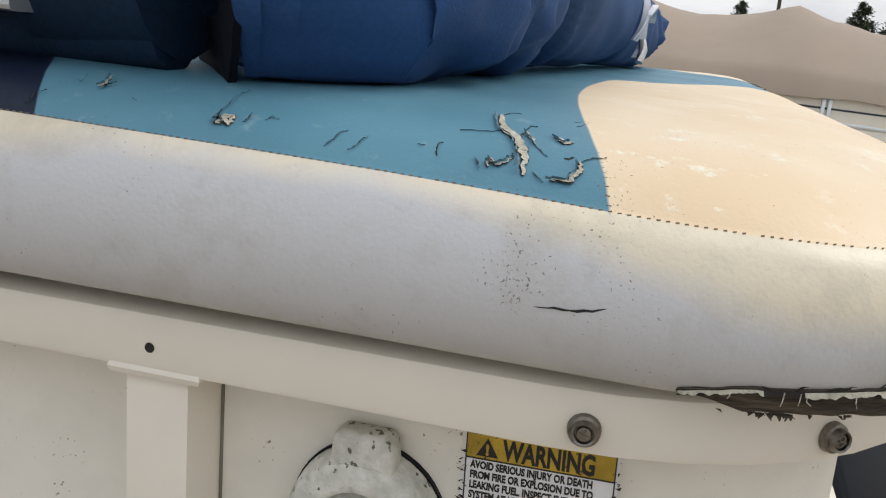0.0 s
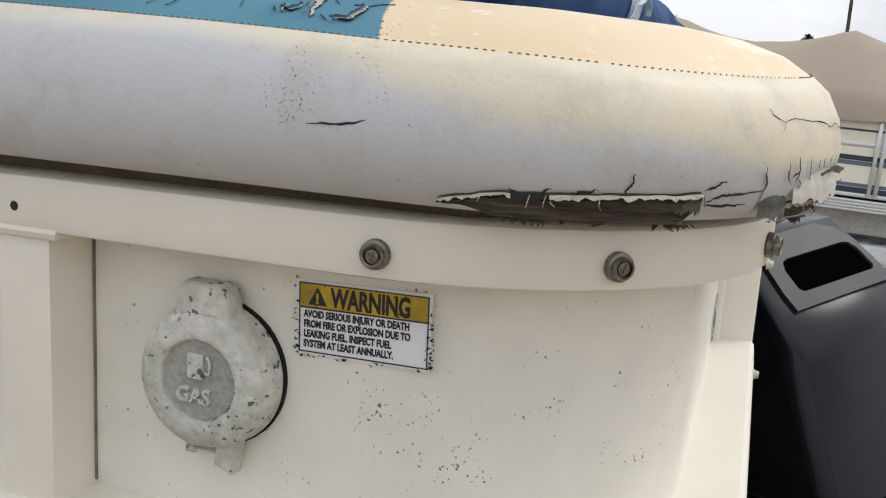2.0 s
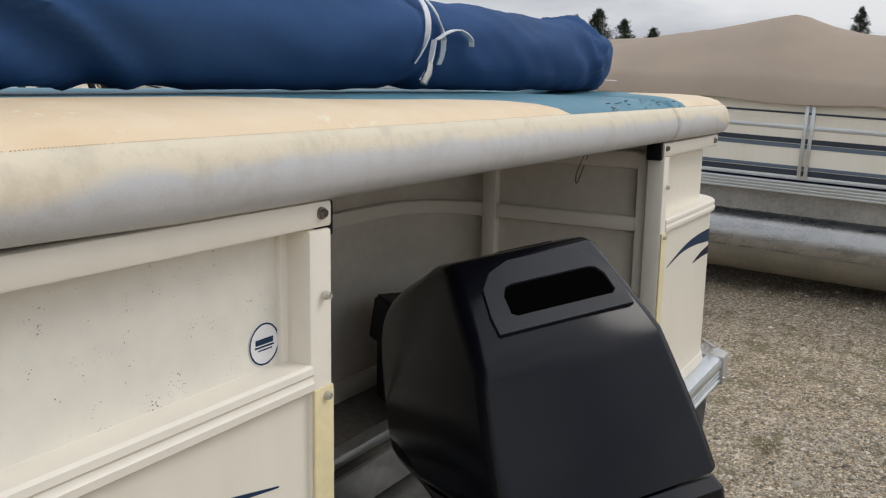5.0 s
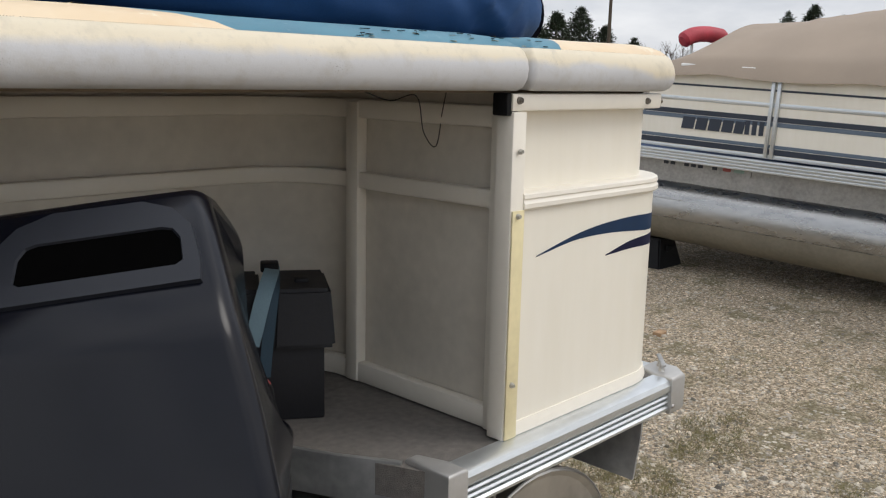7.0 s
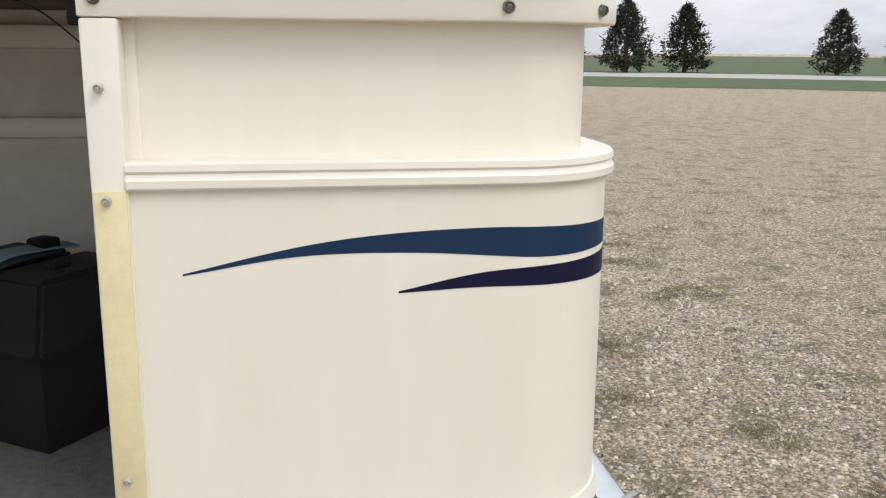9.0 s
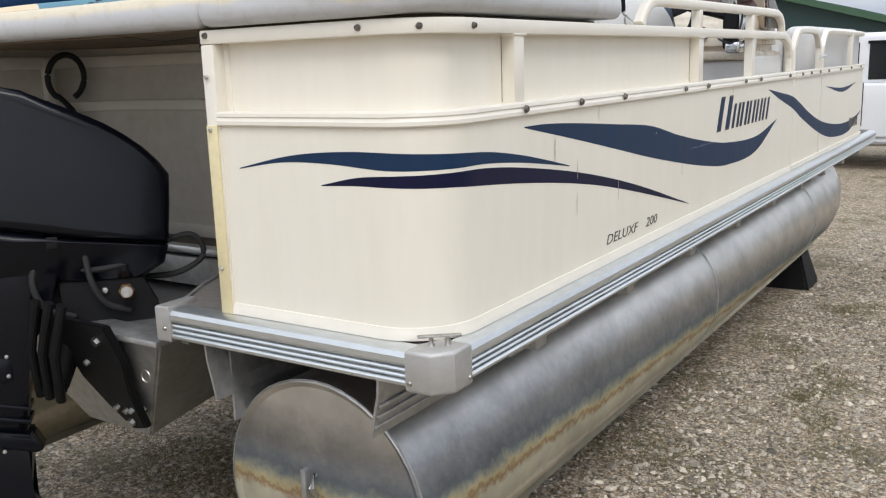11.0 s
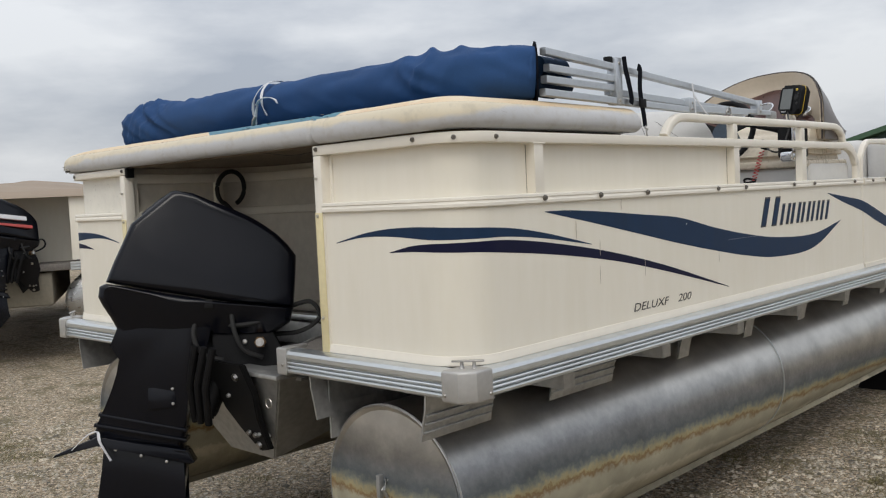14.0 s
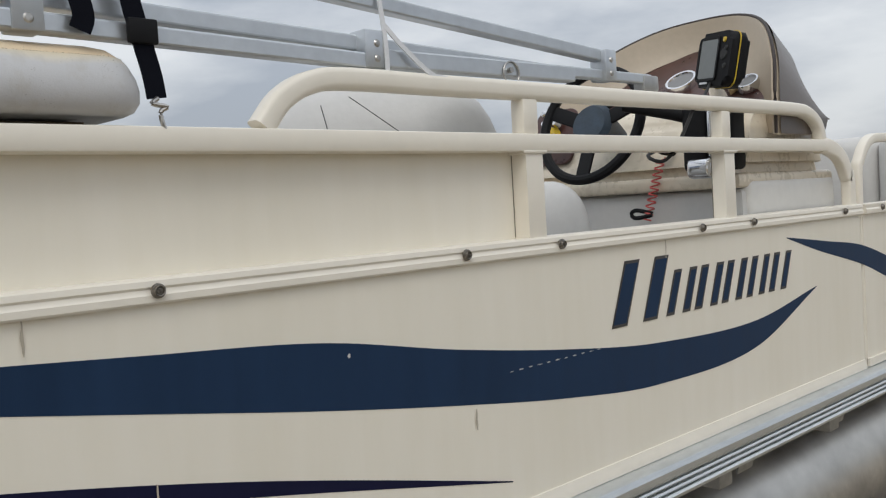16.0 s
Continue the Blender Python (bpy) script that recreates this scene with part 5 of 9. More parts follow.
cap_base = port_at(0.266, 1.5425) @ Matrix.Scale(1.02, 4)
# black flange; its showing rim stands for the soft shadow round the cap
filler = part("fuel_filler", moved(lathe([(0.0, 0.002), (0.036, 0.002), (0.0395, 0.003), (0.0395, 0.0), (0.0, 0.0)], 40), cap_base), BLACK_MATT, boat, "black fuel filler flange, its rim dark as the cap's shadow")
body_ = lathe([(0.0, 0.0195), (0.0212, 0.0195), (0.0218, 0.0215), (0.0230, 0.0222), (0.031, 0.0218), (0.0355, 0.019), (0.0375, 0.014), (0.0385, 0.005), (0.0385, 0.003)], 48)
capm = part("flip_cap", moved(body_, cap_base), CAP_MAT, filler, "chalky grey-white flip cap, mildewed")
hinge = prism([(-0.017, 0.026), (0.017, 0.026), (0.0145, 0.047), (0.011, 0.050), (-0.011, 0.050), (-0.0145, 0.047)], 0.003, 0.0195, 0.004, 3)
part("cap_hinge", moved(hinge, cap_base), CAP_MAT, capm)
part("hinge_plate", moved(prism([(-0.0105, 0.034), (0.0105, 0.034), (0.0105, 0.047), (-0.0105, 0.047)], 0.0188, 0.0202, 0.0008, 1), cap_base), CAP_MAT, capm)
tabs = prism([(0.006, -0.046), (0.017, -0.050), (0.019, -0.030), (0.008, -0.030)], 0.004, 0.016, 0.002, 2)
merge(tabs, prism([(-0.016, -0.046), (-0.011, -0.046), (-0.010, -0.030), (-0.017, -0.030)], 0.0, 0.009, 0.002, 2))
part("cap_tab", moved(tabs, cap_base), CAP_MAT, capm)
part("tab_pin", moved(tube([(-0.012, -0.0415, 0.005), (0.010, -0.0415, 0.005)], 0.003, 10), cap_base), STEEL, filler)
part("cap_face", moved(lathe([(0, 0.0198), (0.0206, 0.0198), (0.0210, 0.0192)], 40), cap_base), CAP_FACE, capm, "greyer recessed face of the cap")
letters("GAS", 0.0108, cap_base @ pose(-0.0128, -0.0115, 0.0205), CAP_MAT, capm, "raised_word", 0.0009, bold=0.0003)
pump = prism([(-0.006, 0.001), (0.003, 0.001), (0.003, 0.014), (-0.006, 0.014)], 0.0195, 0.0218, 0.0004, 1)
merge(pump, prism([(-0.0045, 0.009), (0.0015, 0.009), (0.0015, 0.0125), (-0.0045, 0.0125)], 0.0218, 0.0224))
merge(pump, moved(tube([(0.003, 0.005, 0.0208), (0.0062, 0.004, 0.0208), (0.0068, 0.010, 0.0208), (0.005, 0.0135, 0.0208)], 0.0008, 6), Matrix.Identity(4)))
part("raised_pump", moved(pump, cap_base), CAP_MAT, capm)

# warning label: slightly turned, edges worn
LB = port_at(0.1847, 1.580) @ pose(0, 0, 0.0, 0, 0, 1.2)
lab = part("warning_label", moved(box((-0.0365, -0.0195, 0.0002), (0.0365, 0.0195, 0.0008)), LB), LABEL_WHITE, boat, "worn white and yellow warning label")
part("label_band", moved(box((-0.0348, 0.0055, 0.0008), (0.0348, 0.0178, 0.0011)), LB), LABEL_YELLOW, lab)
fr = bmesh.new()
for lo, hi in (((-0.0352, -0.018, 0.0008), (-0.0346, 0.018, 0.0012)), ((0.0346, -0.018, 0.0008), (0.0352, 0.018, 0.0012)), ((-0.0352, 0.0175, 0.0008), (0.0352, 0.0181, 0.0012)), ((-0.0352, -0.0183, 0.0008), (0.0352, -0.0177, 0.0012)), ((-0.0352, 0.0048, 0.0008), (0.0352, 0.0056, 0.0012))):
    box(lo, hi, 0, 1, fr)
part("label_frame", moved(fr, LB), LABEL_BLACK, lab, smooth=False)
letters("WARNING", 0.0138, LB @ pose(-0.0172, 0.0068, 0.0011), LABEL_BLACK, lab, "label_word", 0.0002, bold=0.0005, squeeze=0.64)
tri_ = prism([(-0.0300, 0.0068), (-0.0195, 0.0068), (-0.02475, 0.0160)], 0.0011, 0.0014)
part("hazard_triangle", moved(tri_, LB), LABEL_BLACK, lab, smooth=False)
letters("!", 0.0078, LB @ pose(-0.0258, 0.0078, 0.0014), LABEL_YELLOW, lab, "label_mark", 0.0002, bold=0.0003)
for i, line in enumerate(("AVOID SERIOUS INJURY OR DEATH", "FROM FIRE OR EXPLOSION DUE TO", "LEAKING FUEL. INSPECT FUEL", "SYSTEM AT LEAST ANNUALLY.")):
    letters(line, 0.0052, LB @ pose(-0.0325, 0.0002 - 0.0052 * i, 0.0009), LABEL_BLACK, lab, "label_line", 0.0002, bold=0.00022, squeeze=0.70)
random.seed(11)
sm = bmesh.new()
for k in range(70):
    e = random.choice("lrb")
    if e == "b":
        c = (random.uniform(-0.036, 0.036), -0.0195 + random.gauss(0, 0.0007))
    else:
        c = ((-0.0365 if e == "l" else 0.0365) + random.gauss(0, 0.0007), random.uniform(-0.0195, 0.010))
    o = [(c[0] + random.uniform(-0.0016, 0.0016), c[1] + random.uniform(-0.0011, 0.0011)) for _ in range(4)]
    cx, cy = sum(p[0] for p in o) / 4, sum(p[1] for p in o) / 4
    o.sort(key=lambda p: math.atan2(p[1] - cy, p[0] - cx))
    sm.faces.new([sm.verts.new((x, y, 0.0013)) for x, y in o])
part("label_wear", moved(sm, LB), LABEL_BLACK, lab, "black worn flecks round the label", smooth=False)

# round builder's sticker on the stern
ST = axes((-0.688, 0.0325, 1.487), (1, 0, 0), (0, 0, 1), (0, -1, 0))
stk = part("round_sticker", moved(lathe([(0, 0.0006), (0.0245, 0.0006), (0.0245, 0.0)], 40), ST), LABEL_WHITE, boat, "round white sticker with a blue rim")
ring_ = lathe([(0.0238, 0.0006), (0.0238, 0.0009), (0.0218, 0.0009), (0.0218, 0.0006)], 40)
part("sticker_rim", moved(ring_, ST), NAVY_DECAL, stk)
bars = bmesh.new()
box((-0.014, 0.0, 0.0006), (0.014, 0.0065, 0.0009), 0, 1, bars)
box((-0.015, -0.0035, 0.0006), (0.015, -0.0015, 0.0009), 0, 1, bars)
box((-0.010, -0.007, 0.0006), (0.012, -0.0055, 0.0009), 0, 1, bars)
part("sticker_bars", moved(bars, ST), NAVY_DECAL, stk, smooth=False)

# maker's name as slanted plain blocks, and the model lettering
LETTER_GREY = mat("letter_grey", (0.055, 0.05, 0.045), 0.45, dark=0.8, bump=0.0)


def side_word(s0, z0, m=None):
    set_corner(1)
    x, y = plan(s_fit(s0), 0.0008)
    return axes((x, y, z0), (0, 1, 0), (0, 0, 1), (1, 0, 0))


for side in (1,):
    blocks = ((0.0, 0.17, 0.125), (0.19, 0.10, 0.092), (0.30, 0.105, 0.092), (0.415, 0.10, 0.092), (0.53, 0.095, 0.092), (0.64, 0.10, 0.092))
    for x0_, w_, h_ in blocks:
        for a_ in (x0_, x0_ + w_ * 0.62):
            b_ = a_ + w_ * 0.30
            o = [(a_, 0), (b_, 0), (b_ + h_ * 0.42, h_), (a_ + h_ * 0.42, h_)]
            bo = [(a_ + 0.006, 0.006), (b_ - 0.004, 0.006), (b_ + h_ * 0.40 - 0.004, h_ - 0.006), (a_ + h_ * 0.40 + 0.006, h_ - 0.006)]
            pr_ = part("name_block", moved(prism(o, 0.0, 0.0006), side_word(2.382, 1.272)), LETTER_GREY, fence_star, "slanted dark bar of the maker's name", smooth=False)
            part("name_block_fill", moved(prism(bo, 0.0006, 0.0010), side_word(2.382, 1.272)), NAVY_DECAL, pr_, smooth=False)
    letters("DELUXF", 0.0395, side_word(1.374, 1.0435), LETTER_GREY, fence_star, "model_lettering", 0.0003, shear=0.25, squeeze=1.62)
    letters("200", 0.0395, side_word(1.374 + 0.302, 1.0435), LETTER_GREY, fence_star, "model_lettering", 0.0003, shear=0.25, squeeze=1.62)
    for k in range(7):
        part("number_bar", moved(box((5.2 - 5.2 + k * 0.045, 0, 0), (k * 0.045 + 0.032, 0.06, 0.0006)), side_word(5.18, 1.075)), LETTER_GREY, fence_star, smooth=False)

# piano hinge between the fence rail and the starboard pad
def piano_hinge(a, c):
    d = (Vector(c) - Vector(a))
    L_ = d.length
    d.normalize()
    hg = part("piano_hinge", sweep([a, c], rect(-0.010, 0.010, -0.0006, 0.0006)), STEEL, boat, "steel piano hinge under the lid")
    n = int(L_ / 0.026)
    for i in range(n):
        p = Vector(a) + d * (L_ * i / n + 0.001)
        part("hinge_knuckle", tube([p + Vector((0, -0.010, 0.001)), p + d * (L_ / n - 0.003) + Vector((0, -0.010, 0.001))], 0.0034, 8), STEEL, hg)


piano_hinge((0.655, -0.004, 1.655), (1.04, -0.004, 1.655))

# drips and scratches on the starboard fence
STAIN = mat("rain_stain", (0.50, 0.45, 0.36), 0.5, dark=0.85, bump=0.0)
CHIP = mat("scratched_decal", (0.62, 0.62, 0.60), 0.5, bump=0.0)


def streak(y, z0, z1, w, material, name):
    b = bmesh.new()
    n, L_, R_ = 8, [], []
    for i in range(n + 1):
        t = i / n
        h = w * (0.5 + 0.5 * math.sin(math.pi * t)) * (1 + 0.3 * random.uniform(-1, 1))
        yy = y + 0.0012 * noise.noise((y * 9, t * 3, 0))
        L_.append(b.verts.new((XF + 0.0016, yy - h / 2, z0 + (z1 - z0) * t)))
        R_.append(b.verts.new((XF + 0.0016, yy + h / 2, z0 + (z1 - z0) * t)))
    for i in range(n):
        b.faces.new((L_[i], L_[i + 1], R_[i + 1], R_[i]))
    return part(name, b, material, fence_star, smooth=False)


for y, z0, z1, w in ((0.529, 1.368, 1.312, 0.004), (0.657, 1.300, 1.252, 0.0035), (0.653, 1.216, 1.16, 0.0035), (1.473, 1.196, 1.162, 0.004), (0.928, 1.216, 1.158, 0.003), (0.79, 1.43, 1.39, 0.003), (2.05, 1.43, 1.385, 0.003)):
    streak(y, z0, z1, w, STAIN, "rain_drip")
for k in range(11):
    streak(1.562 + 0.0245 * k, 1.2405, 1.2418 + 0.0004 * (k % 3), 0.010 + 0.003 * (k % 2), CHIP, "scratch")
streak(1.224, 1.319, 1.325, 0.005, CHIP, "chip")

# empty screw hole in the port rail: a near-black disc painted as its shade
part("screw_hole", moved(lathe([(0, 0.0006), (0.0020, 0.0006), (0.0026, 0.0)], 14), facing((-(XF + 0.0042), 0.367, 1.6245), (-1, 0, 0))), CRACK, fence_port, "empty screw hole, its shade drawn as a near-black disc")

# ---- motor pod under the deck and the outboard motor ----
pod = bmesh.new()
sec = [(-0.405, 0.885), (-0.14, 0.53), (0.14, 0.53), (0.405, 0.885)]
A_ = [pod.verts.new((x, 0.02 + (0.885 - z) * 0.42 - 0.05, z)) for x, z in sec]
B_ = [pod.verts.new((x * 1.0, 1.35, 0.885 if z > 0.6 else 0.80)) for x, z in sec]
for i in range(4):
    pod.faces.new((A_[i], A_[(i + 1) % 4], B_[(i + 1) % 4], B_[i]))
pod.faces.new(A_)
pod.faces.new(B_)
bmesh.ops.bevel(pod, geom=pod.edges[:], offset=0.006, segments=2, affect="EDGES")
motor_pod = part("motor_pod", pod, ALU_DULL, boat, "folded aluminium motor pod with a raked transom", angle=25)
part("pod_rim", box((-0.41, -0.045, 0.880), (0.41, 0.05, 0.897), 0.004), ALU_DULL, motor_pod)
for side in (1, -1):
    part("drain_ring", flip(moved(sweep([(0.016 * math.cos(a), 0, 0.016 * math.sin(a)) for a in [2 * math.pi * i / 16 for i in range(16)]], circle(0.0025, 6), up=(0, 1, 0), closed=True), pose(0.36, -0.045, 0.80)), side), STEEL, motor_pod)
part("motor_well_floor", box((-0.42, 0.05, 0.865), (0.42, 0.42, 0.875)), ALU_DULL, boat)
part("well_channel", box((-0.66, 0.425, 0.993), (0.43, 0.465, 1.018), 0.004), ALU, boat)

# motor axes: f forward, l to its starboard, as it is steered
MC = Vector((-0.068, 0.051, 0))
MF, ML = Vector((0.6, 0.8, 0)), Vector((0.8, -0.6, 0))
ROLL = Matrix.Translation((0, 0, 1.40)) @ Matrix.Rotation(radians(-8), 4, MF) @ Matrix.Translation((0, 0, -1.40))
MOT = Matrix.Translation(MC) @ ROLL @ axes((0, 0, 0), MF, (0, 0, 1), ML)
ML = (MOT.to_3x3() @ Vector((0, 0, 1))).normalized()
motor = thing("outboard_motor", "glossy black outboard motor, tilted and steered over", "motor", at=(MC.x, MC.y, 0.886))


def slab(outline, half, bevel, seg=4, taper=None):
    """A side outline (forward, up) given thickness; half may narrow with height."""
    b = bmesh.new()
    f = taper or (lambda s, z: half)
    A = [b.verts.new((s, z, -f(s, z))) for s, z in outline]
    B = [b.verts.new((s, z, f(s, z))) for s, z in outline]
    b.faces.new(A[::-1])
    b.faces.new(B)
    for i in range(len(A)):
        j = (i + 1) % len(A)
        b.faces.new((A[i], A[j], B[j], B[i]))
    es = [e for e in b.edges if e.verts[0].co.z * e.verts[1].co.z > 0]
    if bevel:
        bmesh.ops.bevel(b, geom=es, offset=bevel, segments=seg, profile=0.5, affect="EDGES", clamp_overlap=True)
    b.transform(MOT)
    return b


def cowl_w(s, z):
    t = max(0.0, min(1.0, (z - 1.12) / 0.40))
    return 0.160 - 0.044 * t * t - 0.056 * max(0.0, s / 0.3) ** 2


cowl_o = [(-0.360, 1.200), (-0.335, 1.262), (-0.302, 1.334), (-0.272, 1.402), (-0.135, 1.515), (-0.112, 1.519), (-0.055, 1.506), (0.0, 1.478), (0.075, 1.444), (0.143, 1.409), (0.19, 1.378), (0.236, 1.341), (0.272, 1.302), (0.298, 1.262), (0.291, 1.18), (0.278, 1.072), (0.05, 1.108), (-0.15, 1.152)]


def rounded(outline, half_p, half_s, r):
    """A side outline (forward, up) swelled to a width on either side, its rims rounded by r."""
    b = bmesh.new()
    cs = sum(p[0] for p in outline) / len(outline)
    cz = sum(p[1] for p in outline) / len(outline)
    fine = []
    for i, p in enumerate(outline):
        q = outline[(i + 1) % len(outline)]
        fine += [(p[0] + (q[0] - p[0]) * k / 3, p[1] + (q[1] - p[1]) * k / 3) for k in range(3)]
    rows = []
    angles = [-90 + 180 * k / 12 for k in range(13)]
    for a in angles:
        ca, sa = math.cos(radians(a)), math.sin(radians(a))
        row = []
        for p in fine:
            rad = math.hypot(p[0] - cs, p[1] - cz)
            k = 1 - r * (1 - ca) / rad
            h = half_s(*p) if sa > 0 else half_p(*p)
            row.append(b.verts.new((cs + (p[0] - cs) * k, cz + (p[1] - cz) * k, sa * r + (h - r) * (1 if sa > 0 else -1 if sa < 0 else 0))))
        rows.append(row)
    n = len(fine)
    for A, B in zip(rows, rows[1:]):
        for i in range(n):
            b.faces.new((A[i], A[(i + 1) % n], B[(i + 1) % n], B[i]))
    b.faces.new(rows[0][::-1])
    b.faces.new(rows[-1])
    b.transform(MOT)
    return b


def cowl_port(s, z):
    t = max(0.0, min(1.0, (z - 1.12) / 0.40))
    return 0.196 - 0.050 * t * t - 0.045 * max(0.0, s / 0.3) ** 2


cowl = part("cowl", rounded(cowl_o, cowl_port, cowl_w, 0.028), BLACK_PAINT, motor, "glossy black upper cowl", angle=30)
pan_o = [(-0.383, 1.186), (-0.360, 1.196), (-0.15, 1.148), (0.05, 1.104), (0.276, 1.068), (0.262, 1.02), (0.20, 0.985), (0.08, 0.985), (-0.05, 0.995), (-0.18, 0.985), (-0.30, 0.975), (-0.330, 1.02), (-0.352, 1.075), (-0.375, 1.12), (-0.388, 1.150)]
pan = part("lower_cowl", rounded(pan_o, lambda s, z: 0.185 - max(0, 1.12 - z) * 0.55, lambda s, z: 0.152 - max(0, 1.12 - z) * 0.42, 0.025), BLACK_PAINT, motor, "black lower cowl tapering to the leg", angle=26)
part("cowl_latch", slab([(-0.398, 1.186), (-0.372, 1.19), (-0.372, 1.150), (-0.394, 1.150)], 0.03, 0.005, 2), BLACK_MATT, pan)
part("side_badge", moved(box((-0.03, 1.085, 0.140), (0.0, 1.118, 0.1475), 0.004), MOT), BLACK_MATT, pan)
# air intake on the aft top of the cowl
vent_mat = mat("satin_dark_grey", (0.016, 0.018, 0.024), 0.45, spec=0.30, dark=0.8, bump=0.01)
va, vb = Vector((-0.272, 1.404, 0)), Vector((-0.130, 1.5205, 0))
vx = (vb - va).normalized()
VM = MOT @ axes((va + vb) / 2, (0, 0, 1), (vx.x, vx.y, 0), (-vx.y, vx.x, 0))
ring_o = [(-0.122, -0.044), (0.108, -0.044), (0.108, -0.012), (0.100, 0.038), (0.080, 0.066), (0.046, 0.082), (-0.054, 0.082), (-0.092, 0.066), (-0.114, 0.038), (-0.122, -0.012)]
hood = bmesh.new()
ho = [hood.verts.new((x * 1.03, y * 1.03, -0.020)) for x, y in ring_o]
ho2 = [hood.verts.new((x * 0.97, y * 0.97, 0.004)) for x, y in ring_o]
hi_o = [(-0.080, -0.020), (0.080, -0.020), (0.088, -0.014), (0.086, 0.018), (0.078, 0.032), (0.066, 0.036), (-0.066, 0.036), (-0.078, 0.032), (-0.086, 0.018), (-0.088, -0.014)]
hi1 = [hood.verts.new((x, y, 0.0055)) for x, y in hi_o]
hi2 = [hood.verts.new((x * 0.97, y * 0.95, 0.0)) for x, y in hi_o]
for i in range(10):
    j = (i + 1) % 10
    hood.faces.new((ho[i], ho[j], ho2[j], ho2[i]))
    hood.faces.new((ho2[i], ho2[j], hi1[j], hi1[i]))
    hood.faces.new((hi1[i], hi1[j], hi2[j], hi2[i]))
intake = part("air_intake", moved(hood, VM), vent_mat, cowl, "satin grey air intake hood", angle=25)
# near-black sheet above the cowl, painted as the shade inside the opening
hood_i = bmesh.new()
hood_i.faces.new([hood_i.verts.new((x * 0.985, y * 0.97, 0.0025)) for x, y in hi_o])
part("intake_shade", moved(hood_i, VM), mat("intake_shade_black", (0.002, 0.002, 0.002), 0.95, bump=0, spec=0.0), intake, smooth=False)
for k in range(3):
    part("top_fin", moved(box((-0.062 + 0.030 * k, 1.484 - 0.012 * k, -0.03), (-0.048 + 0.030 * k, 1.506 - 0.014 * k, 0.075), 0.003), MOT), BLACK_MATT, cowl)
# midsection, plate, gear case
mid_o = [(-0.345, 1.09), (-0.336, 1.03), (-0.330, 0.980), (-0.334, 0.930), (-0.346, 0.880), (-0.366, 0.825), (-0.394, 0.765), (-0.425, 0.705), (-0.452, 0.655), (-0.135, 0.585), (-0.120, 0.70), (-0.100, 0.83), (-0.075, 0.92), (0.02, 1.03), (-0.1, 1.075)]
midp = part("midsection", slab(mid_o, 0.075, 0.03, 4, lambda s, z: 0.055 + 0.06 * max(0, min(1, (z - 0.7) / 0.35))), BLACK_PAINT, motor)
for zc in (0.66, 0.70, 0.735):
    band_o = [(-0.452 + (zc - 0.655) * 0.46, zc + 0.012), (-0.128 + (zc - 0.6) * 0.05, zc - 0.068), (-0.128 + (zc - 0.6) * 0.05, zc - 0.080), (-0.455 + (zc - 0.655) * 0.46, zc)]
    part("leg_band", slab(band_o, 0.07, 0.003, 2, lambda s, z: 0.066), BLACK_PAINT, midp)
part("access_plate", moved(box((-0.245, 0.745, 0.066), (-0.150, 0.825, 0.079), 0.005), MOT), BLACK_PAINT, midp)
for sx, sz in ((-0.160, 0.812), (-0.160, 0.760)):
    part("bolt", moved(lathe([(0, 0.006), (0.005, 0.005), (0.006, 0.0)], 8), MOT @ pose(sx, sz, 0.079)), STEEL, midp)
plate = slab([(-0.565, 0.607), (-0.560, 0.616), (-0.418, 0.668), (-0.120, 0.585), (-0.10, 0.545), (-0.115, 0.54), (-0.42, 0.640)], 0.09, 0.006, 2, lambda s, z: 0.095 if s < -0.2 else 0.06)
part("ventilation_plate", plate, BLACK_PAINT, motor)
low_o = [(-0.405, 0.645), (-0.125, 0.565), (-0.145, 0.42), (-0.12, 0.36), (-0.17, 0.325), (-0.25, 0.24), (-0.34, 0.27), (-0.36, 0.36), (-0.44, 0.42), (-0.42, 0.52)]
part("gear_case", slab(low_o, 0.045, 0.025, 4, lambda s, z: 0.05 if z > 0.35 else 0.012), BLACK_PAINT, motor)
for k in range(3):
    part("plate_bolt", moved(lathe([(0, 0.004), (0.005, 0.003), (0.006, 0.0)], 8), MOT @ pose(-0.36 + 0.085 * k, 0.617 - 0.028 * k, 0.082)), STEEL, motor)
# clamp bracket, tilt cylinder, hoses
clamp_o = [(-0.02, 1.02), (0.10, 1.0), (0.20, 0.99), (0.24, 0.90), (0.19, 0.80), (0.19, 0.62), (0.13, 0.58), (0.10, 0.66), (0.07, 0.80), (-0.01, 0.93)]
for w in (0.075, -0.075):
    br = slab(clamp_o, 0.011, 0.004, 2)
    br.transform(Matrix.Translation(ML * w))
    cl = part("clamp_bracket", br, BLACK_MATT, motor)
    for sx, sz in ((0.16, 0.70), (0.16, 0.66), (0.135, 0.62), (0.165, 0.62), (0.15, 0.745), (0.1, 0.96)):
        part("bolt", moved(lathe([(0, 0.010), (0.0085, 0.009), (0.010, 0.0)], 6), MOT @ pose(sx, sz, 0.086 if w > 0 else -0.086, 0 if w > 0 else 180)), STEEL, cl)
transom_clamp = bmesh.new()
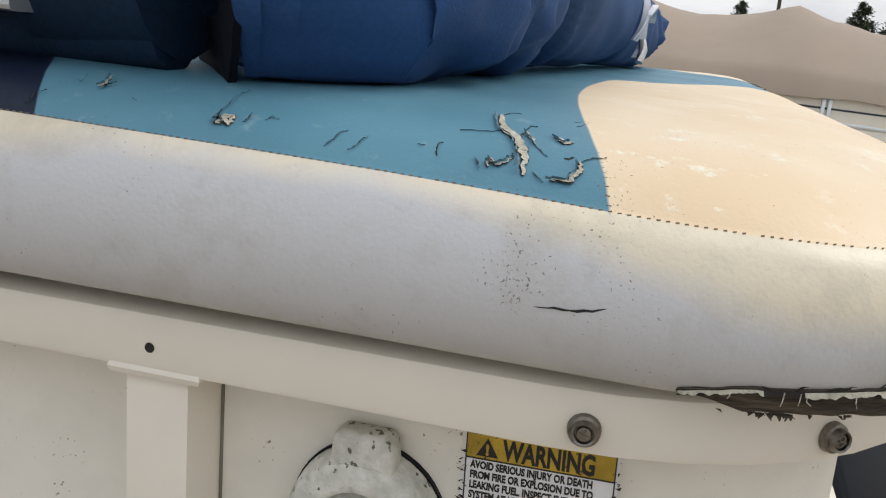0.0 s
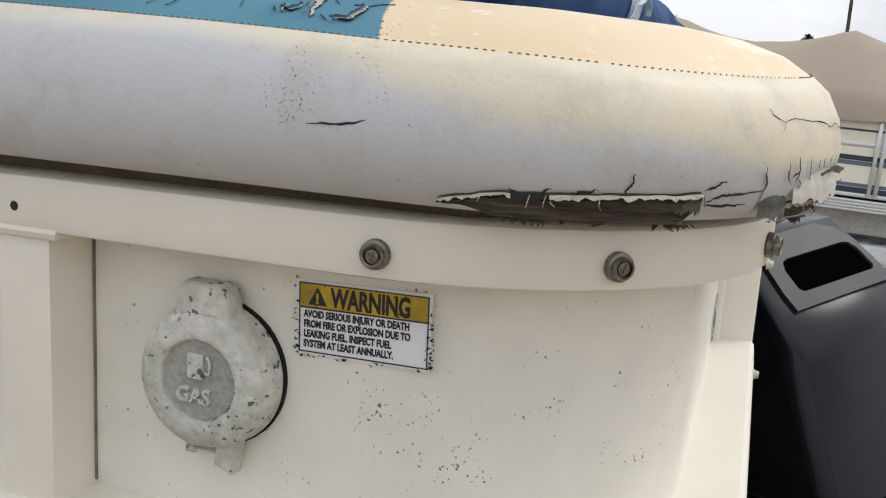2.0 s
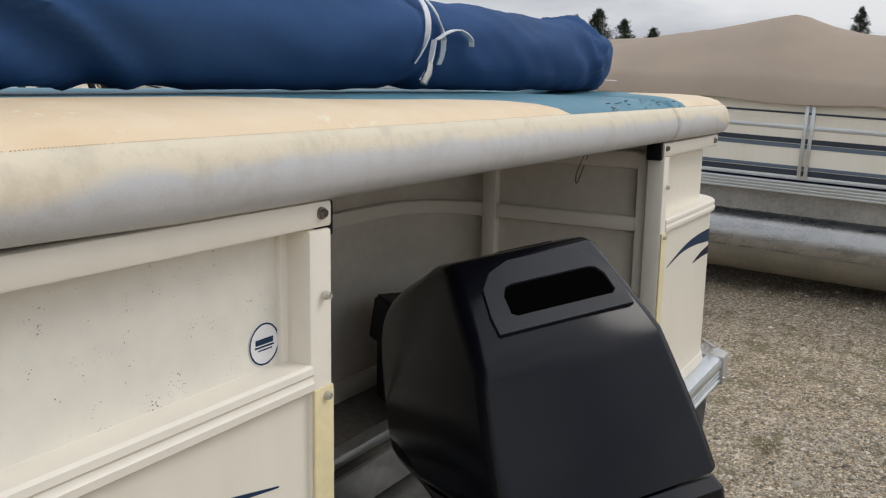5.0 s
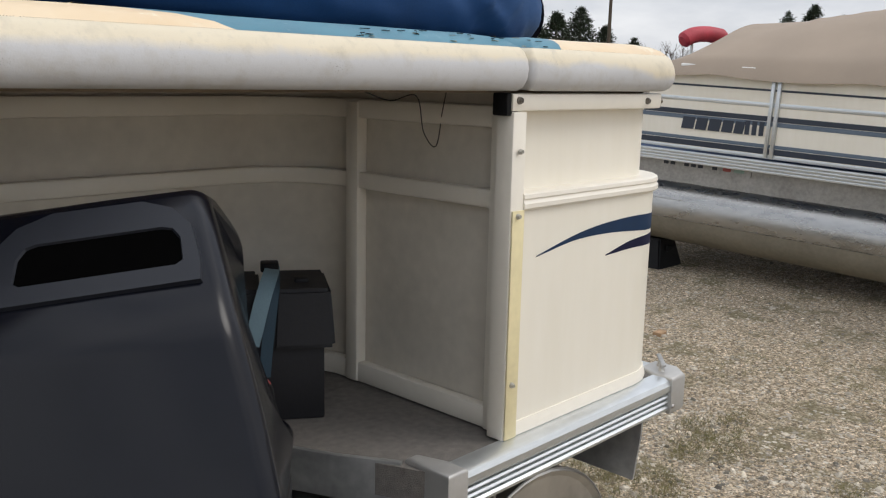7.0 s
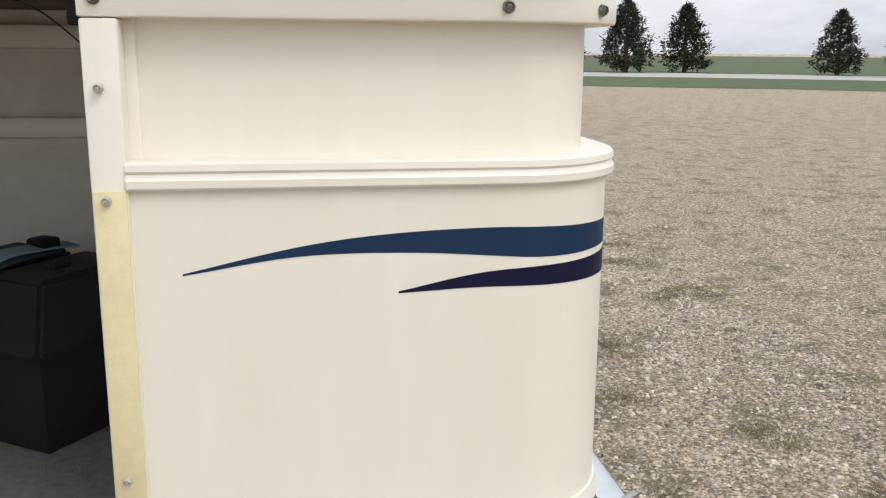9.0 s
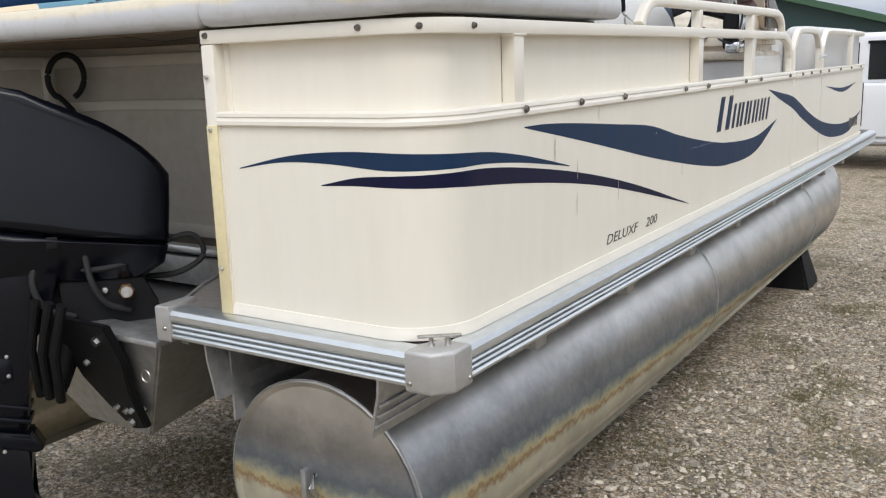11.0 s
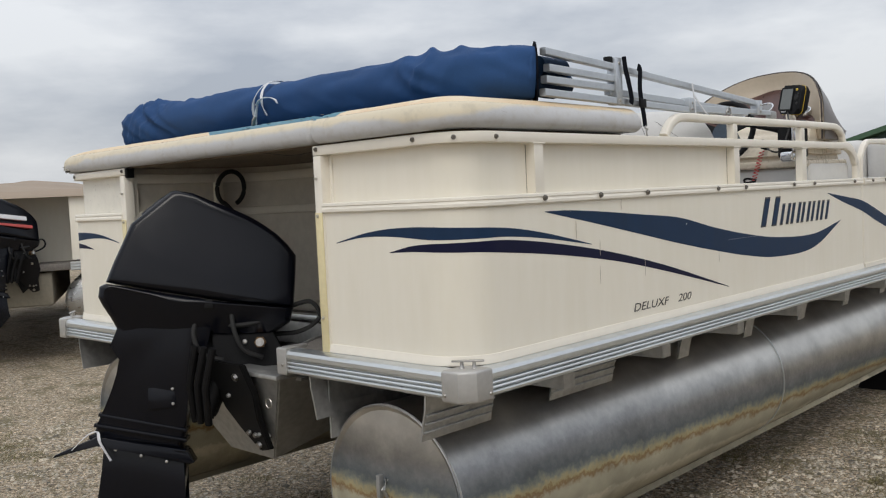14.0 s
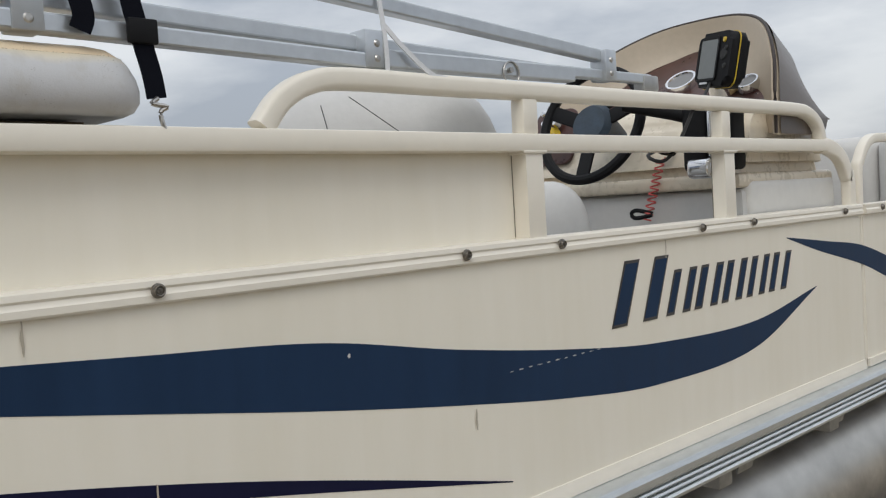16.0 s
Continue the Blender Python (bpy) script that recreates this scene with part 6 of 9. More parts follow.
for o_ in ([(0.03, 0.93), (0.27, 0.93), (0.275, 0.82), (0.235, 0.72), (0.225, 0.60), (0.165, 0.585), (0.10, 0.66), (0.05, 0.74)],):
    f_ = [transom_clamp.verts.new((x, -0.075 - (z - 0.885) * 0.40, z)) for x, z in o_]
    g_ = [transom_clamp.verts.new((x, -0.050 - (z - 0.885) * 0.40, z)) for x, z in o_]
    transom_clamp.faces.new(f_)
    transom_clamp.faces.new(g_[::-1])
    for i in range(len(f_)):
        j = (i + 1) % len(f_)
        transom_clamp.faces.new((f_[j], f_[i], g_[i], g_[j]))
bmesh.ops.recalc_face_normals(transom_clamp, faces=transom_clamp.faces[:])
bmesh.ops.bevel(transom_clamp, geom=transom_clamp.edges[:], offset=0.004, segments=2, affect="EDGES")
tcl = part("transom_clamp", transom_clamp, BLACK_MATT, motor, "black cast transom clamp")
for x_, z_, r_ in ((0.215, 0.88, 0.014), (0.15, 0.66, 0.010), (0.185, 0.655, 0.010), (0.21, 0.66, 0.008), (0.18, 0.615, 0.013), (0.12, 0.80, 0.009)):
    part("bolt", moved(lathe([(0, 0.012), (r_ * 0.85, 0.011), (r_, 0.0)], 6), facing((x_, -0.075 - (z_ - 0.885) * 0.40, z_), (0, -0.93, -0.37))), STEEL if r_ > 0.009 else ALU_DULL, tcl)
for x0_, x1_ in ((0.02, 0.10), (0.07, 0.155), (-0.02, 0.04)):
    part("tilt_rod", tube([(x0_, -0.10, 0.70), ((x0_ + x1_) / 2, -0.13, 0.84), (x1_, -0.12, 0.98)], 0.013, 10), BLACK_MATT, tcl)
part("swivel_bracket", slab([(-0.06, 1.00), (0.09, 0.99), (0.06, 0.88), (-0.02, 0.70), (-0.09, 0.69), (-0.08, 0.85)], 0.055, 0.012, 3), BLACK_MATT, motor)
tl = part("tilt_cylinder", tube([MOT @ Vector(p) for p in ((-0.045, 0.70, 0.065), (0.03, 0.93, 0.065))], 0.022, 14), BLACK_MATT, motor)
part("cylinder_sticker", moved(box((-0.012, -0.018, 0.0), (0.012, 0.018, 0.002)), MOT @ axes((0.005, 0.86, 0.088), (0.93, -0.31, 0), (0.31, 0.93, 0), (0, 0, 1))), LABEL_WHITE, tl, "small white sticker")
part("cylinder_rod", tube([MOT @ Vector(p) for p in ((0.03, 0.93, 0.065), (0.045, 0.985, 0.065))], 0.010, 10), STEEL, tl)
part("tilt_tube", tube([MOT @ Vector(p) for p in ((0.155, 0.955, -0.11), (0.155, 0.955, 0.155))], 0.015, 14), STEEL, motor, "brass-coloured steering tube")
part("tube_nut", tube([MOT @ Vector(p) for p in ((0.155, 0.955, 0.10), (0.155, 0.955, 0.13))], 0.021, 6), mat("tarnished_brass", (0.22, 0.13, 0.06), 0.45, 0.8, dark=0.5), motor)
for pts in (((0.06, 1.06, 0.12), (0.07, 0.99, 0.13), (0.10, 0.93, 0.12), (0.16, 0.90, 0.10)), ((-0.06, 1.06, 0.10), (-0.075, 1.0, 0.115), (-0.05, 0.93, 0.11), (0.02, 0.90, 0.10)), ((0.24, 1.07, 0.05), (0.34, 1.09, 0.06), (0.37, 1.03, 0.05), (0.30, 0.985, 0.03), (0.2, 0.98, 0.0)), ((0.02, 1.03, 0.09), (0.08, 1.02, 0.11), (0.17, 1.03, 0.10), (0.24, 1.05, 0.06))):
    part("hose", tube(smooth_path([MOT @ Vector(p) for p in pts], 7), 0.0085, 10), RUBBER, motor)
# cable tie on the plate
part("white_cable_tie", sweep(smooth_path([MOT @ Vector(p) for p in ((-0.50, 0.63, 0.10), (-0.45, 0.675, 0.105), (-0.415, 0.685, 0.10), (-0.405, 0.65, 0.11), (-0.37, 0.585, 0.115))], 5), rect(-0.005, 0.005, -0.001, 0.001)), LABEL_WHITE, motor, "white plastic tie")

# steering hose from the well wall down to the motor
hose = thing("steering_hose", "loop of black rubber hose on the motor-well wall", "hose", at=(-0.66, 0.52, 1.5))
loop = [(-0.598 + 0.01 * math.sin(a), 0.485 + 0.070 * math.cos(a), 1.545 + 0.075 * math.sin(a)) for a in [math.pi * (-0.35 + 1.75 * i / 24) for i in range(25)]]
part("hose_loop", tube(smooth_path(loop + [(-0.62, 0.53, 1.40), (-0.56, 0.545, 1.22), (-0.45, 0.50, 1.05), (-0.36, 0.44, 1.01)], 3), 0.010, 10), RUBBER, hose)

# ---- battery boxes in the starboard of the well ----
batt = thing("battery_box", "black plastic battery box with a blue webbing strap", "battery box", at=(0.385, 0.42, Z_DECK))
CASE_BLACK = mat("battery_case_black", (0.020, 0.020, 0.023), 0.6, dark=0.7, scale=12, bump=0.05, bump_scale=120, spec=0.35)
BT = pose(0.384, 0.488, Z_DECK, 0, 0, -34) @ Matrix.Diagonal((0.92, 1.13, 1.09, 1))
base = prism([(-0.092, -0.085), (0.165, -0.085), (0.165, 0.085), (-0.092, 0.085)], 0.0, 0.15, 0.006, 2)
part("box", moved(base, BT), CASE_BLACK, batt)
for x0_, x1_ in ((-0.112, 0.040), (0.056, 0.188)):
    lid_ = prism([(x0_, -0.105), (x1_, -0.105), (x1_, 0.10), (x0_, 0.10)], 0.14, 0.245, 0.0, 1)
    for v in lid_.verts:
        if v.co.z > 0.2:
            v.co.x += (0.5 * (x0_ + x1_) - v.co.x) * 0.12
            v.co.y *= 0.80
    bmesh.ops.bevel(lid_, geom=lid_.edges[:], offset=0.007, segments=2, affect="EDGES")
    part("lid", moved(lid_, BT), CASE_BLACK, batt)
    part("lid_rib", moved(box((x0_ + 0.05, -0.03, 0.243), (x1_ - 0.05, 0.0, 0.252), 0.004), BT), CASE_BLACK, batt)
STRAP = mat("blue_webbing", (0.045, 0.085, 0.12), 0.8, dark=0.7, grain=300, bump=0.1, bump_scale=500)
for pts, w_, m_, lb_ in (([(0.062, 0.06, 0.258), (0.060, 0.0, 0.264), (0.052, -0.060, 0.262), (0.036, -0.104, 0.232), (0.022, -0.120, 0.190), (0.012, -0.124, 0.158)], 0.015, mat("pale_webbing", (0.24, 0.36, 0.42), 0.8, dark=0.8, grain=300, bump=0.1, bump_scale=500), "pale blue webbing strap"), ([(0.066, 0.03, 0.256), (0.064, -0.03, 0.256), (0.060, -0.085, 0.246), (0.052, -0.108, 0.205), (0.044, -0.112, 0.150), (0.038, -0.112, 0.095)], 0.011, STRAP, "faded blue webbing strap")):
    sp = [BT @ Vector(p) for p in smooth_path(pts, 6)]
    part("strap", sweep(sp, rect(-w_, w_, -0.0015, 0.0015), up=(-0.26, -0.52, 0.81)), m_, batt, lb_)
part("buckle", moved(box((0.035, -0.002, 0.258), (0.075, 0.030, 0.276), 0.004), BT), BLACK_MATT, batt)
RED = mat("red_cable", (0.62, 0.10, 0.09), 0.5, bump=0)
for k, c_ in enumerate((RED, RED, RUBBER)):
    part("cable", tube([BT @ Vector(p) for p in smooth_path([(-0.040 + 0.004 * k, -0.108, 0.165), (-0.029 + 0.005 * k, -0.113, 0.126), (0.0 + 0.004 * k, -0.116, 0.100 - 0.004 * k), (0.037, -0.116, 0.093 - 0.004 * k), (0.050, -0.114, 0.076), (0.042 + 0.006 * k, -0.110, 0.050)], 6)], 0.0024 if k < 2 else 0.004, 8), c_, batt)
part("cable", tube([BT @ Vector(p) for p in smooth_path([(-0.100, -0.09, 0.16), (-0.116, -0.10, 0.12), (-0.108, -0.105, 0.06), (-0.08, -0.10, 0.02)], 6)], 0.005, 8), RUBBER, batt)
# thin wire hanging under the lid
wire = thing("loose_wire", "thin dark wire hanging from the lid", "wire", at=(0.5, 0.2, 1.6))
part("wire_strand", tube(smooth_path([(0.30, 0.03, 1.640), (0.40, 0.08, 1.625), (0.52, 0.14, 1.63), (0.60, 0.2, 1.56), (0.655, 0.22, 1.53), (0.64, 0.19, 1.60), (0.64, 0.18, 1.64)], 7), 0.0010, 6), RUBBER, wire)

# ---- folded bimini top on the sun pads ----
bimini = thing("bimini_top", "folded bimini top rolled in a navy canvas boot", "bimini", at=(0, 0.34, 1.755))
boot_path = smooth_path([(-1.110, 0.402, 1.822), (-1.085, 0.368, 1.829), (-1.0, 0.347, 1.842), (-0.6, 0.335, 1.847), (0.0, 0.333, 1.842), (0.5, 0.335, 1.837), (0.85, 0.345, 1.837), (1.0, 0.380, 1.832), (1.075, 0.42, 1.826), (1.13, 0.47, 1.820)], 40)


def boot_mesh():
    b = bmesh.new()
    n, rows = 48, []
    total = len(boot_path)
    for i, p in enumerate(boot_path):
        d = (boot_path[min(i + 1, total - 1)] - boot_path[max(i - 1, 0)]).normalized()
        r = d.cross(Vector((0, 0, 1))).normalized()
        u = r.cross(d).normalized()
        row = []
        tie = math.exp(-((p.x - 0.0) / 0.03) ** 2) * 0.10
        step = lambda x, a, c: min(1.0, max(0.0, (x - a) / (c - a)))
        fold = 0.75 * math.exp(-((p.x - 0.80) / 0.10) ** 2) + 0.9 * math.exp(-((p.x + 0.84) / 0.20) ** 2) + 0.5 * math.exp(-((abs(p.x) - 1.06) / 0.08) ** 2) + 0.10
        sleeve = 0.004 * step(p.x, 0.80, 0.835) + 0.012 * step(-p.x, 0.815, 0.845)
        for k in range(n):
            a = 2 * math.pi * k / n
            ra, rz = 0.090, 0.086
            w = noise.noise((p.x * 5 + math.cos(a) * 1.4, math.sin(a) * 1.6, 2.0)) * 0.008 + sleeve
            sh = abs(noise.noise((p.x * 9 + math.sin(a) * 1.5, math.cos(a) * 1.3 + p.x * 2, 5.0)))
            sh2 = abs(noise.noise((p.x * 20 - math.sin(a) * 1.6, math.cos(a) * 1.6, 11.0)))
            w += (0.32 - sh) * 0.040 * fold + (0.3 - sh2) * 0.008 * fold + (0.35 - abs(noise.noise((p.x * 4 + math.sin(a), math.cos(a) * 1.8, 9.0)))) * 0.006
            up_ = max(0.0, math.sin(a))
            for xc, amp, wd in ((0.832, 0.016, 0.016), (0.93, 0.008, 0.02), (-0.90, 0.016, 0.020), (-0.96, 0.014, 0.016), (-1.01, 0.015, 0.014), (-1.055, 0.013, 0.010), (-1.09, 0.010, 0.008)):
                xx = p.x - 0.03 * math.sin(a * 2) - xc
                w += amp * math.exp(-(xx / wd) ** 2) * (0.45 + 0.55 * up_) * (1 + 0.5 * math.sin(a * 3 + xc * 9))
            k_ = 1 - tie
            z_ = u * (math.sin(a) * (rz + w) * k_)
            q = p + r * (math.cos(a) * (ra + w) * k_) + z_
            q.z = max(q.z, 1.7490 + 0.004 * abs(noise.noise((q.x * 6, q.y * 6, 0))))
            row.append(b.verts.new(q))
        rows.append(row)
    for A, B in zip(rows, rows[1:]):
        for k in range(n):
            b.faces.new((A[k], A[(k + 1) % n], B[(k + 1) % n], B[k]))
    for row, sgn in ((rows[0], 1), (rows[-1], -1)):
        c = sum((v.co for v in row), Vector()) / n
        prev = row
        for s, dep in ((0.96, 0.0), (0.9, 0.02), (0.7, 0.04)):
            ring = [b.verts.new(c + (v.co - c) * s + Vector((0, -dep, 0))) for v in row]
            for k in range(n):
                b.faces.new((prev[k], prev[(k + 1) % n], ring[(k + 1) % n], ring[k]))
            prev = ring
        b.faces.new(prev)
    return b


boot = part("boot", boot_mesh(), BLUE_CANVAS, bimini, "navy canvas boot with creases", angle=75)
HEM = mat("black_hem", (0.006, 0.007, 0.012), 0.9, spec=0.1, bump=0.05, bump_scale=500)
INNER = mat("faded_navy_canvas", (0.012, 0.034, 0.075), 0.8, spec=0.2, dark=0.5, scale=14, grain=200, bump=0.08, bump_scale=400)
for i0, sgn in ((0, -1), (-1, 1)):
    c, nx = boot_path[i0], boot_path[1 if i0 == 0 else -2]
    d = (c - nx).normalized()
    m = axes(c, d.cross(Vector((0, 0, 1))), Vector((0, 0, 1)), d)
    ring_pts = [m @ Vector((0.095 * math.cos(a), max(-0.062, 0.090 * math.sin(a)), 0.004)) for a in [2 * math.pi * i / 32 for i in range(32)]]
    part("hem", sweep(ring_pts, rect(-0.018, 0.018, -0.002, 0.002), up=tuple(d), closed=True), HEM, boot, "black bound hem")
    # inner canvas sticking out of the boot, in two rolls
    rolls = ((0.012, 0.03, 0.13, 0.034), (-0.018, -0.01, 0.19, 0.036), (0.0, -0.035, 0.10, 0.026)) if sgn > 0 else ((0.038, -0.022, 0.072, 0.047), (0.030, 0.040, 0.20, 0.036), (0.044, -0.052, 0.36, 0.023))
    for dx, dz, ln, rr in rolls:
        pts = [c + Vector((dx * sgn, 0.0, dz)), c + Vector((dx * sgn, ln * 0.6, dz - 0.002)), c + Vector((dx * sgn, ln, dz - 0.003))]
        part("inner_roll", tube(smooth_path(pts, 4), rr, 18), INNER, bimini, "rolled dark navy canvas")
# white cord round the roll and its knot
CORD = mat("white_cord", (0.75, 0.76, 0.78), 0.7, dark=0.85, grain=200, bump=0.1, bump_scale=500)
for x_, tw in ((-0.03, 0.05), (0.025, -0.03)):
    pts = [(x_ + tw * math.sin(a) * 0.6, 0.333 + 0.098 * math.cos(a), 1.848 + 0.090 * math.sin(a)) for a in [math.pi * (1.12 - 1.3 * i / 24) for i in range(25)]]
    part("cord", sweep([(x, 0.666 - y, z) for x, y, z in pts], rect(-0.005, 0.005, -0.0012, 0.0012)), CORD, bimini, "white flat cord")
part("cord", sweep(smooth_path([(-0.005, 0.232, 1.842), (0.03, 0.225, 1.858), (0.075, 0.228, 1.862), (0.115, 0.23, 1.85), (0.125, 0.232, 1.835)], 6), rect(-0.005, 0.005, -0.0012, 0.0012)), CORD, bimini, "loose end of white cord")
part("cord", sweep(smooth_path([(-0.005, 0.236, 1.842), (-0.02, 0.236, 1.80), (-0.035, 0.245, 1.772)], 6), rect(-0.005, 0.005, -0.0012, 0.0012)), CORD, bimini)
part("snap_hook", tube([(-0.04, 0.236, 1.765), (-0.03, 0.232, 1.785), (-0.022, 0.236, 1.80)], 0.007, 8), STEEL, bimini, "chrome snap hook")

# tubular frame, legs folded forward on both sides
TUBE = mat("anodised_tube", (0.60, 0.63, 0.66), 0.36, 0.75, dark=0.85, scale=8, grain=60, bump=0.01)
SQ = rect(-0.0115, 0.0115, -0.0115, 0.0115, 0.003, 2)


def bar(a, c, name="tube", sec=SQ, parent=None, material=None, side=1):
    return part(name, flip(sweep([a, c], sec), side), material or TUBE, parent or bimini, smooth=False)


for side in (1, -1):
    X0 = 1.192
    bar((X0, 0.44, 1.888), (X0, 0.80, 1.868), side=side)
    bar((X0, 0.80, 1.868), (X0, 1.93, 1.792), side=side)
    ya, yb, yc = (0.45, 0.44, 0.42) if side > 0 else (0.56, 0.462, 0.60)
    bar((X0 + 0.004, ya, 1.838), (X0 + 0.004, 0.84, 1.826), side=side)
    bar((X0, yb, 1.803 if side > 0 else 1.783), (X0, 0.84, 1.796 if side > 0 else 1.788), side=side)
    bar((X0 + 0.008, yc, 1.762 if side > 0 else 1.756), (X0 + 0.008, 1.33, 1.742), side=side)
    bar((X0 - 0.01, 0.80, 1.786), (X0 - 0.01, 1.78, 1.757), side=side)
    bar((X0 + 0.004, 1.30, 1.748), (X0 + 0.004, 1.80, 1.752), sec=rect(-0.014, 0.014, -0.014, 0.014, 0.003, 2), side=side)
    bar((X0 + 0.004, 1.75, 1.757), (X0 + 0.004, 2.06, 1.757), sec=rect(-0.009, 0.009, -0.010, 0.010, 0.003, 2), side=side)
    for y_, z0_, z1_, w_ in ((0.828, 1.741, 1.898, 0.018), (1.322, 1.732, 1.788, 0.022), (1.91, 1.745, 1.805, 0.018)):
        jb = part("jaw_plate", flip(box((X0 - 0.016, y_ - w_, z0_), (X0 + 0.022, y_ + w_, z1_), 0.003), side), TUBE, bimini)
        for z_ in ((z0_ + 0.014, z1_ - 0.02) if z1_ - z0_ > 0.05 else (z0_ + 0.02,)):
            part("rivet", flip(moved(lathe([(0, 0.003), (0.004, 0.0025), (0.006, 0.0)], 10), facing((X0 + 0.022, y_, z_), (1, 0, 0))), side), STEEL, jb)
    part("end_cap", flip(box((X0 - 0.016, 0.79, 1.872), (X0 + 0.010, 0.81, 1.90), 0.003), side), BLACK_MATT, bimini)
    # pull pin with its ring
    rp = [(X0 + 0.02, 1.62 + 0.020 * math.cos(a), 1.742 + 0.020 * math.sin(a)) for a in [2 * math.pi * i / 20 for i in range(20)]]
    part("pin_ring", flip(sweep(rp, circle(0.0016, 6), up=(1, 0, 0), closed=True), side), STEEL, bimini)
    part("pull_pin", flip(tube([(X0 - 0.02, 1.615, 1.747), (X0 + 0.026, 1.615, 1.747)], 0.005, 8), side), STEEL, bimini)
    part("deck_mount", flip(box((X0 - 0.012, 2.03, 1.732), (X0 + 0.016, 2.085, 1.765), 0.005), side), ALU_DULL, bimini)
    # white tie at the second jaw
    part("tie", flip(sweep(smooth_path([(X0 + 0.016, 1.335, 1.842), (X0 + 0.022, 1.338, 1.78), (X0 + 0.024, 1.338, 1.73), (X0 + 0.018, 1.340, 1.70)], 5), rect(-0.004, 0.004, -0.001, 0.001), up=(1, 0, 0)), side), CORD, bimini)
    part("tie", flip(sweep(smooth_path([(X0 + 0.020, 1.335, 1.800), (X0 + 0.026, 1.37, 1.765), (X0 + 0.03, 1.42, 1.728), (X0 + 0.03, 1.455, 1.722)], 5), rect(-0.004, 0.004, -0.001, 0.001), up=(1, 0, 0)), side), CORD, bimini)
    # black webbing straps with a snap hook
    WEB = HEM
    for pts in (((0.845, 1.90), (0.853, 1.86), (0.872, 1.81), (0.885, 1.765), (0.88, 1.745)), ((0.93, 1.872), (0.945, 1.86), (0.94, 1.80), (0.95, 1.75), (0.962, 1.70), (0.966, 1.672))):
        part("strap", flip(sweep(smooth_path([(X0 + 0.030, y, z) for y, z in pts], 5), rect(-0.0125, 0.0125, -0.001, 0.001), up=(1, 0, 0)), side), WEB, bimini, "black webbing strap")
    part("strap_slide", flip(box((X0 + 0.026, 0.935, 1.735), (X0 + 0.036, 0.972, 1.765), 0.003), side), BLACK_MATT, bimini)
    part("snap_hook", flip(tube(smooth_path([(X0 + 0.032, 0.966, 1.672), (X0 + 0.034, 0.958, 1.665), (X0 + 0.034, 0.976, 1.662), (X0 + 0.033, 0.968, 1.655), (X0 + 0.034, 0.972, 1.635), (X0 + 0.032, 0.982, 1.628)], 5), 0.003, 8), side), STEEL, bimini)

# ---- helm console, wheel, seats ----
HELM = mat("helm_gelcoat", (0.74, 0.66, 0.53), 0.28, dark=0.9, scale=5, bump=0.006, bump_scale=30)
TAN_TRIM = mat("tan_hood", (0.50, 0.42, 0.32), 0.45, dark=0.88, scale=6, bump=0.01)
BURL = mat("burgundy_dash", (0.085, 0.035, 0.028), 0.3, dark=0.5, scale=12, grain=60, bump=0.0)
SEAT_GREY = mat("seat_vinyl_grey", (0.60, 0.59, 0.57), 0.5, dark=0.92, scale=7, bump=0.03, bump_scale=120)
SCREEN = mat("lcd_screen", (0.16, 0.17, 0.165), 0.25, dark=0.9, bump=0.0)
CHROME = mat("chrome", (0.75, 0.75, 0.76), 0.12, 1.0, dark=0.85, bump=0.0)
GAUGE = mat("gauge_face", (0.20, 0.20, 0.20), 0.3, bump=0.0)
YELLOW_TAN = mat("tan_knob", (0.55, 0.40, 0.20), 0.4, bump=0.0)
YELLOW = mat("yellow_plastic", (0.65, 0.45, 0.03), 0.4, bump=0.0)

console = thing("helm_console", "cream moulded helm console with a tan hood", "helm console", at=(0.86, 2.75, Z_DECK))
body_o = [(0.46, 2.50), (1.165, 2.50), (1.165, 3.0), (1.0, 3.12), (0.62, 3.12), (0.46, 3.0)]
part("base", prism(body_o, Z_DECK, 1.525, 0.02, 3), SEAT_GREY, console, "grey panelled lower console")
part("ledge", prism([(0.45, 2.475), (1.172, 2.475), (1.172, 3.01), (1.0, 3.13), (0.61, 3.13), (0.45, 3.01)], 1.525, 1.562, 0.012, 3), HELM, console)
upper = bmesh.new()
r0 = [upper.verts.new(p) for p in ((0.47, 2.49, 1.562), (1.165, 2.49, 1.562), (1.165, 3.0, 1.562), (1.0, 3.11, 1.562), (0.62, 3.11, 1.562), (0.47, 3.0, 1.562))]
r1 = [upper.verts.new(p) for p in ((0.48, 2.545, 1.71), (1.16, 2.545, 1.70), (1.16, 2.95, 1.69), (1.0, 3.03, 1.70), (0.62, 3.03, 1.70), (0.48, 2.95, 1.69))]
r2 = [upper.verts.new(p) for p in ((0.50, 2.62, 1.765), (1.14, 2.62, 1.752), (1.14, 2.88, 1.74), (1.0, 2.93, 1.75), (0.62, 2.93, 1.75), (0.50, 2.88, 1.74))]
for A, B in ((r0, r1), (r1, r2)):
    for i in range(6):
        upper.faces.new((A[i], A[(i + 1) % 6], B[(i + 1) % 6], B[i]))
upper.faces.new(r2)
upper.faces.new(r0[::-1])
bmesh.ops.bevel(upper, geom=upper.edges[:], offset=0.03, segments=4, affect="EDGES", clamp_overlap=True)
part("pod", upper, HELM, console)
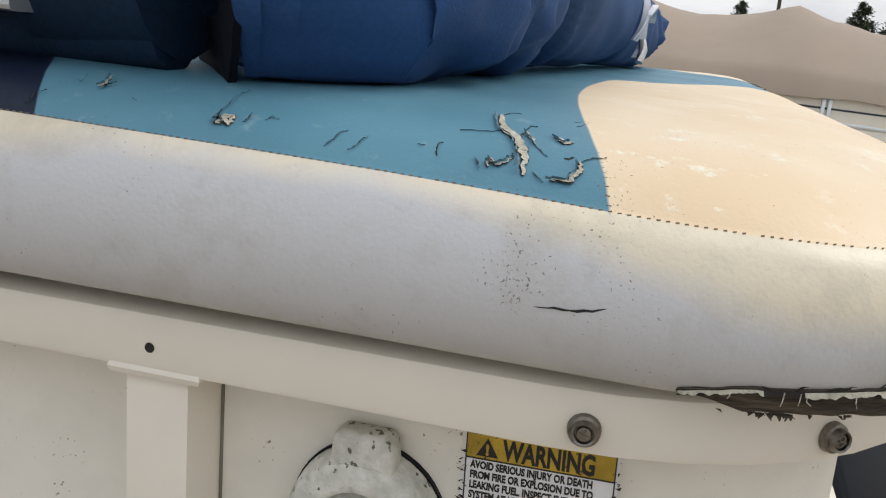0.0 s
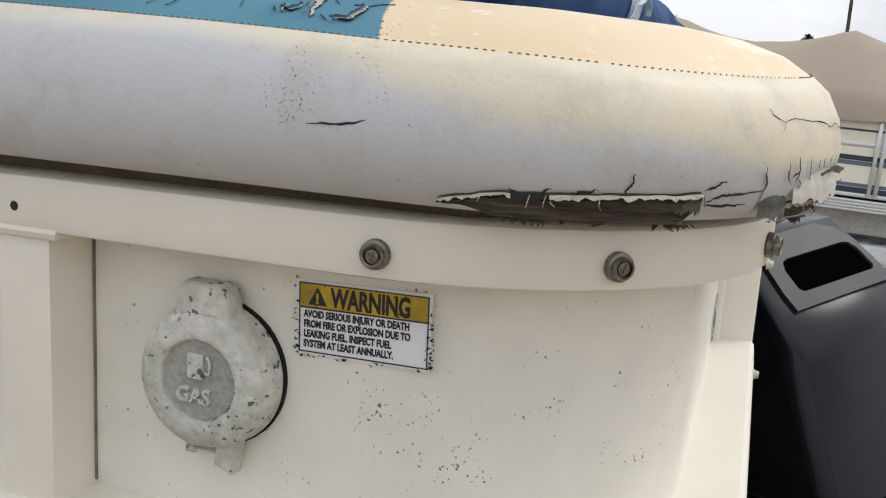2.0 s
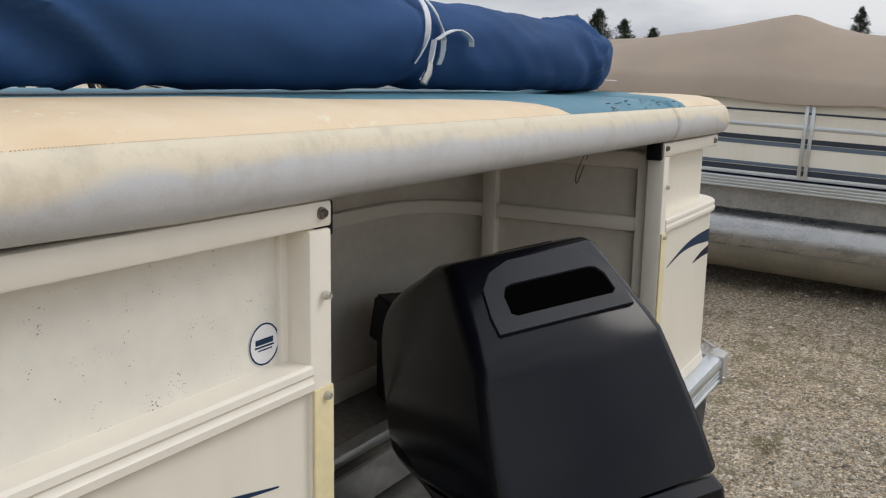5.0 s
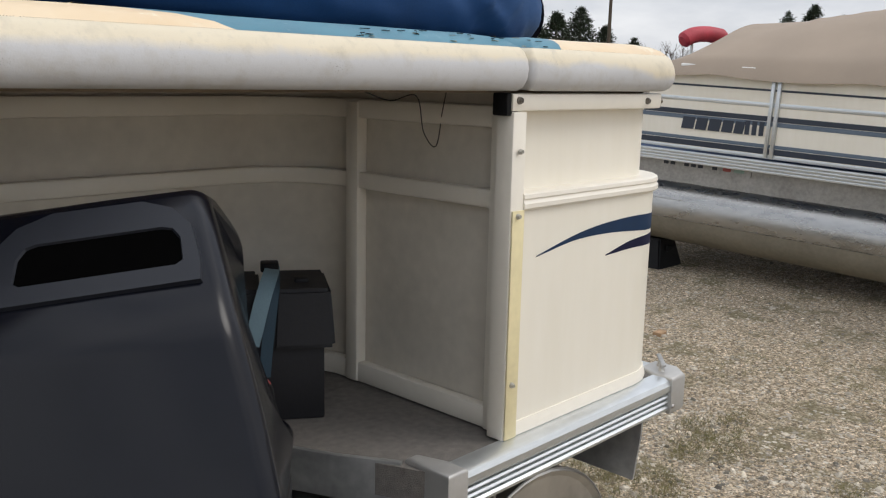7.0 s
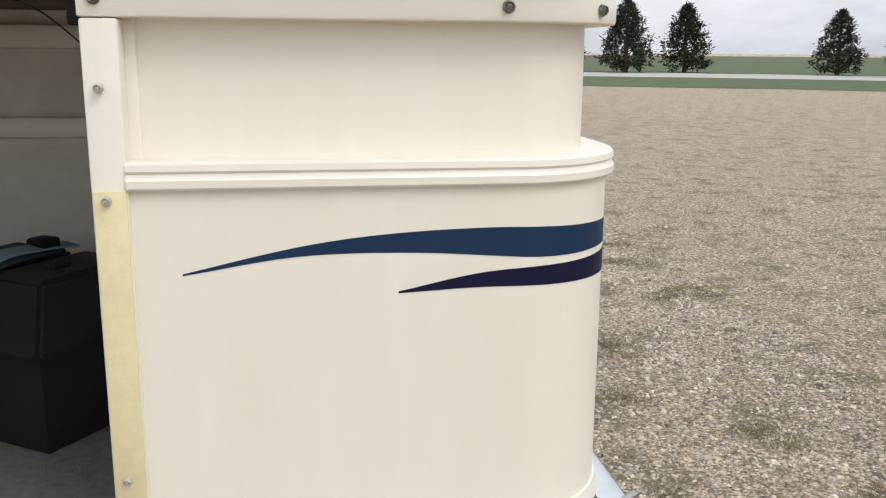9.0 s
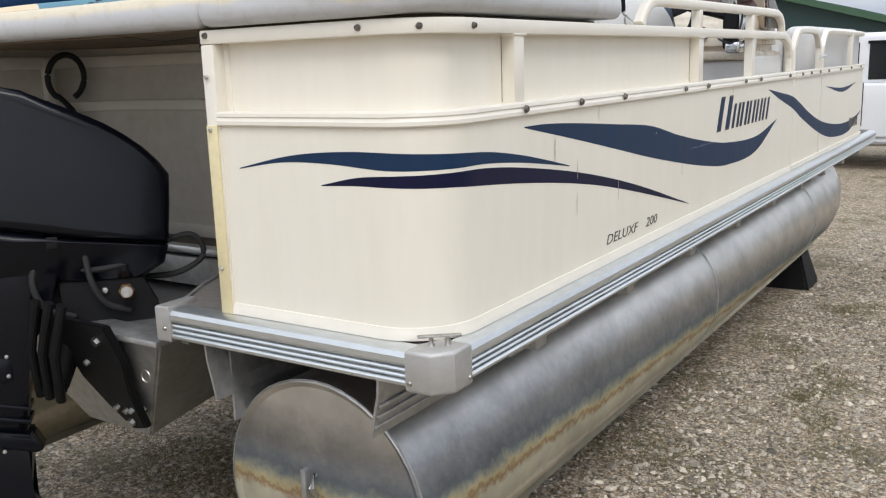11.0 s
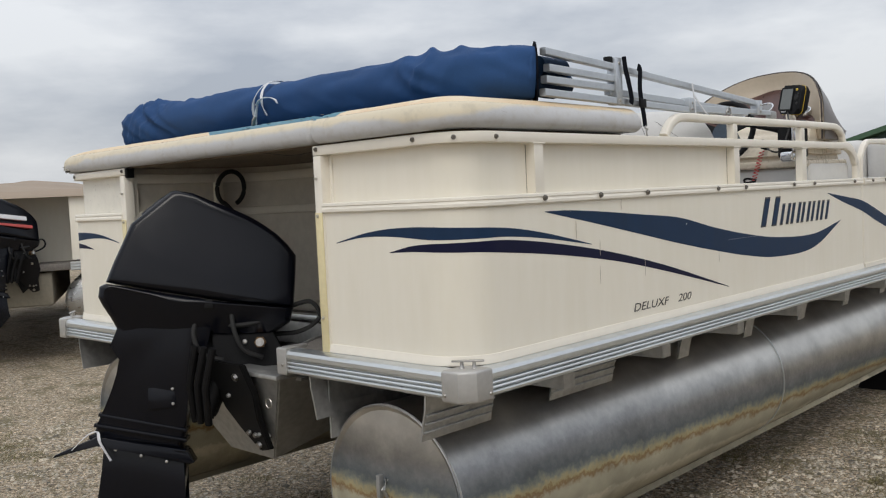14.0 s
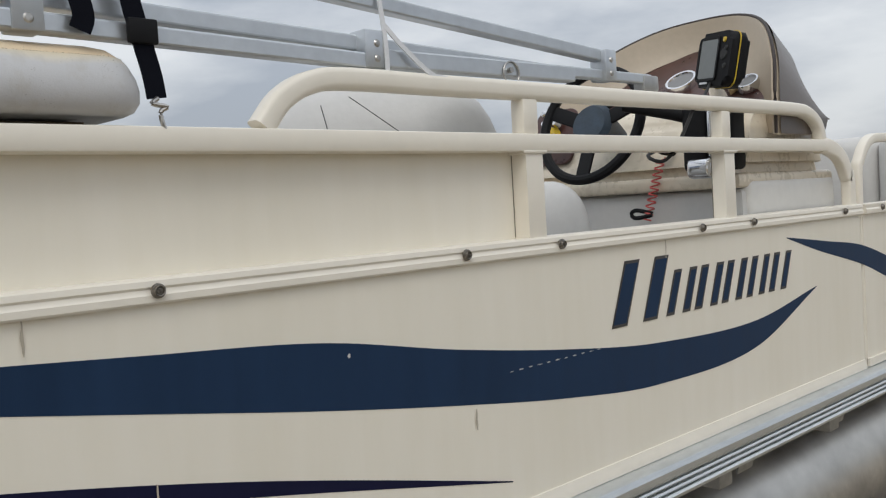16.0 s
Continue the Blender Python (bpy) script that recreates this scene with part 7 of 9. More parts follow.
# hood: an arched shell round the dash, its rim highest amidships
rim_pts = smooth_path([(1.184, 2.635, 1.655), (1.180, 2.645, 1.76), (1.155, 2.70, 1.865), (1.08, 2.81, 1.968), (0.97, 2.90, 2.018), (0.84, 2.915, 2.028), (0.71, 2.86, 2.005), (0.59, 2.77, 1.94), (0.505, 2.69, 1.85), (0.475, 2.65, 1.74), (0.47, 2.635, 1.655)], 5)
hub_in = Vector((0.83, 2.80, 1.765))
hood = bmesh.new()
rows = []
for i, p in enumerate(rim_pts):
    t = i / (len(rim_pts) - 1)
    up = math.sin(math.pi * t) ** 0.6
    inner = hub_in + (p - hub_in) * (0.66 + 0.10 * (1 - up)) + Vector((0, 0.035, -0.01))
    lip = hub_in + (p - hub_in) * 0.965 + Vector((0, 0.004, 0))
    out1 = p + Vector(((p.x - 0.83) * 0.03, 0.010, -0.004))
    out2 = p + Vector(((p.x - 0.83) * 0.02, 0.13 - 0.02 * up, -0.085 * up))
    out3 = Vector((0.83 + (p.x - 0.83) * 1.0, 2.90 + 0.12 * up, min(p.z, 1.70)))
    row = [inner + Vector((0, 0.06, -0.03)), inner, (inner + lip) / 2 + Vector((0, 0.012, 0)), lip, p, out1, out2, out3]
    rows.append([hood.verts.new(q) for q in row])
for A, B in zip(rows, rows[1:]):
    for k in range(7):
        hood.faces.new((A[k], A[k + 1], B[k + 1], B[k]))
hd = part("hood", hood, TAN_TRIM, console, "tan moulded hood round the dash", angle=50)
part("hood_edging", tube([p + Vector(((p.x - 0.83) * 0.018, 0.006, 0.002)) for p in rim_pts], 0.0045, 8), mat("dark_brown_trim", (0.035, 0.024, 0.02), 0.5, bump=0.0), hd)
shell = bmesh.new()
rows = []
for i, p in enumerate(rim_pts):
    up = math.sin(math.pi * i / (len(rim_pts) - 1)) ** 0.6
    dx = (p.x - 0.83)
    row = [p + Vector((dx * 0.045, 0.012, 0.0)), p + Vector((dx * 0.05, 0.14 - 0.02 * up, -0.075 * up)), Vector((0.83 + dx * 1.03, 2.91 + 0.12 * up, min(p.z, 1.70)))]
    rows.append([shell.verts.new(q) for q in row])
for A, B in zip(rows, rows[1:]):
    for k in range(2):
        shell.faces.new((A[k], A[k + 1], B[k + 1], B[k]))
part("outer_shell", shell, mat("smoked_trim", (0.085, 0.065, 0.055), 0.35, dark=0.8, bump=0.01), hd, "smoky brown outer face", angle=50)
dash = bmesh.new()
dd = [(0.52, 2.66, 1.735), (1.145, 2.66, 1.735), (1.125, 2.80, 1.86), (1.0, 2.92, 1.945), (0.72, 2.92, 1.945), (0.55, 2.80, 1.86)]
v0 = [dash.verts.new(p) for p in dd]
v1 = [dash.verts.new((p[0], p[1] + 0.05, p[2] - 0.05)) for p in dd]
dash.faces.new(v0)
dash.faces.new(v1[::-1])
for i in range(6):
    dash.faces.new((v0[i], v0[(i + 1) % 6], v1[(i + 1) % 6], v1[i]))
dsh = part("dash_panel", dash, BURL, console, "burgundy dash panel with gauges")
dn = Vector((0, -0.62, 0.78))
for x_, y_, z_, r_, c_ in ((1.083, 2.715, 1.800, 0.030, 0), (1.028, 2.71, 1.795, 0.020, 1), (0.74, 2.74, 1.815, 0.042, 0), (0.86, 2.76, 1.835, 0.045, 0), (0.62, 2.73, 1.805, 0.03, 2)):
    g = part("gauge", moved(lathe([(0, 0.004), (r_ * 0.8, 0.004), (r_ * 0.85, 0.010), (r_, 0.010), (r_ * 1.05, 0.0), (r_ * 1.05, -0.012)], 24), facing((x_, y_, z_), dn)), BLACK_MATT if c_ == 2 else YELLOW_TAN if c_ == 1 else CHROME, dsh)
    part("gauge_face", moved(lathe([(0, 0.005), (r_ * 0.8, 0.005), (r_ * 0.8, 0.002)], 24), facing((x_, y_, z_), dn)), YELLOW_TAN if c_ == 1 else GAUGE if c_ == 0 else BLACK_MATT, g)
# switch panel on the port of the wheel
part("switch_panel", moved(prism(rect(-0.075, 0.075, -0.085, 0.085, 0.03, 4), 0.0, 0.012, 0.004, 2), facing((0.575, 2.535, 1.70), (0, -0.95, 0.3))), BURL, console, "burgundy switch panel")
for k in range(4):
    part("switch", moved(lathe([(0, 0.022), (0.007, 0.020), (0.011, 0.006), (0.013, 0.0)], 12), facing((0.555 + 0.04 * (k % 2), 2.52, 1.768 - 0.03 * (k // 2)), (0, -0.95, 0.3))), CHROME, console)
part("yellow_knob", moved(lathe([(0, 0.028), (0.022, 0.026), (0.028, 0.0)], 16), facing((0.575, 2.52, 1.705), (0, -0.95, 0.3))), YELLOW, console)
part("side_bolster", box((1.05, 2.52, 1.44), (1.178, 3.02, 1.545), 0.02, 4), VINYL_WHITE, console, "padded white bolster")
part("control_box", box((1.085, 2.36, 1.565), (1.150, 2.50, 1.742), 0.02, 4), BLACK_MATT, console, "black throttle control box")
part("control_face", box((1.150, 2.365, 1.60), (1.166, 2.47, 1.735), 0.012, 3), CHROME, console, "chrome control face")
part("control_back", box((1.140, 2.45, 1.57), (1.172, 2.52, 1.745), 0.012, 3), BLACK_MATT, console)
part("control_foot", box((1.10, 2.35, 1.552), (1.166, 2.47, 1.60), 0.014, 3), CHROME, console)
part("throttle_lever", tube(smooth_path([(1.10, 2.39, 1.70), (1.06, 2.37, 1.715), (0.99, 2.34, 1.735), (0.955, 2.33, 1.745)], 5), 0.018, 12), BLACK_MATT, console, "black throttle grip")
# coiled red lanyard
coil = [(0.972 - 0.05 * i / 150 + 0.011 * math.cos(a), 2.455 + 0.011 * math.sin(a), 1.612 - 0.158 * i / 150) for i, a in enumerate([2 * math.pi * 10 * k / 150 for k in range(151)])]
lan = thing("kill_switch_lanyard", "red coiled lanyard hanging from the helm", "lanyard", at=(0.975, 2.47, 1.62))
part("coil", tube(coil, 0.0022, 6), RED, lan)
part("lanyard_clip", tube([(0.978, 2.50, 1.628), (0.976, 2.46, 1.632), (0.980, 2.44, 1.660)], 0.013, 10), BLACK_MATT, lan)
part("lanyard_hook", tube(smooth_path([(0.94, 2.455, 1.472), (0.90, 2.44, 1.482), (0.885, 2.44, 1.472), (0.90, 2.44, 1.462), (0.94, 2.45, 1.468)], 5), 0.0055, 8), BLACK_MATT, lan)

# steering wheel
WC, WN = Vector((0.81, 2.385, 1.712)), Vector((0, -0.94, 0.34))
WR = 0.152
wheel = part("steering_wheel", moved(sweep([(WR * math.cos(a), WR * math.sin(a), 0) for a in [2 * math.pi * i / 48 for i in range(48)]], circle(0.0135, 10), up=(0, 0, 1), closed=True), facing(WC, WN)), BLACK_MATT, console, "black three-spoke steering wheel")
for a in (20, 160, 270):
    c, s_ = math.cos(radians(a)), math.sin(radians(a))
    part("spoke", moved(sweep([(0.03 * c, 0.03 * s_, -0.012), (WR * c, WR * s_, 0.0)], rect(-0.02, 0.02, -0.005, 0.005, 0.003, 2)), facing(WC, WN)), BLACK_MATT, wheel)
part("wheel_hub", moved(lathe([(0, 0.014), (0.05, 0.010), (0.062, -0.008), (0.05, -0.05), (0.035, -0.12)], 24), facing(WC, WN)), mat("navy_hub", (0.03, 0.05, 0.075), 0.5, dark=0.5, scale=20), wheel)

# fish finder on a swivel mount
ff = thing("fish_finder", "black fish finder with a grey screen on a swivel mount", "fish finder", at=(1.05, 2.62, 1.76))
FM = facing((1.066, 2.565, 1.853), (-0.46, -0.87, 0.16)) @ pose(0, 0, 0, 0, 0, -5)
part("housing", moved(prism(rect(-0.072, 0.078, -0.068, 0.070, 0.024, 5), -0.05, 0.0, 0.014, 3), FM), BLACK_MATT, ff)
part("screen", moved(prism(rect(-0.056, 0.020, -0.046, 0.052, 0.004, 2), 0.0, 0.0025), FM), SCREEN, ff, "grey lcd screen")
part("screen_rim", moved(sweep([(x, y, 0.002) for x, y in rect(-0.060, 0.024, -0.050, 0.056, 0.006, 3)], rect(-0.003, 0.003, -0.002, 0.002), up=(0, 0, 1), closed=True), FM), BLACK_MATT, ff)
part("yellow_piping", moved(sweep([(x, y, -0.022) for x, y in rect(-0.0735, 0.0795, -0.0695, 0.0715, 0.024, 5)], rect(-0.001, 0.001, -0.0012, 0.0012), up=(0, 0, 1), closed=True), FM), YELLOW, ff)
for k in range(4):
    part("button", moved(lathe([(0, 0.004), (0.006, 0.003), (0.007, 0.0)], 10), FM @ pose(0.045 + 0.012 * (k % 2), 0.048 - 0.022 * k, 0.0)), YELLOW if k == 0 else RUBBER, ff)
part("keypad", moved(lathe([(0, 0.003), (0.013, 0.003), (0.015, 0.0)], 16), FM @ pose(0.048, 0.012, 0.0)), RUBBER, ff)
part("swivel_mount", tube([(1.06, 2.585, 1.81), (1.05, 2.62, 1.775), (1.045, 2.65, 1.74)], 0.026, 12), CHROME, ff)
part("bar_on_housing", moved(box((-0.045, -0.060, 0.0), (-0.01, -0.055, 0.0012)), FM), LABEL_WHITE, ff, smooth=False)
part("power_cord", tube(smooth_path([(1.05, 2.58, 1.80), (1.12, 2.42, 1.75), (1.205, 2.22, 1.70), (1.212, 2.14, 1.625), (1.20, 2.10, 1.59), (1.15, 2.12, 1.605), (1.08, 2.3, 1.63)], 7), 0.004, 8), RUBBER, ff)


def pillow(w, h, d, p=3.2):
    """A swollen cushion with a rounded outline, facing local z."""
    b = bmesh.new()
    n, rows = 40, []
    for k in range(1, 12):
        f = math.pi * k / 12
        r, z = math.sin(f) ** 0.55, -d * math.cos(f)
        rows.append([b.verts.new((w * r * abs(math.cos(a)) ** (2 / p) * (1 if math.cos(a) > 0 else -1), h * r * abs(math.sin(a)) ** (2 / p) * (1 if math.sin(a) > 0 else -1), z)) for a in [2 * math.pi * i / n for i in range(n)]])
    for A, B in zip(rows, rows[1:]):
        for i in range(n):
            b.faces.new((A[i], A[(i + 1) % n], B[(i + 1) % n], B[i]))
    b.faces.new(rows[0][::-1])
    b.faces.new(rows[-1])
    return b


def soft_box(lo, hi, r, bulge=0.01):
    """A padded cushion: strongly rounded, slightly swollen."""
    b = box(lo, hi, r, 5)
    return b


chair = thing("captain_chair", "grey and cream padded captain's chair", "chair", at=(0.80, 1.70, Z_DECK))
part("seat_back", moved(pillow(0.25, 0.33, 0.10), facing((0.945, 1.525, 1.445), (0.62, -0.76, 0.10))), SEAT_GREY, chair, "rounded grey seat back")
for a, c in (((0.93, 1.425, 1.715), (0.97, 1.42, 1.62)), ((0.98, 1.45, 1.725), (1.09, 1.53, 1.62))):
    part("piping", tube([a, c], 0.0009, 6), RUBBER, chair)
part("seat_cushion", soft_box((0.56, 1.60, 1.28), (1.02, 2.0, 1.40), 0.04), SEAT_GREY, chair)
part("seat_pedestal", tube([(0.80, 1.76, Z_DECK), (0.80, 1.76, 1.28)], 0.05, 16), ALU_DULL, chair)
co_seat = thing("side_seat", "grey padded side seat behind the fence", "seat", at=(0.95, 2.0, Z_DECK))
part("seat_back", moved(pillow(0.16, 0.28, 0.07), facing((0.92, 1.97, 1.29), (0, -1, 0.18))), SEAT_GREY, co_seat)
part("seat_base", box((0.82, 1.93, Z_DECK), (1.16, 2.25, 1.22), 0.03, 3), SEAT_GREY, co_seat)
bow_seat = thing("bow_lounge", "grey vinyl bow lounge seat", "seat", at=(0.9, 4.5, Z_DECK))
for side in (1, -1):
    part("seat_base", flip(box((0.55, 3.80, Z_DECK), (1.16, 5.35, 1.36), 0.03, 3), side), SEAT_GREY, bow_seat)
    part("back_cushion", flip(box((1.0, 3.80, 1.36), (1.165, 5.30, 1.685), 0.05, 5), side), SEAT_GREY, bow_seat)
    part("end_cushion", flip(box((0.55, 3.80, 1.36), (1.0, 3.96, 1.685), 0.06, 5), side), SEAT_GREY, bow_seat)
fwd = thing("port_lounge", "grey vinyl lounge along the port fence", "seat", at=(-0.9, 2.2, Z_DECK))
part("seat_base", box((-1.16, 1.2, Z_DECK), (-0.6, 3.0, 1.36), 0.03, 3), SEAT_GREY, fwd)
part("back_cushion", box((-1.165, 1.2, 1.36), (-1.02, 3.0, 1.60), 0.05, 5), SEAT_GREY, fwd)


# ---- boat stands ----
def stand_at(x, y, h, rz=0):
    st = thing("boat_stand", "black moulded plastic boat stand", "boat stand", "boat stands", at=(x, y, 0))
    M = pose(x, y, 0, 0, 0, rz)
    b = bmesh.new()
    lo = [b.verts.new((sx * 0.21, sy * 0.17, -0.02)) for sx, sy in ((-1, -1), (1, -1), (1, 1), (-1, 1))]
    hi = [b.verts.new((sx * 0.13, sy * 0.11, h)) for sx, sy in ((-1, -1), (1, -1), (1, 1), (-1, 1))]
    b.faces.new(lo[::-1])
    b.faces.new(hi)
    for i in range(4):
        b.faces.new((lo[i], lo[(i + 1) % 4], hi[(i + 1) % 4], hi[i]))
    bmesh.ops.bevel(b, geom=b.edges[:], offset=0.015, segments=2, affect="EDGES")
    part("block", moved(b, M), BLACK_MATT, st)
    # solid near-black blocks painted as the shade inside the hand slots
    for sy in (-1, 1):
        part("hand_slot", moved(box((-0.055, sy * 0.145 - 0.012, h * 0.55), (0.055, sy * 0.145 + 0.012, h * 0.75), 0.006), M), mat("hand_slot_shade", (0.003, 0.003, 0.003), 0.95, bump=0) if "hand_slot_shade" not in bpy.data.materials else bpy.data.materials["hand_slot_shade"], st)
    return st


for x_, y_ in ((PX, 4.85), (-PX, 4.85), (PX, 0.35), (-PX, 2.6)):
    stand_at(x_, y_, 0.2395)

# ---- neighbouring pontoon boats ----
STRIPE = mat("navy_stripe", (0.03, 0.04, 0.06), 0.4, dark=0.8, bump=0.0)
STRIPE2 = mat("slate_stripe", (0.12, 0.16, 0.21), 0.4, dark=0.85, bump=0.0)
BLUE_CARPET = mat("blue_carpet", (0.06, 0.11, 0.23), 0.95, dark=0.7, grain=300, bump=0.1, bump_scale=400)
PONT2 = mat("clean_pontoon", (0.46, 0.455, 0.44), 0.28, 0.9, dark=0.72, scale=3, grain=12, bump=0.03, bump_scale=8, stretch=(1, 0.6, 2))
DIRT_PONT = mat("scummed_pontoon", (0.30, 0.27, 0.21), 0.7, 0.2, dark=0.7, scale=4, grain=30, bump=0.06, bump_scale=30)


def cover_mesh(x0, x1, y0, y1, base, ridge, M, seedz, low=0.34, peak=0.36, decay=1.1, power=1.7, front=1.0):
    """A canvas sagging between its poles, pulled down to the fence all round."""
    b = bmesh.new()
    nx, ny = 30, 64
    rows = []
    for j in range(ny + 1):
        t = j / ny
        y = y0 + (y1 - y0) * t
        poles = max(math.exp(-abs(y - py) / decay) for py in ridge)
        end = min(1.0, min((y - y0) / 0.9, (y1 - y) / front))
        h = (low + peak * poles) * max(0.0, end) ** 0.7
        row = []
        for i in range(nx + 1):
            s = -1 + 2 * i / nx
            k = (1 - abs(s) ** power)
            x = (x0 + x1) / 2 + s * (x1 - x0) / 2
            w = abs(noise.noise((x * 1.2 + y * 2.0, y * 1.3, seedz))) * 0.05 * k
            z = base + h * k + 0.02 - w
            if i in (0, nx):
                z = base - 0.05 - 0.03 * abs(math.sin(y * 2.6 + seedz))
            if j in (0, ny):
                z = min(z, base - 0.04)
            row.append(b.verts.new((x, y, z)))
        rows.append(row)
    for A, B in zip(rows, rows[1:]):
        for i in range(nx):
            b.faces.new((A[i], A[i + 1], B[i + 1], B[i]))
    b.transform(M)
    return b


def plain_boat(name, label, M, y0, y1, covered, deck_z=0.93, carpet=BLUE_CARPET, stern_open=False, cover_shape=(0.34, 0.36, 1.1), drop=0.40):
    """A covered pontoon boat in its own axes: x to starboard, y forward, from stern y0 to the front of the fence y1."""
    bt = thing(name, label, "boat", "neighbouring boats", at=tuple(M @ Vector((0, (y0 + y1) / 2, 0.2))))

    def P(nm, b, m_, par=None, lab="", **kw):
        b.transform(M)
        return part(nm, b, m_, par or bt, lab, **kw)

    f0, f1 = deck_z + 0.03, deck_z + 0.70
    P("deck", box((-1.2, y0, deck_z - 0.07), (1.2, y1 + 1.08, deck_z), 0.01), carpet, lab="blue carpeted deck")
    for s in (1, -1):
        sec = [(0.0, -0.085)]
        for z_ in (-0.075, -0.05, -0.025, 0.0):
            sec += [(0.020, z_ - 0.011), (0.030, z_ - 0.008), (0.032, z_), (0.030, z_ + 0.008), (0.020, z_ + 0.011)]
        sec += [(0.0, 0.012)]
        b = sweep([(1.2, y0, deck_z), (1.2, y1 + 1.10, deck_z)], sec)
        b = flip(b, s)
        P("rub_rail", b, ALU, lab="ribbed aluminium rub rail")
        # pontoon
        n, rows = 28, []
        b = bmesh.new()
        for y, k, rise in [(y0 - 0.03, 0.45, 0), (y0 - 0.005, 0.74, 0), (y0 + 0.03, 0.92, 0), (y0 + 0.06, 0.99, 0), (y0 + 0.07, 1.0, 0), ((y0 + y1) / 2, 1.0, 0), (y1 - 0.25, 1.0, 0), (y1 + 0.35, 0.97, 0.01), (y1 + 0.75, 0.86, 0.07), (y1 + 1.02, 0.66, 0.17), (y1 + 1.17, 0.44, 0.28), (y1 + 1.24, 0.22, 0.38)]:
            rows.append([b.verts.new((s * 0.86 + 0.30 * k * math.cos(2 * math.pi * i / n), y, deck_z - drop + rise + 0.30 * k * math.sin(2 * math.pi * i / n))) for i in range(n)])
        for A, B in zip(rows, rows[1:]):
            for i in range(n):
                b.faces.new((A[i], A[(i + 1) % n], B[(i + 1) % n], B[i]))
        b.faces.new(rows[0][::-1])
        b.faces.new(rows[-1])
        pt = P("pontoon", b, PONT2, lab="bright aluminium pontoon")
        b = bmesh.new()
        rows = []
        for y in (y0 + 0.05, y1 - 0.2, y1 + 0.3):
            rows.append([b.verts.new((s * 0.86 + 0.304 * (1 if y < y1 else 0.92) * math.cos(a), y, deck_z - drop + (0.02 if y > y1 else 0) + 0.304 * (1 if y < y1 else 0.92) * math.sin(a))) for a in [math.pi * (1.06 + 0.88 * i / 14) for i in range(15)]])
        for A, B in zip(rows, rows[1:]):
            for i in range(14):
                b.faces.new((A[i], A[i + 1], B[i + 1], B[i]))
        P("waterline_scum", b, DIRT_PONT, pt, "dull dirty underside")
        P("splash_fin", box((s * 1.12 - 0.02, y1 - 0.7, deck_z - drop + 0.10), (s * 1.12 + 0.05, y1 + 0.25, deck_z - drop + 0.11), 0.003), ALU_DULL, pt)
        P("riser", box((s * 1.02 - 0.01, y0 + 0.1, deck_z - drop + 0.18), (s * 1.02 + 0.01, y1, deck_z - 0.07)), ALU_DULL, pt)
        # fence with raked front
        o = [(y0 + 0.02, f0), (y1, f0), (y1 - 0.42, f1), (y0 + 0.02, f1)]
        b = prism(o, 0.0, 0.012)
        b.transform(axes((s * 1.165, 0, 0), (0, 1, 0), (0, 0, 1), (1, 0, 0)))
        fe = P("fence_panel", b, CREAM_SKIN, lab="cream fence panel with slate stripes", smooth=False)
        for z_, h_, m_ in ((0.030, 0.045, STRIPE), (0.080, 0.028, STRIPE2), (0.252, 0.034, STRIPE2), (0.290, 0.040, STRIPE), (0.525, 0.016, STRIPE)):
            xo = s * 1.165 + (0.0125 if s > 0 else -0.0035)
            dx = 0.42 * z_ / 0.67
            P("stripe", box((xo, y0 + 0.05, f0 + z_), (xo + 0.004, y1 - dx - 0.06, f0 + z_ + h_)), m_, fe, smooth=False)
        for z_, h_ in ((0.40, 0.035), (0.655, 0.04), (-0.005, 0.03)):
            P("rail", box((s * 1.155 - 0.008, y0, f0 + z_), (s * 1.155 + 0.035 if s > 0 else s * 1.155 - 0.014, y1 - 0.42 * z_ / 0.67, f0 + z_ + h_), 0.004), ALU, fe)
        yp = y1 - 1.45
        while yp > y0 + 0.4:
            for dy in (0.0, 0.05):
                P("post", box((s * 1.166 + (0.0 if s > 0 else -0.024), yp + dy, f0), (s * 1.166 + (0.03 if s > 0 else 0.006), yp + dy + 0.03, f1), 0.004), ALU, fe)
            yp -= 1.45
    if not stern_open:
        P("stern_panel", box((-1.16, y0 + 0.01, f0), (1.16, y0 + 0.03, f1)), CREAM_SKIN)
    else:
        for s in (1, -1):
            P("stern_panel", box((s * 0.66, y0 + 0.01, f0), (s * 1.16, y0 + 0.03, f1), 0.004), CREAM_SKIN)
            sec = [(0.0, -0.075)]
            for z_ in (-0.06, -0.03, 0.0):
                sec += [(0.024, z_ - 0.013), (0.034, z_ - 0.009), (0.035, z_), (0.034, z_ + 0.009), (0.024, z_ + 0.013)]
            sec += [(0.0, 0.014)]
            b = flip(sweep([(0.64, y0, deck_z), (1.22, y0, deck_z)], sec), s)
            P("stern_rail", b, ALU)
        w = P("well_panel", box((-0.66, y0 + 0.55, deck_z), (0.66, y0 + 0.57, f1)), CREAM_SKIN)
        b = bmesh.new()
        tube(smooth_path([(0.22, y0 + 0.53, deck_z + 0.36), (0.20, y0 + 0.50, deck_z + 0.40), (0.16, y0 + 0.47, deck_z + 0.36), (0.13, y0 + 0.44, deck_z + 0.15), (0.14, y0 + 0.40, deck_z - 0.05)], 6), 0.03, 12, b)
        P("cable_boot", b, BLACK_MATT, w)
        P("grommet", moved(lathe([(0, 0.004), (0.03, 0.004), (0.035, 0.0)], 16), facing((-0.02, y0 + 0.549, deck_z + 0.42), (0, -1, 0))), BLACK_MATT, w)
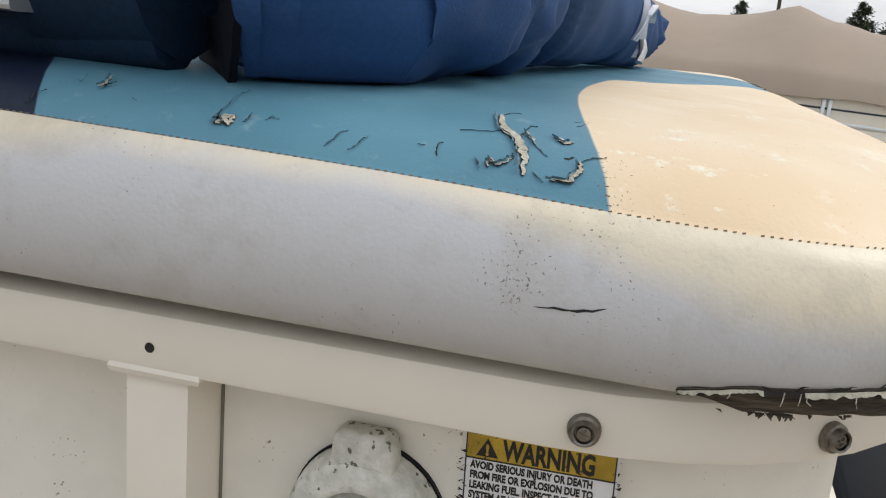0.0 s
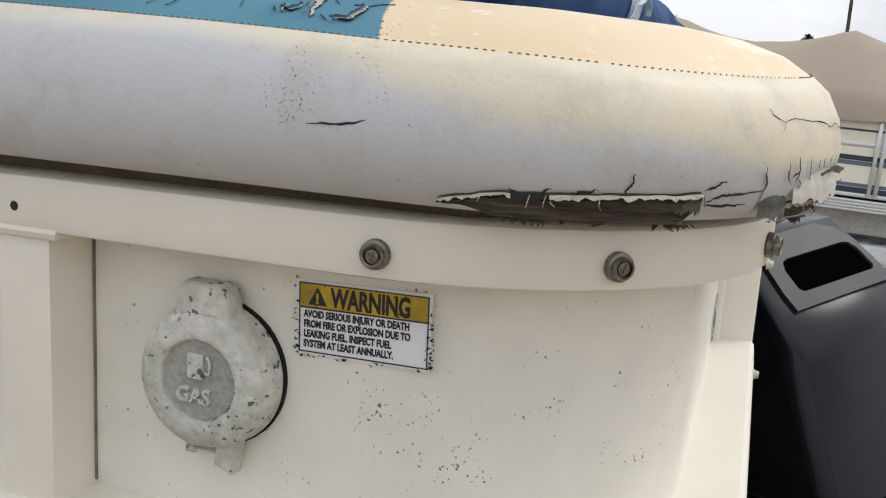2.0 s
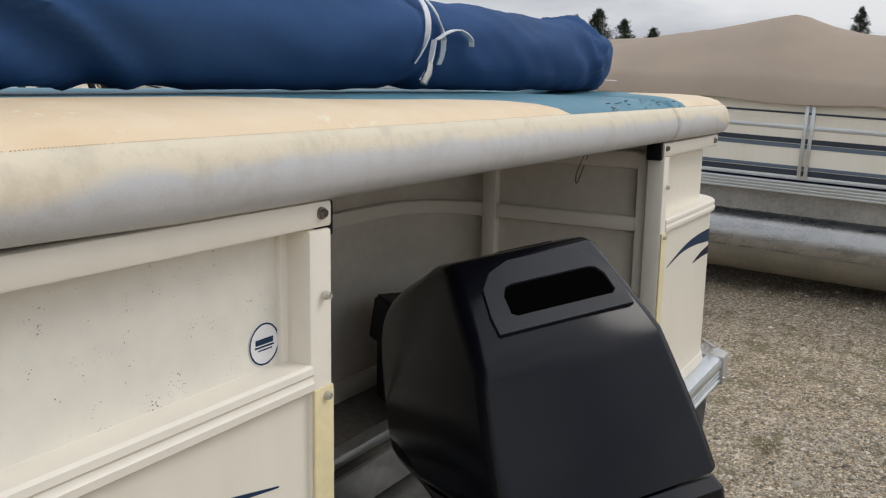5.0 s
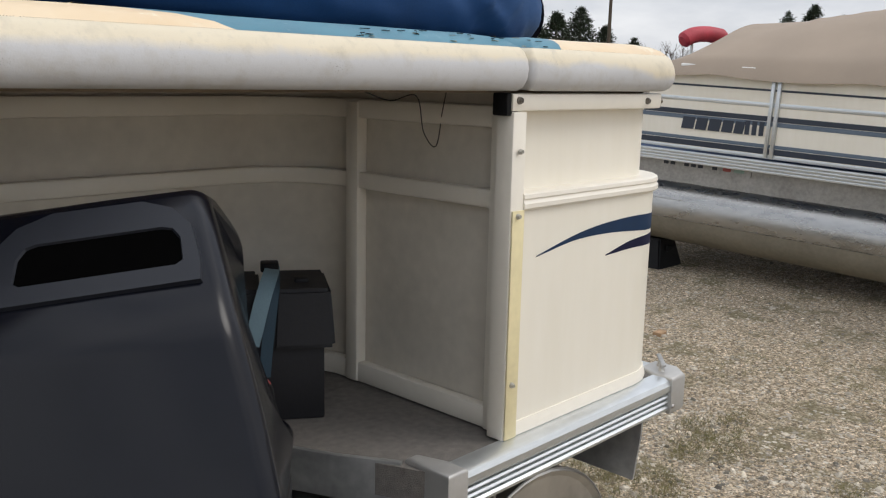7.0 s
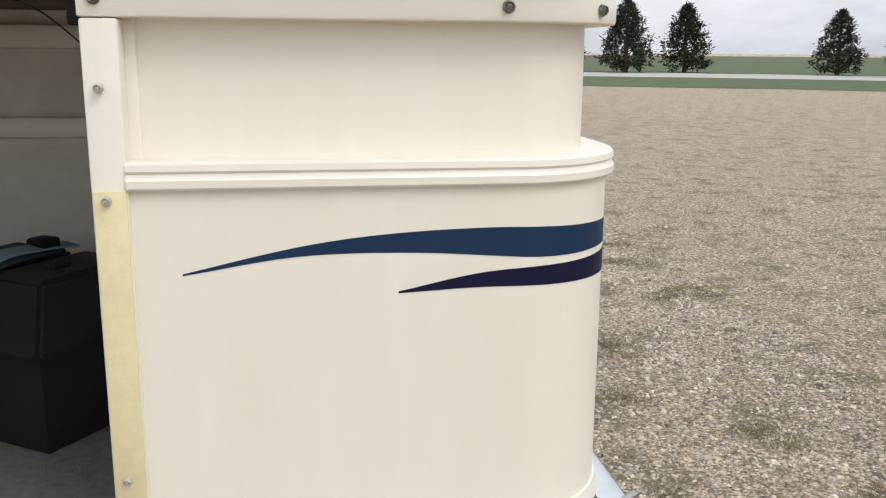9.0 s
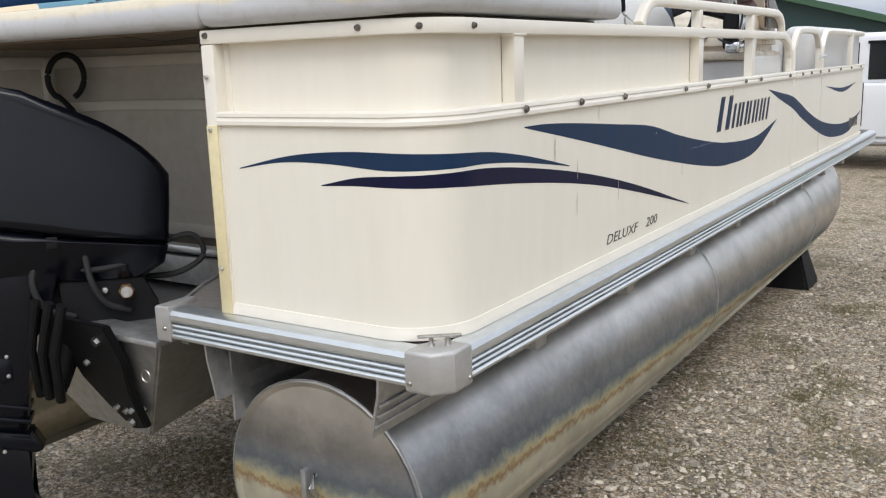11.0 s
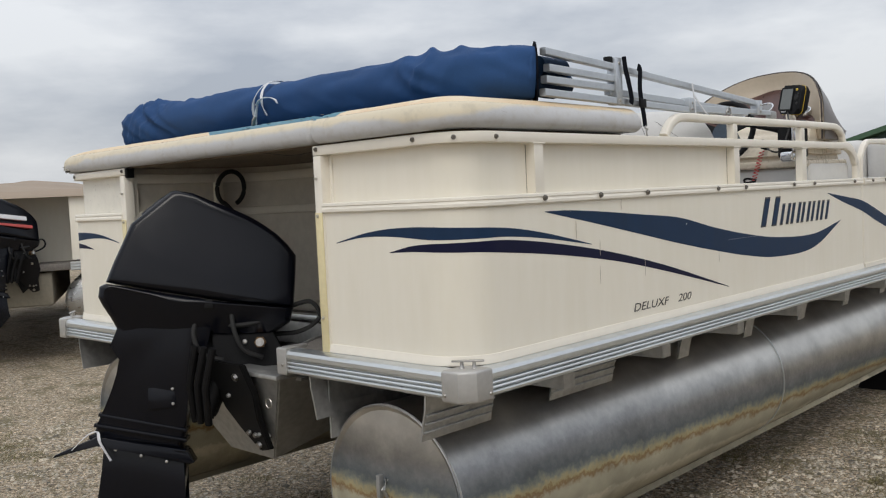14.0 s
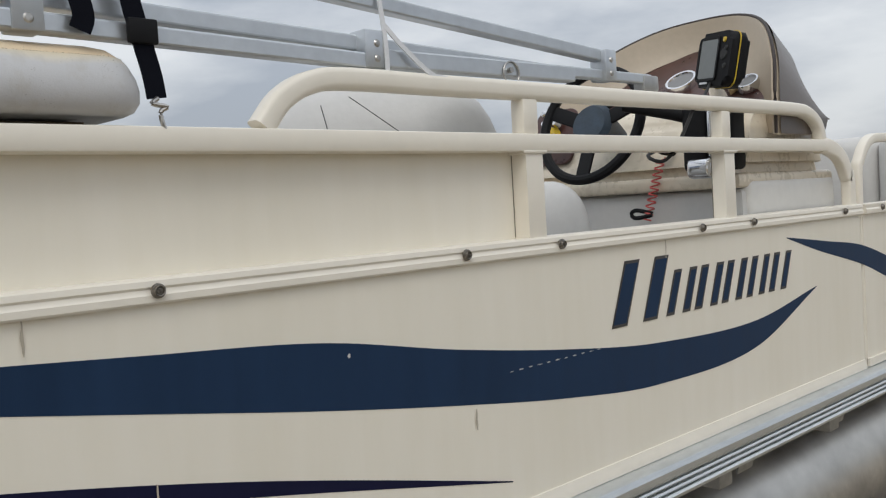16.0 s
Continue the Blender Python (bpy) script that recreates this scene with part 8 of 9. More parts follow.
        P("motor_pod", box((-0.46, y0 + 0.05, deck_z - 0.42), (0.46, y0 + 2.2, deck_z - 0.08), 0.03), DIRT_PONT, lab="dull dirty motor pod under the deck")
        for k, (w_, h_) in enumerate(((0.10, 0.022), (0.07, 0.012))):
            P("name_bar", box((0.78, y0 + 0.006, f0 + 0.36 - 0.03 * k), (0.78 + w_ * 1.6, y0 + 0.0098, f0 + 0.36 - 0.03 * k + h_)), LETTER_GREY, smooth=False)
    if covered:
        P("cover", cover_mesh(-1.24, 1.24, y0 - 0.05, y1 - (0.50 if len(cover_shape) != 5 else 0.34), f1 + 0.01, covered, Matrix.Identity(4), y0, *cover_shape), TAN_CANVAS, lab="sagging tan canvas mooring cover", angle=60)
    return bt


M_STAR = Matrix.Translation((7.52, 0, 0.005)) @ Matrix.Rotation(radians(2.35), 4, "X")
star_boat = plain_boat("pontoon_boat", "aluminium pontoon boat under a tan canvas cover", M_STAR, -3.6, 3.48, (1.05, -0.55, -2.4), 0.955, cover_shape=(0.34, 0.36, 1.1, 1.7, 0.32), drop=0.53)


def on_star(y, z, out=0.0):
    return M_STAR @ axes((-1.169 - out, y, z), (0, -1, 0), (0, 0, 1), (-1, 0, 0))


# maker's name as a row of plain blocks, and the registration as bars on a plate
random.seed(3)
xk = 0.0
for w_ in (0.085, 0.075, 0.08, 0.07, 0.06):
    part("name_block", moved(prism([(xk, 0), (xk + w_, 0), (xk + w_ + 0.01, 0.075), (xk + 0.01, 0.075)], 0, 0.004), on_star(2.86, 1.155) @ Matrix.Scale(1.32, 4)), STRIPE, star_boat, "dark block of the maker's name", smooth=False)
    xk += w_ + 0.012
for k in range(3):
    part("name_block", moved(box((xk + 0.045 * k, 0, 0), (xk + 0.045 * k + 0.028, 0.085, 0.004)), on_star(2.86, 1.155) @ Matrix.Scale(1.32, 4)), STRIPE, star_boat, smooth=False)
regp = part("registration_plate", moved(box((0, -0.01, 0), (0.85, 0.115, 0.006)), M_STAR @ axes((-1.035, 3.10, 0.80), (0, -1, 0), (0, 0, 1), (-1, 0, 0))), ALU_DULL, star_boat)
for k in range(8):
    if k in (2, 6):
        continue
    part("number_bar", moved(box((0.04 + 0.066 * k, 0.02, 0.006), (0.04 + 0.066 * k + 0.045, 0.09, 0.009)), M_STAR @ axes((-1.035, 3.10, 0.80), (0, -1, 0), (0, 0, 1), (-1, 0, 0))), STRIPE, regp, smooth=False)
for k, c_ in enumerate((mat("red_decal", (0.45, 0.10, 0.09), 0.5, bump=0), mat("green_decal", (0.35, 0.5, 0.45), 0.5, bump=0))):
    part("sticker", moved(box((0.60 + 0.1 * k, 0.02, 0.006), (0.67 + 0.12 * k, 0.09, 0.009)), M_STAR @ axes((-1.035, 3.10, 0.80), (0, -1, 0), (0, 0, 1), (-1, 0, 0))), c_, regp, smooth=False)
# bow rails of the neighbour
for s in (1, -1):
    b = bmesh.new()
    z0, zt = 0.955, 1.22
    tube([(s * 1.12, 3.25, zt), (s * 1.12, 4.34, zt), (s * 1.12, 4.38, z0)], 0.02, 8, b)
    for y_ in (3.6, 4.1):
        tube([(s * 1.12, y_ + 0.05, z0), (s * 1.12, y_, zt)], 0.018, 8, b)
    part("bow_rail", moved(b, M_STAR), ALU, star_boat)
part("bow_rail", moved(tube([(-1.12, 4.34, 1.22), (1.12, 4.34, 1.22)], 0.02, 8), M_STAR), ALU, star_boat)
cush = thing("bow_cushion", "cream bow cushions on the neighbouring boat", "cushion", at=tuple(M_STAR @ Vector((0, 2.8, 1.64))))
for k in range(2):
    part("cushion", moved(box((-1.19, 2.25 + 0.34 * k, 1.655), (-0.9, 2.58 + 0.34 * k, 1.692), 0.016, 4), M_STAR), VINYL_WHITE, cush)
bag = thing("furled_bimini", "red furled bimini on upright poles at the bow", "bimini", at=tuple(M_STAR @ Vector((0.1, 3.0, 0.955))))
part("roll", moved(tube(smooth_path([(-0.34, 3.40, 1.89), (-0.22, 3.36, 1.95), (-0.05, 3.30, 1.97), (0.14, 3.22, 1.95)], 5), 0.075, 14, scale=[0.6] + [1.0] * 14 + [0.7]), M_STAR), mat("red_canvas", (0.45, 0.04, 0.06), 0.6, dark=0.6, bump=0.08, bump_scale=60), bag, "red canvas roll")
for x_, y_ in ((-0.22, 3.36), (0.08, 3.245)):
    part("pole", moved(tube([(x_, y_, 0.955), (x_, y_, 1.95)], 0.014, 8), M_STAR), ALU, bag)
stand_at(6.66, 3.15, 0.257)
stand_at(8.38, 3.15, 0.257)

M_PORT = Matrix.Translation((-6.42, 1.60, 0.03)) @ Matrix.Rotation(radians(62), 4, "Z")
nb = plain_boat("pontoon_boat", "cream pontoon boat with an open motor well and tan cover", M_PORT, 0.0, 5.4, (3.0,), 0.95, carpet=CARPET, stern_open=True, cover_shape=(0.13, 0.10, 0.75))
for x_, y_ in ((0.86, 0.35), (-0.86, 0.35), (0.86, 4.2), (-0.86, 4.2)):
    p_ = M_PORT @ Vector((x_, y_, 0))
    stand_at(p_.x, p_.y, 0.272, 62)
M_FAR = Matrix.Translation((-13.2, 7.35, 0.03)) @ Matrix.Rotation(radians(62), 4, "Z")
plain_boat("pontoon_boat", "cream pontoon boat under a peaked tan cover", M_FAR, 0.0, 5.4, (1.5,), 0.95, cover_shape=(0.10, 1.38, 0.6, 1.1))
for x_, y_ in ((0.86, 0.35), (-0.86, 0.35), (0.86, 4.2), (-0.86, 4.2)):
    p_ = M_FAR @ Vector((x_, y_, 0))
    stand_at(p_.x, p_.y, 0.272, 62)
mp_ = M_PORT @ Vector((0.06, -0.04, 0.985))
MB = Matrix.Translation(mp_) @ Matrix.Rotation(radians(50), 4, "Z")
motor_b = copy_thing(motor, MB)
for nm_, o_, m_ in (("name_bar", [(-0.24, 1.325), (0.13, 1.275), (0.13, 1.315), (-0.235, 1.365)], LABEL_WHITE), ("stripe", [(-0.30, 1.27), (0.18, 1.195), (0.18, 1.225), (-0.30, 1.285)], RED)):
    bar_ = part(nm_, moved(prism(o_, 0.125, 0.166), MOT), m_, motor_b, smooth=False)
    bar_.matrix_parent_inverse = Matrix.Translation((-MC.x, -MC.y, -0.886))
motor_b["label"] = "black outboard motor on the neighbouring boat's stern"

# ---- pickup truck beyond the bow ----
WHITE_CAR = mat("white_car_paint", (0.78, 0.79, 0.80), 0.18, dark=0.97, scale=1.5, bump=0.0, coat=0.6)
CAR_GLASS = mat("dark_window", (0.012, 0.014, 0.016), 0.06, dark=0.9, bump=0.0)
TYRE = mat("tyre_rubber", (0.02, 0.02, 0.02), 0.85, dark=0.7, bump=0.1, bump_scale=60)


def pickup(M):
    tk = thing("pickup_truck", "white crew-cab pickup truck with dark windows", "truck", at=tuple(M.translation))

    def P(nm, b, m_, par=None, lab="", **kw):
        b.transform(M)
        return part(nm, b, m_, par or tk, lab, **kw)

    side = axes((0, 0, 0), (1, 0, 0), (0, 0, 1), (0, -1, 0))
    lower = [(-2.85, 0.62), (-2.9, 0.9), (-2.8, 1.10), (-1.35, 1.18), (-1.28, 1.20), (2.88, 1.20), (2.9, 0.62), (2.45, 0.55)]
    arch = lambda cx: [(cx + 0.48 * math.cos(a), 0.50 + 0.46 * math.sin(a)) for a in [math.pi * i / 10 for i in range(11)]]
    o = lower + arch(1.78) + [(1.2, 0.45), (-1.2, 0.45)] + arch(-1.85) + [(-2.45, 0.5)]
    P("body", moved(prism(o, -0.98, 0.98, 0.05, 3), side), WHITE_CAR, lab="white body", angle=40)
    cab = [(-1.30, 1.17), (-0.62, 1.78), (-0.35, 1.87), (0.72, 1.87), (0.92, 1.80), (1.0, 1.17)]
    cabp = P("cab", moved(prism(cab, -0.86, 0.86, 0.08, 4), side), WHITE_CAR, angle=40)
    for s in (1, -1):
        for w in ([(-1.0, 1.24), (-0.55, 1.70), (-0.12, 1.74), (-0.12, 1.24)], [(0.0, 1.24), (0.0, 1.74), (0.66, 1.74), (0.80, 1.62), (0.80, 1.24)]):
            wd = P("side_window", moved(prism(w, 0.855 if s > 0 else -0.868, 0.868 if s > 0 else -0.855, 0.004, 1), side), CAR_GLASS, cabp, "dark tinted side window")
        P("rain_guard", moved(prism([(-0.02, 1.72), (0.70, 1.72), (0.70, 1.76), (-0.02, 1.76)], 0.868 if s > 0 else -0.885, 0.885 if s > 0 else -0.868, 0.004, 1), side), BLACK_MATT, cabp)
        for x0_, x1_ in ((-1.12, -0.08), (-0.04, 0.90)):
            for q in (x0_, x1_):
                P("door_gap", moved(prism([(q, 0.62), (q + 0.012, 0.62), (q + 0.012, 1.20), (q, 1.20)], 0.978 if s > 0 else -0.983, 0.983 if s > 0 else -0.978), side), BLACK_MATT, cabp, smooth=False)
            P("door_handle", moved(box((x1_ - 0.24, 1.03, s * 0.99 - 0.02), (x1_ - 0.06, 1.06, s * 0.99 + 0.02), 0.01), side), WHITE_CAR, cabp)
        P("step_bar", moved(tube([(-1.15, 0.40, s * 1.0), (1.15, 0.40, s * 1.0)], 0.05, 10), side), ALU_DULL)
        P("bed_rail", moved(box((1.05, 1.19, s * 0.93 - 0.05), (2.86, 1.225, s * 0.93 + 0.05), 0.01), side), BLACK_MATT)
        for x in (1.78, -1.85):
            wh = moved(lathe([(0.22, -0.12), (0.36, -0.13), (0.40, -0.09), (0.40, 0.09), (0.36, 0.13), (0.22, 0.12)], 32), side @ pose(x, 0.40, s * 0.86))
            tyre = P("wheel", wh, TYRE)
            P("rim", moved(lathe([(0, 0.07), (0.06, 0.08), (0.09, 0.05), (0.19, 0.06), (0.23, 0.11), (0.235, -0.1)], 32), side @ pose(x, 0.40, s * 0.87) @ pose(0, 0, 0, 0 if s > 0 else 180)), ALU, tyre)
    P("tonneau", moved(prism([(1.08, 1.22), (2.82, 1.22), (2.82, 1.56), (1.30, 1.62), (1.14, 1.50)], -0.84, 0.84, 0.05, 3), side), WHITE_CAR, lab="white bed cap")
    return tk


truck = pickup(Matrix.Translation((0.33, 12.45, -0.02)) @ Matrix.Diagonal((1.0, 1.0, 0.955, 1)))

# ---- green barn ----
GREEN_ROOF = mat("green_roof_metal", (0.05, 0.11, 0.06), 0.5, dark=0.85, scale=1.0, bump=0.0)
GREEN_WALL = mat("teal_wall_metal", (0.035, 0.075, 0.075), 0.6, dark=0.85, scale=1.0, bump=0.0)


def barn():
    bn = thing("barn", "low green metal barn with a gabled roof", "barn", at=(-5.1, 34, 0))
    M = Matrix.Translation((-5.1, 28.5, 0))
    o = [(-6.4, -0.05), (6.4, -0.05), (6.4, 1.45), (0, 3.25), (-6.4, 1.45)]
    b = prism(o, 0, -14)
    b.transform(M @ axes((0, 0, 0), (1, 0, 0), (0, 0, 1), (0, -1, 0)))
    part("wall", b, GREEN_WALL, bn, smooth=False)
    for s in (1, -1):
        o = [(0, 3.27), (s * 6.9, 1.33), (s * 6.9, 1.43), (0, 3.40)]
        b = prism(o, 0.5, -14.5)
        b.transform(M @ axes((0, 0, 0), (1, 0, 0), (0, 0, 1), (0, -1, 0)))
        rf = part("roof", b, GREEN_ROOF, bn, "green standing-seam roof", smooth=False)
        for k in range(24):
            y = -0.45 + 0.62 * k
            p = [M @ Vector((0, y, 3.41)), M @ Vector((s * 6.9, y, 1.45))]
            part("roof_seam", sweep(p, rect(-0.02, 0.02, -0.02, 0.03)), GREEN_ROOF, rf, smooth=False)
    part("eave_trim", moved(box((-6.4, -0.06, 1.38), (6.4, -0.01, 1.45)), M), LABEL_WHITE, bn)
    return bn


barn()

# ---- trees, fence, trailer and poles beyond the yard ----
BARK = mat("bark", (0.10, 0.075, 0.055), 0.95, dark=0.6, scale=8, bump=0.3, bump_scale=30)
LEAF = mat("evergreen_foliage", (0.040, 0.058, 0.026), 0.8, dark=0.45, scale=1.5, grain=9, bump=0.0, island=0.45)


def limb(b, p, d, l, r, depth, rnd, spread):
    """A limb that forks into ever finer twigs."""
    q = p + d * l
    tube([p, (p + q) / 2 + Vector((rnd.uniform(-1, 1), rnd.uniform(-1, 1), 0)) * l * 0.06, q], r, 5 if depth > 1 else 3, b, scale=[1.0, 0.8, 0.6])
    if depth == 0:
        return
    for _ in range(rnd.choice((2, 3, 3))):
        e = (d + Vector((rnd.uniform(-1, 1), rnd.uniform(-1, 1), rnd.uniform(-0.25, 0.55))) * spread).normalized()
        limb(b, p + d * l * rnd.uniform(0.55, 1.0), e, l * rnd.uniform(0.55, 0.8), r * 0.55, depth - 1, rnd, spread)


def tree(x, y, h, w, seed, conical=True, bare=False):
    """Tapered trunk with limbs and a ragged crown of small sprays."""
    rnd = random.Random(seed)
    tr = thing("tree", "dark evergreen tree beyond the yard" if not bare else "bare brown tree beyond the yard", "tree", "trees", at=(x, y, 0))
    tb = bmesh.new()
    if bare:
        for k in range(3):
            limb(tb, Vector((x + rnd.uniform(-1, 1) * w * 0.25, y, -0.1)), Vector((rnd.uniform(-0.15, 0.15), 0, 1)).normalized(), h * 0.36, w * 0.022, 5, rnd, 0.55)
        part("trunk", tb, BARK, tr)
        return tr
    tube([(x, y, -0.1), (x + 0.01 * h * rnd.uniform(-1, 1), y, h * 0.5), (x, y, h * 0.97)], w * 0.05, 8, tb, scale=[1.0, 0.65, 0.12])
    verts, faces = [], []
    for k in range(330):
        t = rnd.random() ** 0.85
        z = h * (0.05 + 0.91 * t)
        prof = (1 - t) ** 0.62 * min(1.0, (t + 0.10) / 0.30) ** 0.5
        a = rnd.uniform(0, 2 * math.pi)
        r = w * 0.56 * prof * rnd.uniform(0.35, 1.05)
        out = Vector((math.cos(a), math.sin(a), 0))
        c = Vector((x, y, z)) + out * r
        if k % 6 == 0:
            tube([(x, y, max(0.2, z - 0.25 * r)), tuple(c)], w * 0.012, 5, tb, scale=[1.0, 0.3])
        cs = w * rnd.uniform(0.045, 0.095) * (0.55 + 0.45 * prof)
        for _ in range(26):
            g = Vector((rnd.gauss(0, 1), rnd.gauss(0, 1), rnd.gauss(0, 0.75)))
            p = c + g * cs * 0.62
            d = (g.normalized() + out * 0.5 + Vector((0, 0, rnd.uniform(-0.1, 0.6)))).normalized()
            s = cs * rnd.uniform(0.22, 0.55)
            e = d.cross(Vector((rnd.uniform(-1, 1), rnd.uniform(-1, 1), 1))).normalized()
            f = d.cross(e)
            i = len(verts)
            verts += [p - e * s * 0.5, p + d * s * 1.7 + f * s * 0.3, p + e * s * 0.5, p - d * s * 0.7 + f * s * 0.25]
            faces.append((i, i + 1, i + 2, i + 3))
    part("trunk", tb, BARK, tr)
    me = bpy.data.meshes.new("crown")
    me.from_pydata(verts, [], faces)
    me.materials.append(LEAF)
    ob = new("crown", me)
    ob.parent = tr
    ob.matrix_parent_inverse = tr.matrix_world.inverted()
    return tr


def polar(az, d, cx=0.1, cy=-1.0):
    a = radians(az)
    return cx + d * math.sin(a), cy + d * math.cos(a)


k = 40
for az, d, el, w in ((17, 74, 2.6, 4.0), (21, 72, 3.2, 4.4), (24.5, 75, 2.8, 4.2), (33, 72, 2.4, 3.6), (37, 70, 2.9, 4.0), (43.9, 62, 2.9, 2.3), (46.5, 60, 3.45, 2.9), (49.3, 66, 2.3, 2.4), (50.4, 64, 3.4, 3.2), (51.6, 66, 3.9, 3.8), (53.0, 63, 4.1, 4.0), (54.5, 66, 4.4, 4.2), (56.0, 64, 3.3, 3.2), (57.8, 68, 2.6, 3.2), (66.6, 64, 4.2, 3.0), (68.0, 66, 4.6, 3.8), (69.6, 64, 4.0, 3.2), (71.4, 66, 3.5, 3.0), (73.0, 70, 2.4, 3.0), (83.1, 62, 4.7, 2.6), (90.9, 62, 4.0, 3.0), (97.6, 60, 4.3, 3.6), (99.6, 62, 4.0, 3.8), (102.4, 60, 3.8, 3.8)):
    tx, ty = polar(az, d)
    k += 1
    tree(tx, ty, 1.7 + d * math.tan(radians(el)), w, k)
for az, d, el, w in ((58.6, 90, 2.4, 5.0), (60.4, 95, 2.7, 6.0), (62.4, 92, 2.2, 5.0), (48.4, 110, 0.7, 7.0)):
    tx, ty = polar(az, d)
    k += 1
    tree(tx, ty, 1.7 + d * math.tan(radians(el)), w, k, False, True)
tree(1.9, 44, 5.6, 4.6, 91)
tree(-0.1, 48, 4.2, 4.0, 92)

WOOD_GREY = mat("weathered_wood", (0.22, 0.19, 0.16), 0.9, dark=0.6, scale=4, grain=30, bump=0.1)
far_fence = thing("paddock_fence", "weathered grey wooden rail fence beyond the yard", "fence", at=(*polar(50, 38), 0))
for az0, az1, d0, d1 in ((37.0, 46.0, 41, 40), (49.6, 63.0, 37, 42)):
    m = int((az1 - az0) / 1.55) + 1
    pts = [polar(az0 + (az1 - az0) * i / m, d0 + (d1 - d0) * i / m) for i in range(m + 1)]
    for i, (x, y) in enumerate(pts):
        part("post", box((x - 0.09, y - 0.09, -0.05), (x + 0.09, y + 0.09, 1.46), 0.01), WOOD_GREY, far_fence)
        if i < m:
            q = pts[i + 1]
            for z in (0.52, 0.94, 1.32):
                part("rail", sweep([(x, y, z), (q[0], q[1], z)], rect(-0.03, 0.03, -0.075, 0.075)), WOOD_GREY, far_fence, smooth=False)

DARK_METAL = mat("dark_trailer_steel", (0.03, 0.03, 0.032), 0.6, 0.3, dark=0.7, bump=0.05)
trailer = thing("flatbed_trailer", "empty dark steel flatbed trailer", "trailer", at=(*polar(47.5, 36), 0))
TM = Matrix.Translation((*polar(47.5, 36), 0)) @ Matrix.Rotation(radians(-42), 4, "Z")
part("bed", moved(box((-1.25, -0.75, 0.52), (1.25, 0.75, 0.60), 0.02), TM), DARK_METAL, trailer)
for y in (-0.75, 0.75):
    part("side_rail", moved(box((-1.25, y - 0.03, 0.62), (1.25, y + 0.03, 0.70), 0.01), TM), DARK_METAL, trailer)
    for x in (-0.62, 0.62):
        wb = moved(lathe([(0.10, -0.08), (0.28, -0.09), (0.30, 0), (0.28, 0.09), (0.10, 0.08), (0.0, 0.05)], 20), TM @ pose(x, y, 0.29, 90))
        part("wheel", wb, TYRE, trailer)
part("tongue", moved(tube([(1.25, 0, 0.5), (2.3, 0, 0.45)], 0.05, 8), TM), DARK_METAL, trailer)
for k_ in range(5):
    part("cross_member", moved(box((-1.1 + 0.5 * k_, -0.7, 0.44), (-1.03 + 0.5 * k_, 0.7, 0.52)), TM), DARK_METAL, trailer)

for az, d, h in ((42.8, 60, 5.2), (56.2, 58, 7.5), (92.9, 56, 7.5)):
    x, y = polar(az, d)
    po = thing("utility_pole", "weathered wooden utility pole", "pole", "utility poles", at=(x, y, 0))
    part("shaft", tube([(x, y, -0.2), (x + 0.05, y, h)], 0.14, 10, scale=[1.0, 0.7]), BARK, po)
    part("cross_arm", box((x - 0.5, y - 0.05, h - 0.55), (x + 0.5, y + 0.05, h - 0.43), 0.01), BARK, po)

# verge of grass and a pale road behind the fence
LAWN = mat("grass_verge", (0.085, 0.115, 0.04), 0.95, dark=0.6, scale=0.6, grain=6, bump=0.3, bump_scale=8, distance=0.03)
ROAD = mat("pale_road", (0.42, 0.40, 0.37), 0.9, dark=0.9, scale=0.5, bump=0.02)


def band(name, az0, az1, d0, d1, z, material, label):
    b = bmesh.new()
    A, B = [], []
    for i in range(61):
        az = az0 + (az1 - az0) * i / 60
        A.append(b.verts.new((*polar(az, d0 + 1.2 * noise.noise((az * 0.6, d0, 0))), z)))
        B.append(b.verts.new((*polar(az, d1), z)))
    for i in range(60):
        b.faces.new((A[i], A[i + 1], B[i + 1], B[i]))
    ob = part(name, b, material, None, smooth=False)
    return tagged(ob, label, "ground", kind="structure")


band("lawn", -45, 112, 43.0, 60, 0.012, LAWN, "rough green grass verge beyond the fence")
band("road", -45, 112, 60, 72, 0.016, ROAD, "pale gravel road beyond the verge")
band("field", -50, 116, 72, 400, 0.020, LAWN, "far green field")

# ---- gravel: loose stones, grass tufts and scraps near the boat ----
STONE = mat("gravel_stone", (0.66, 0.585, 0.47), 0.85, dark=0.5, scale=12, grain=90, bump=0.15, bump_scale=200, island=0.75)
TUFT = mat("dry_grass", (0.20, 0.175, 0.065), 0.9, dark=0.6, bump=0.0, island=0.4)


def in_view_ground(rnd):
    """Places round the boat where the yard shows: starboard, astern and the strip to the neighbours."""
    r = rnd.random()
    if r < 0.50:
        return rnd.uniform(1.0, 3.6), rnd.uniform(-2.0, 7.0)
    if r < 0.75:
        return rnd.uniform(-3.5, 1.4), rnd.uniform(-0.8, 3.0)
    return rnd.uniform(2.0, 8.0), rnd.uniform(-1.5, 9.0)


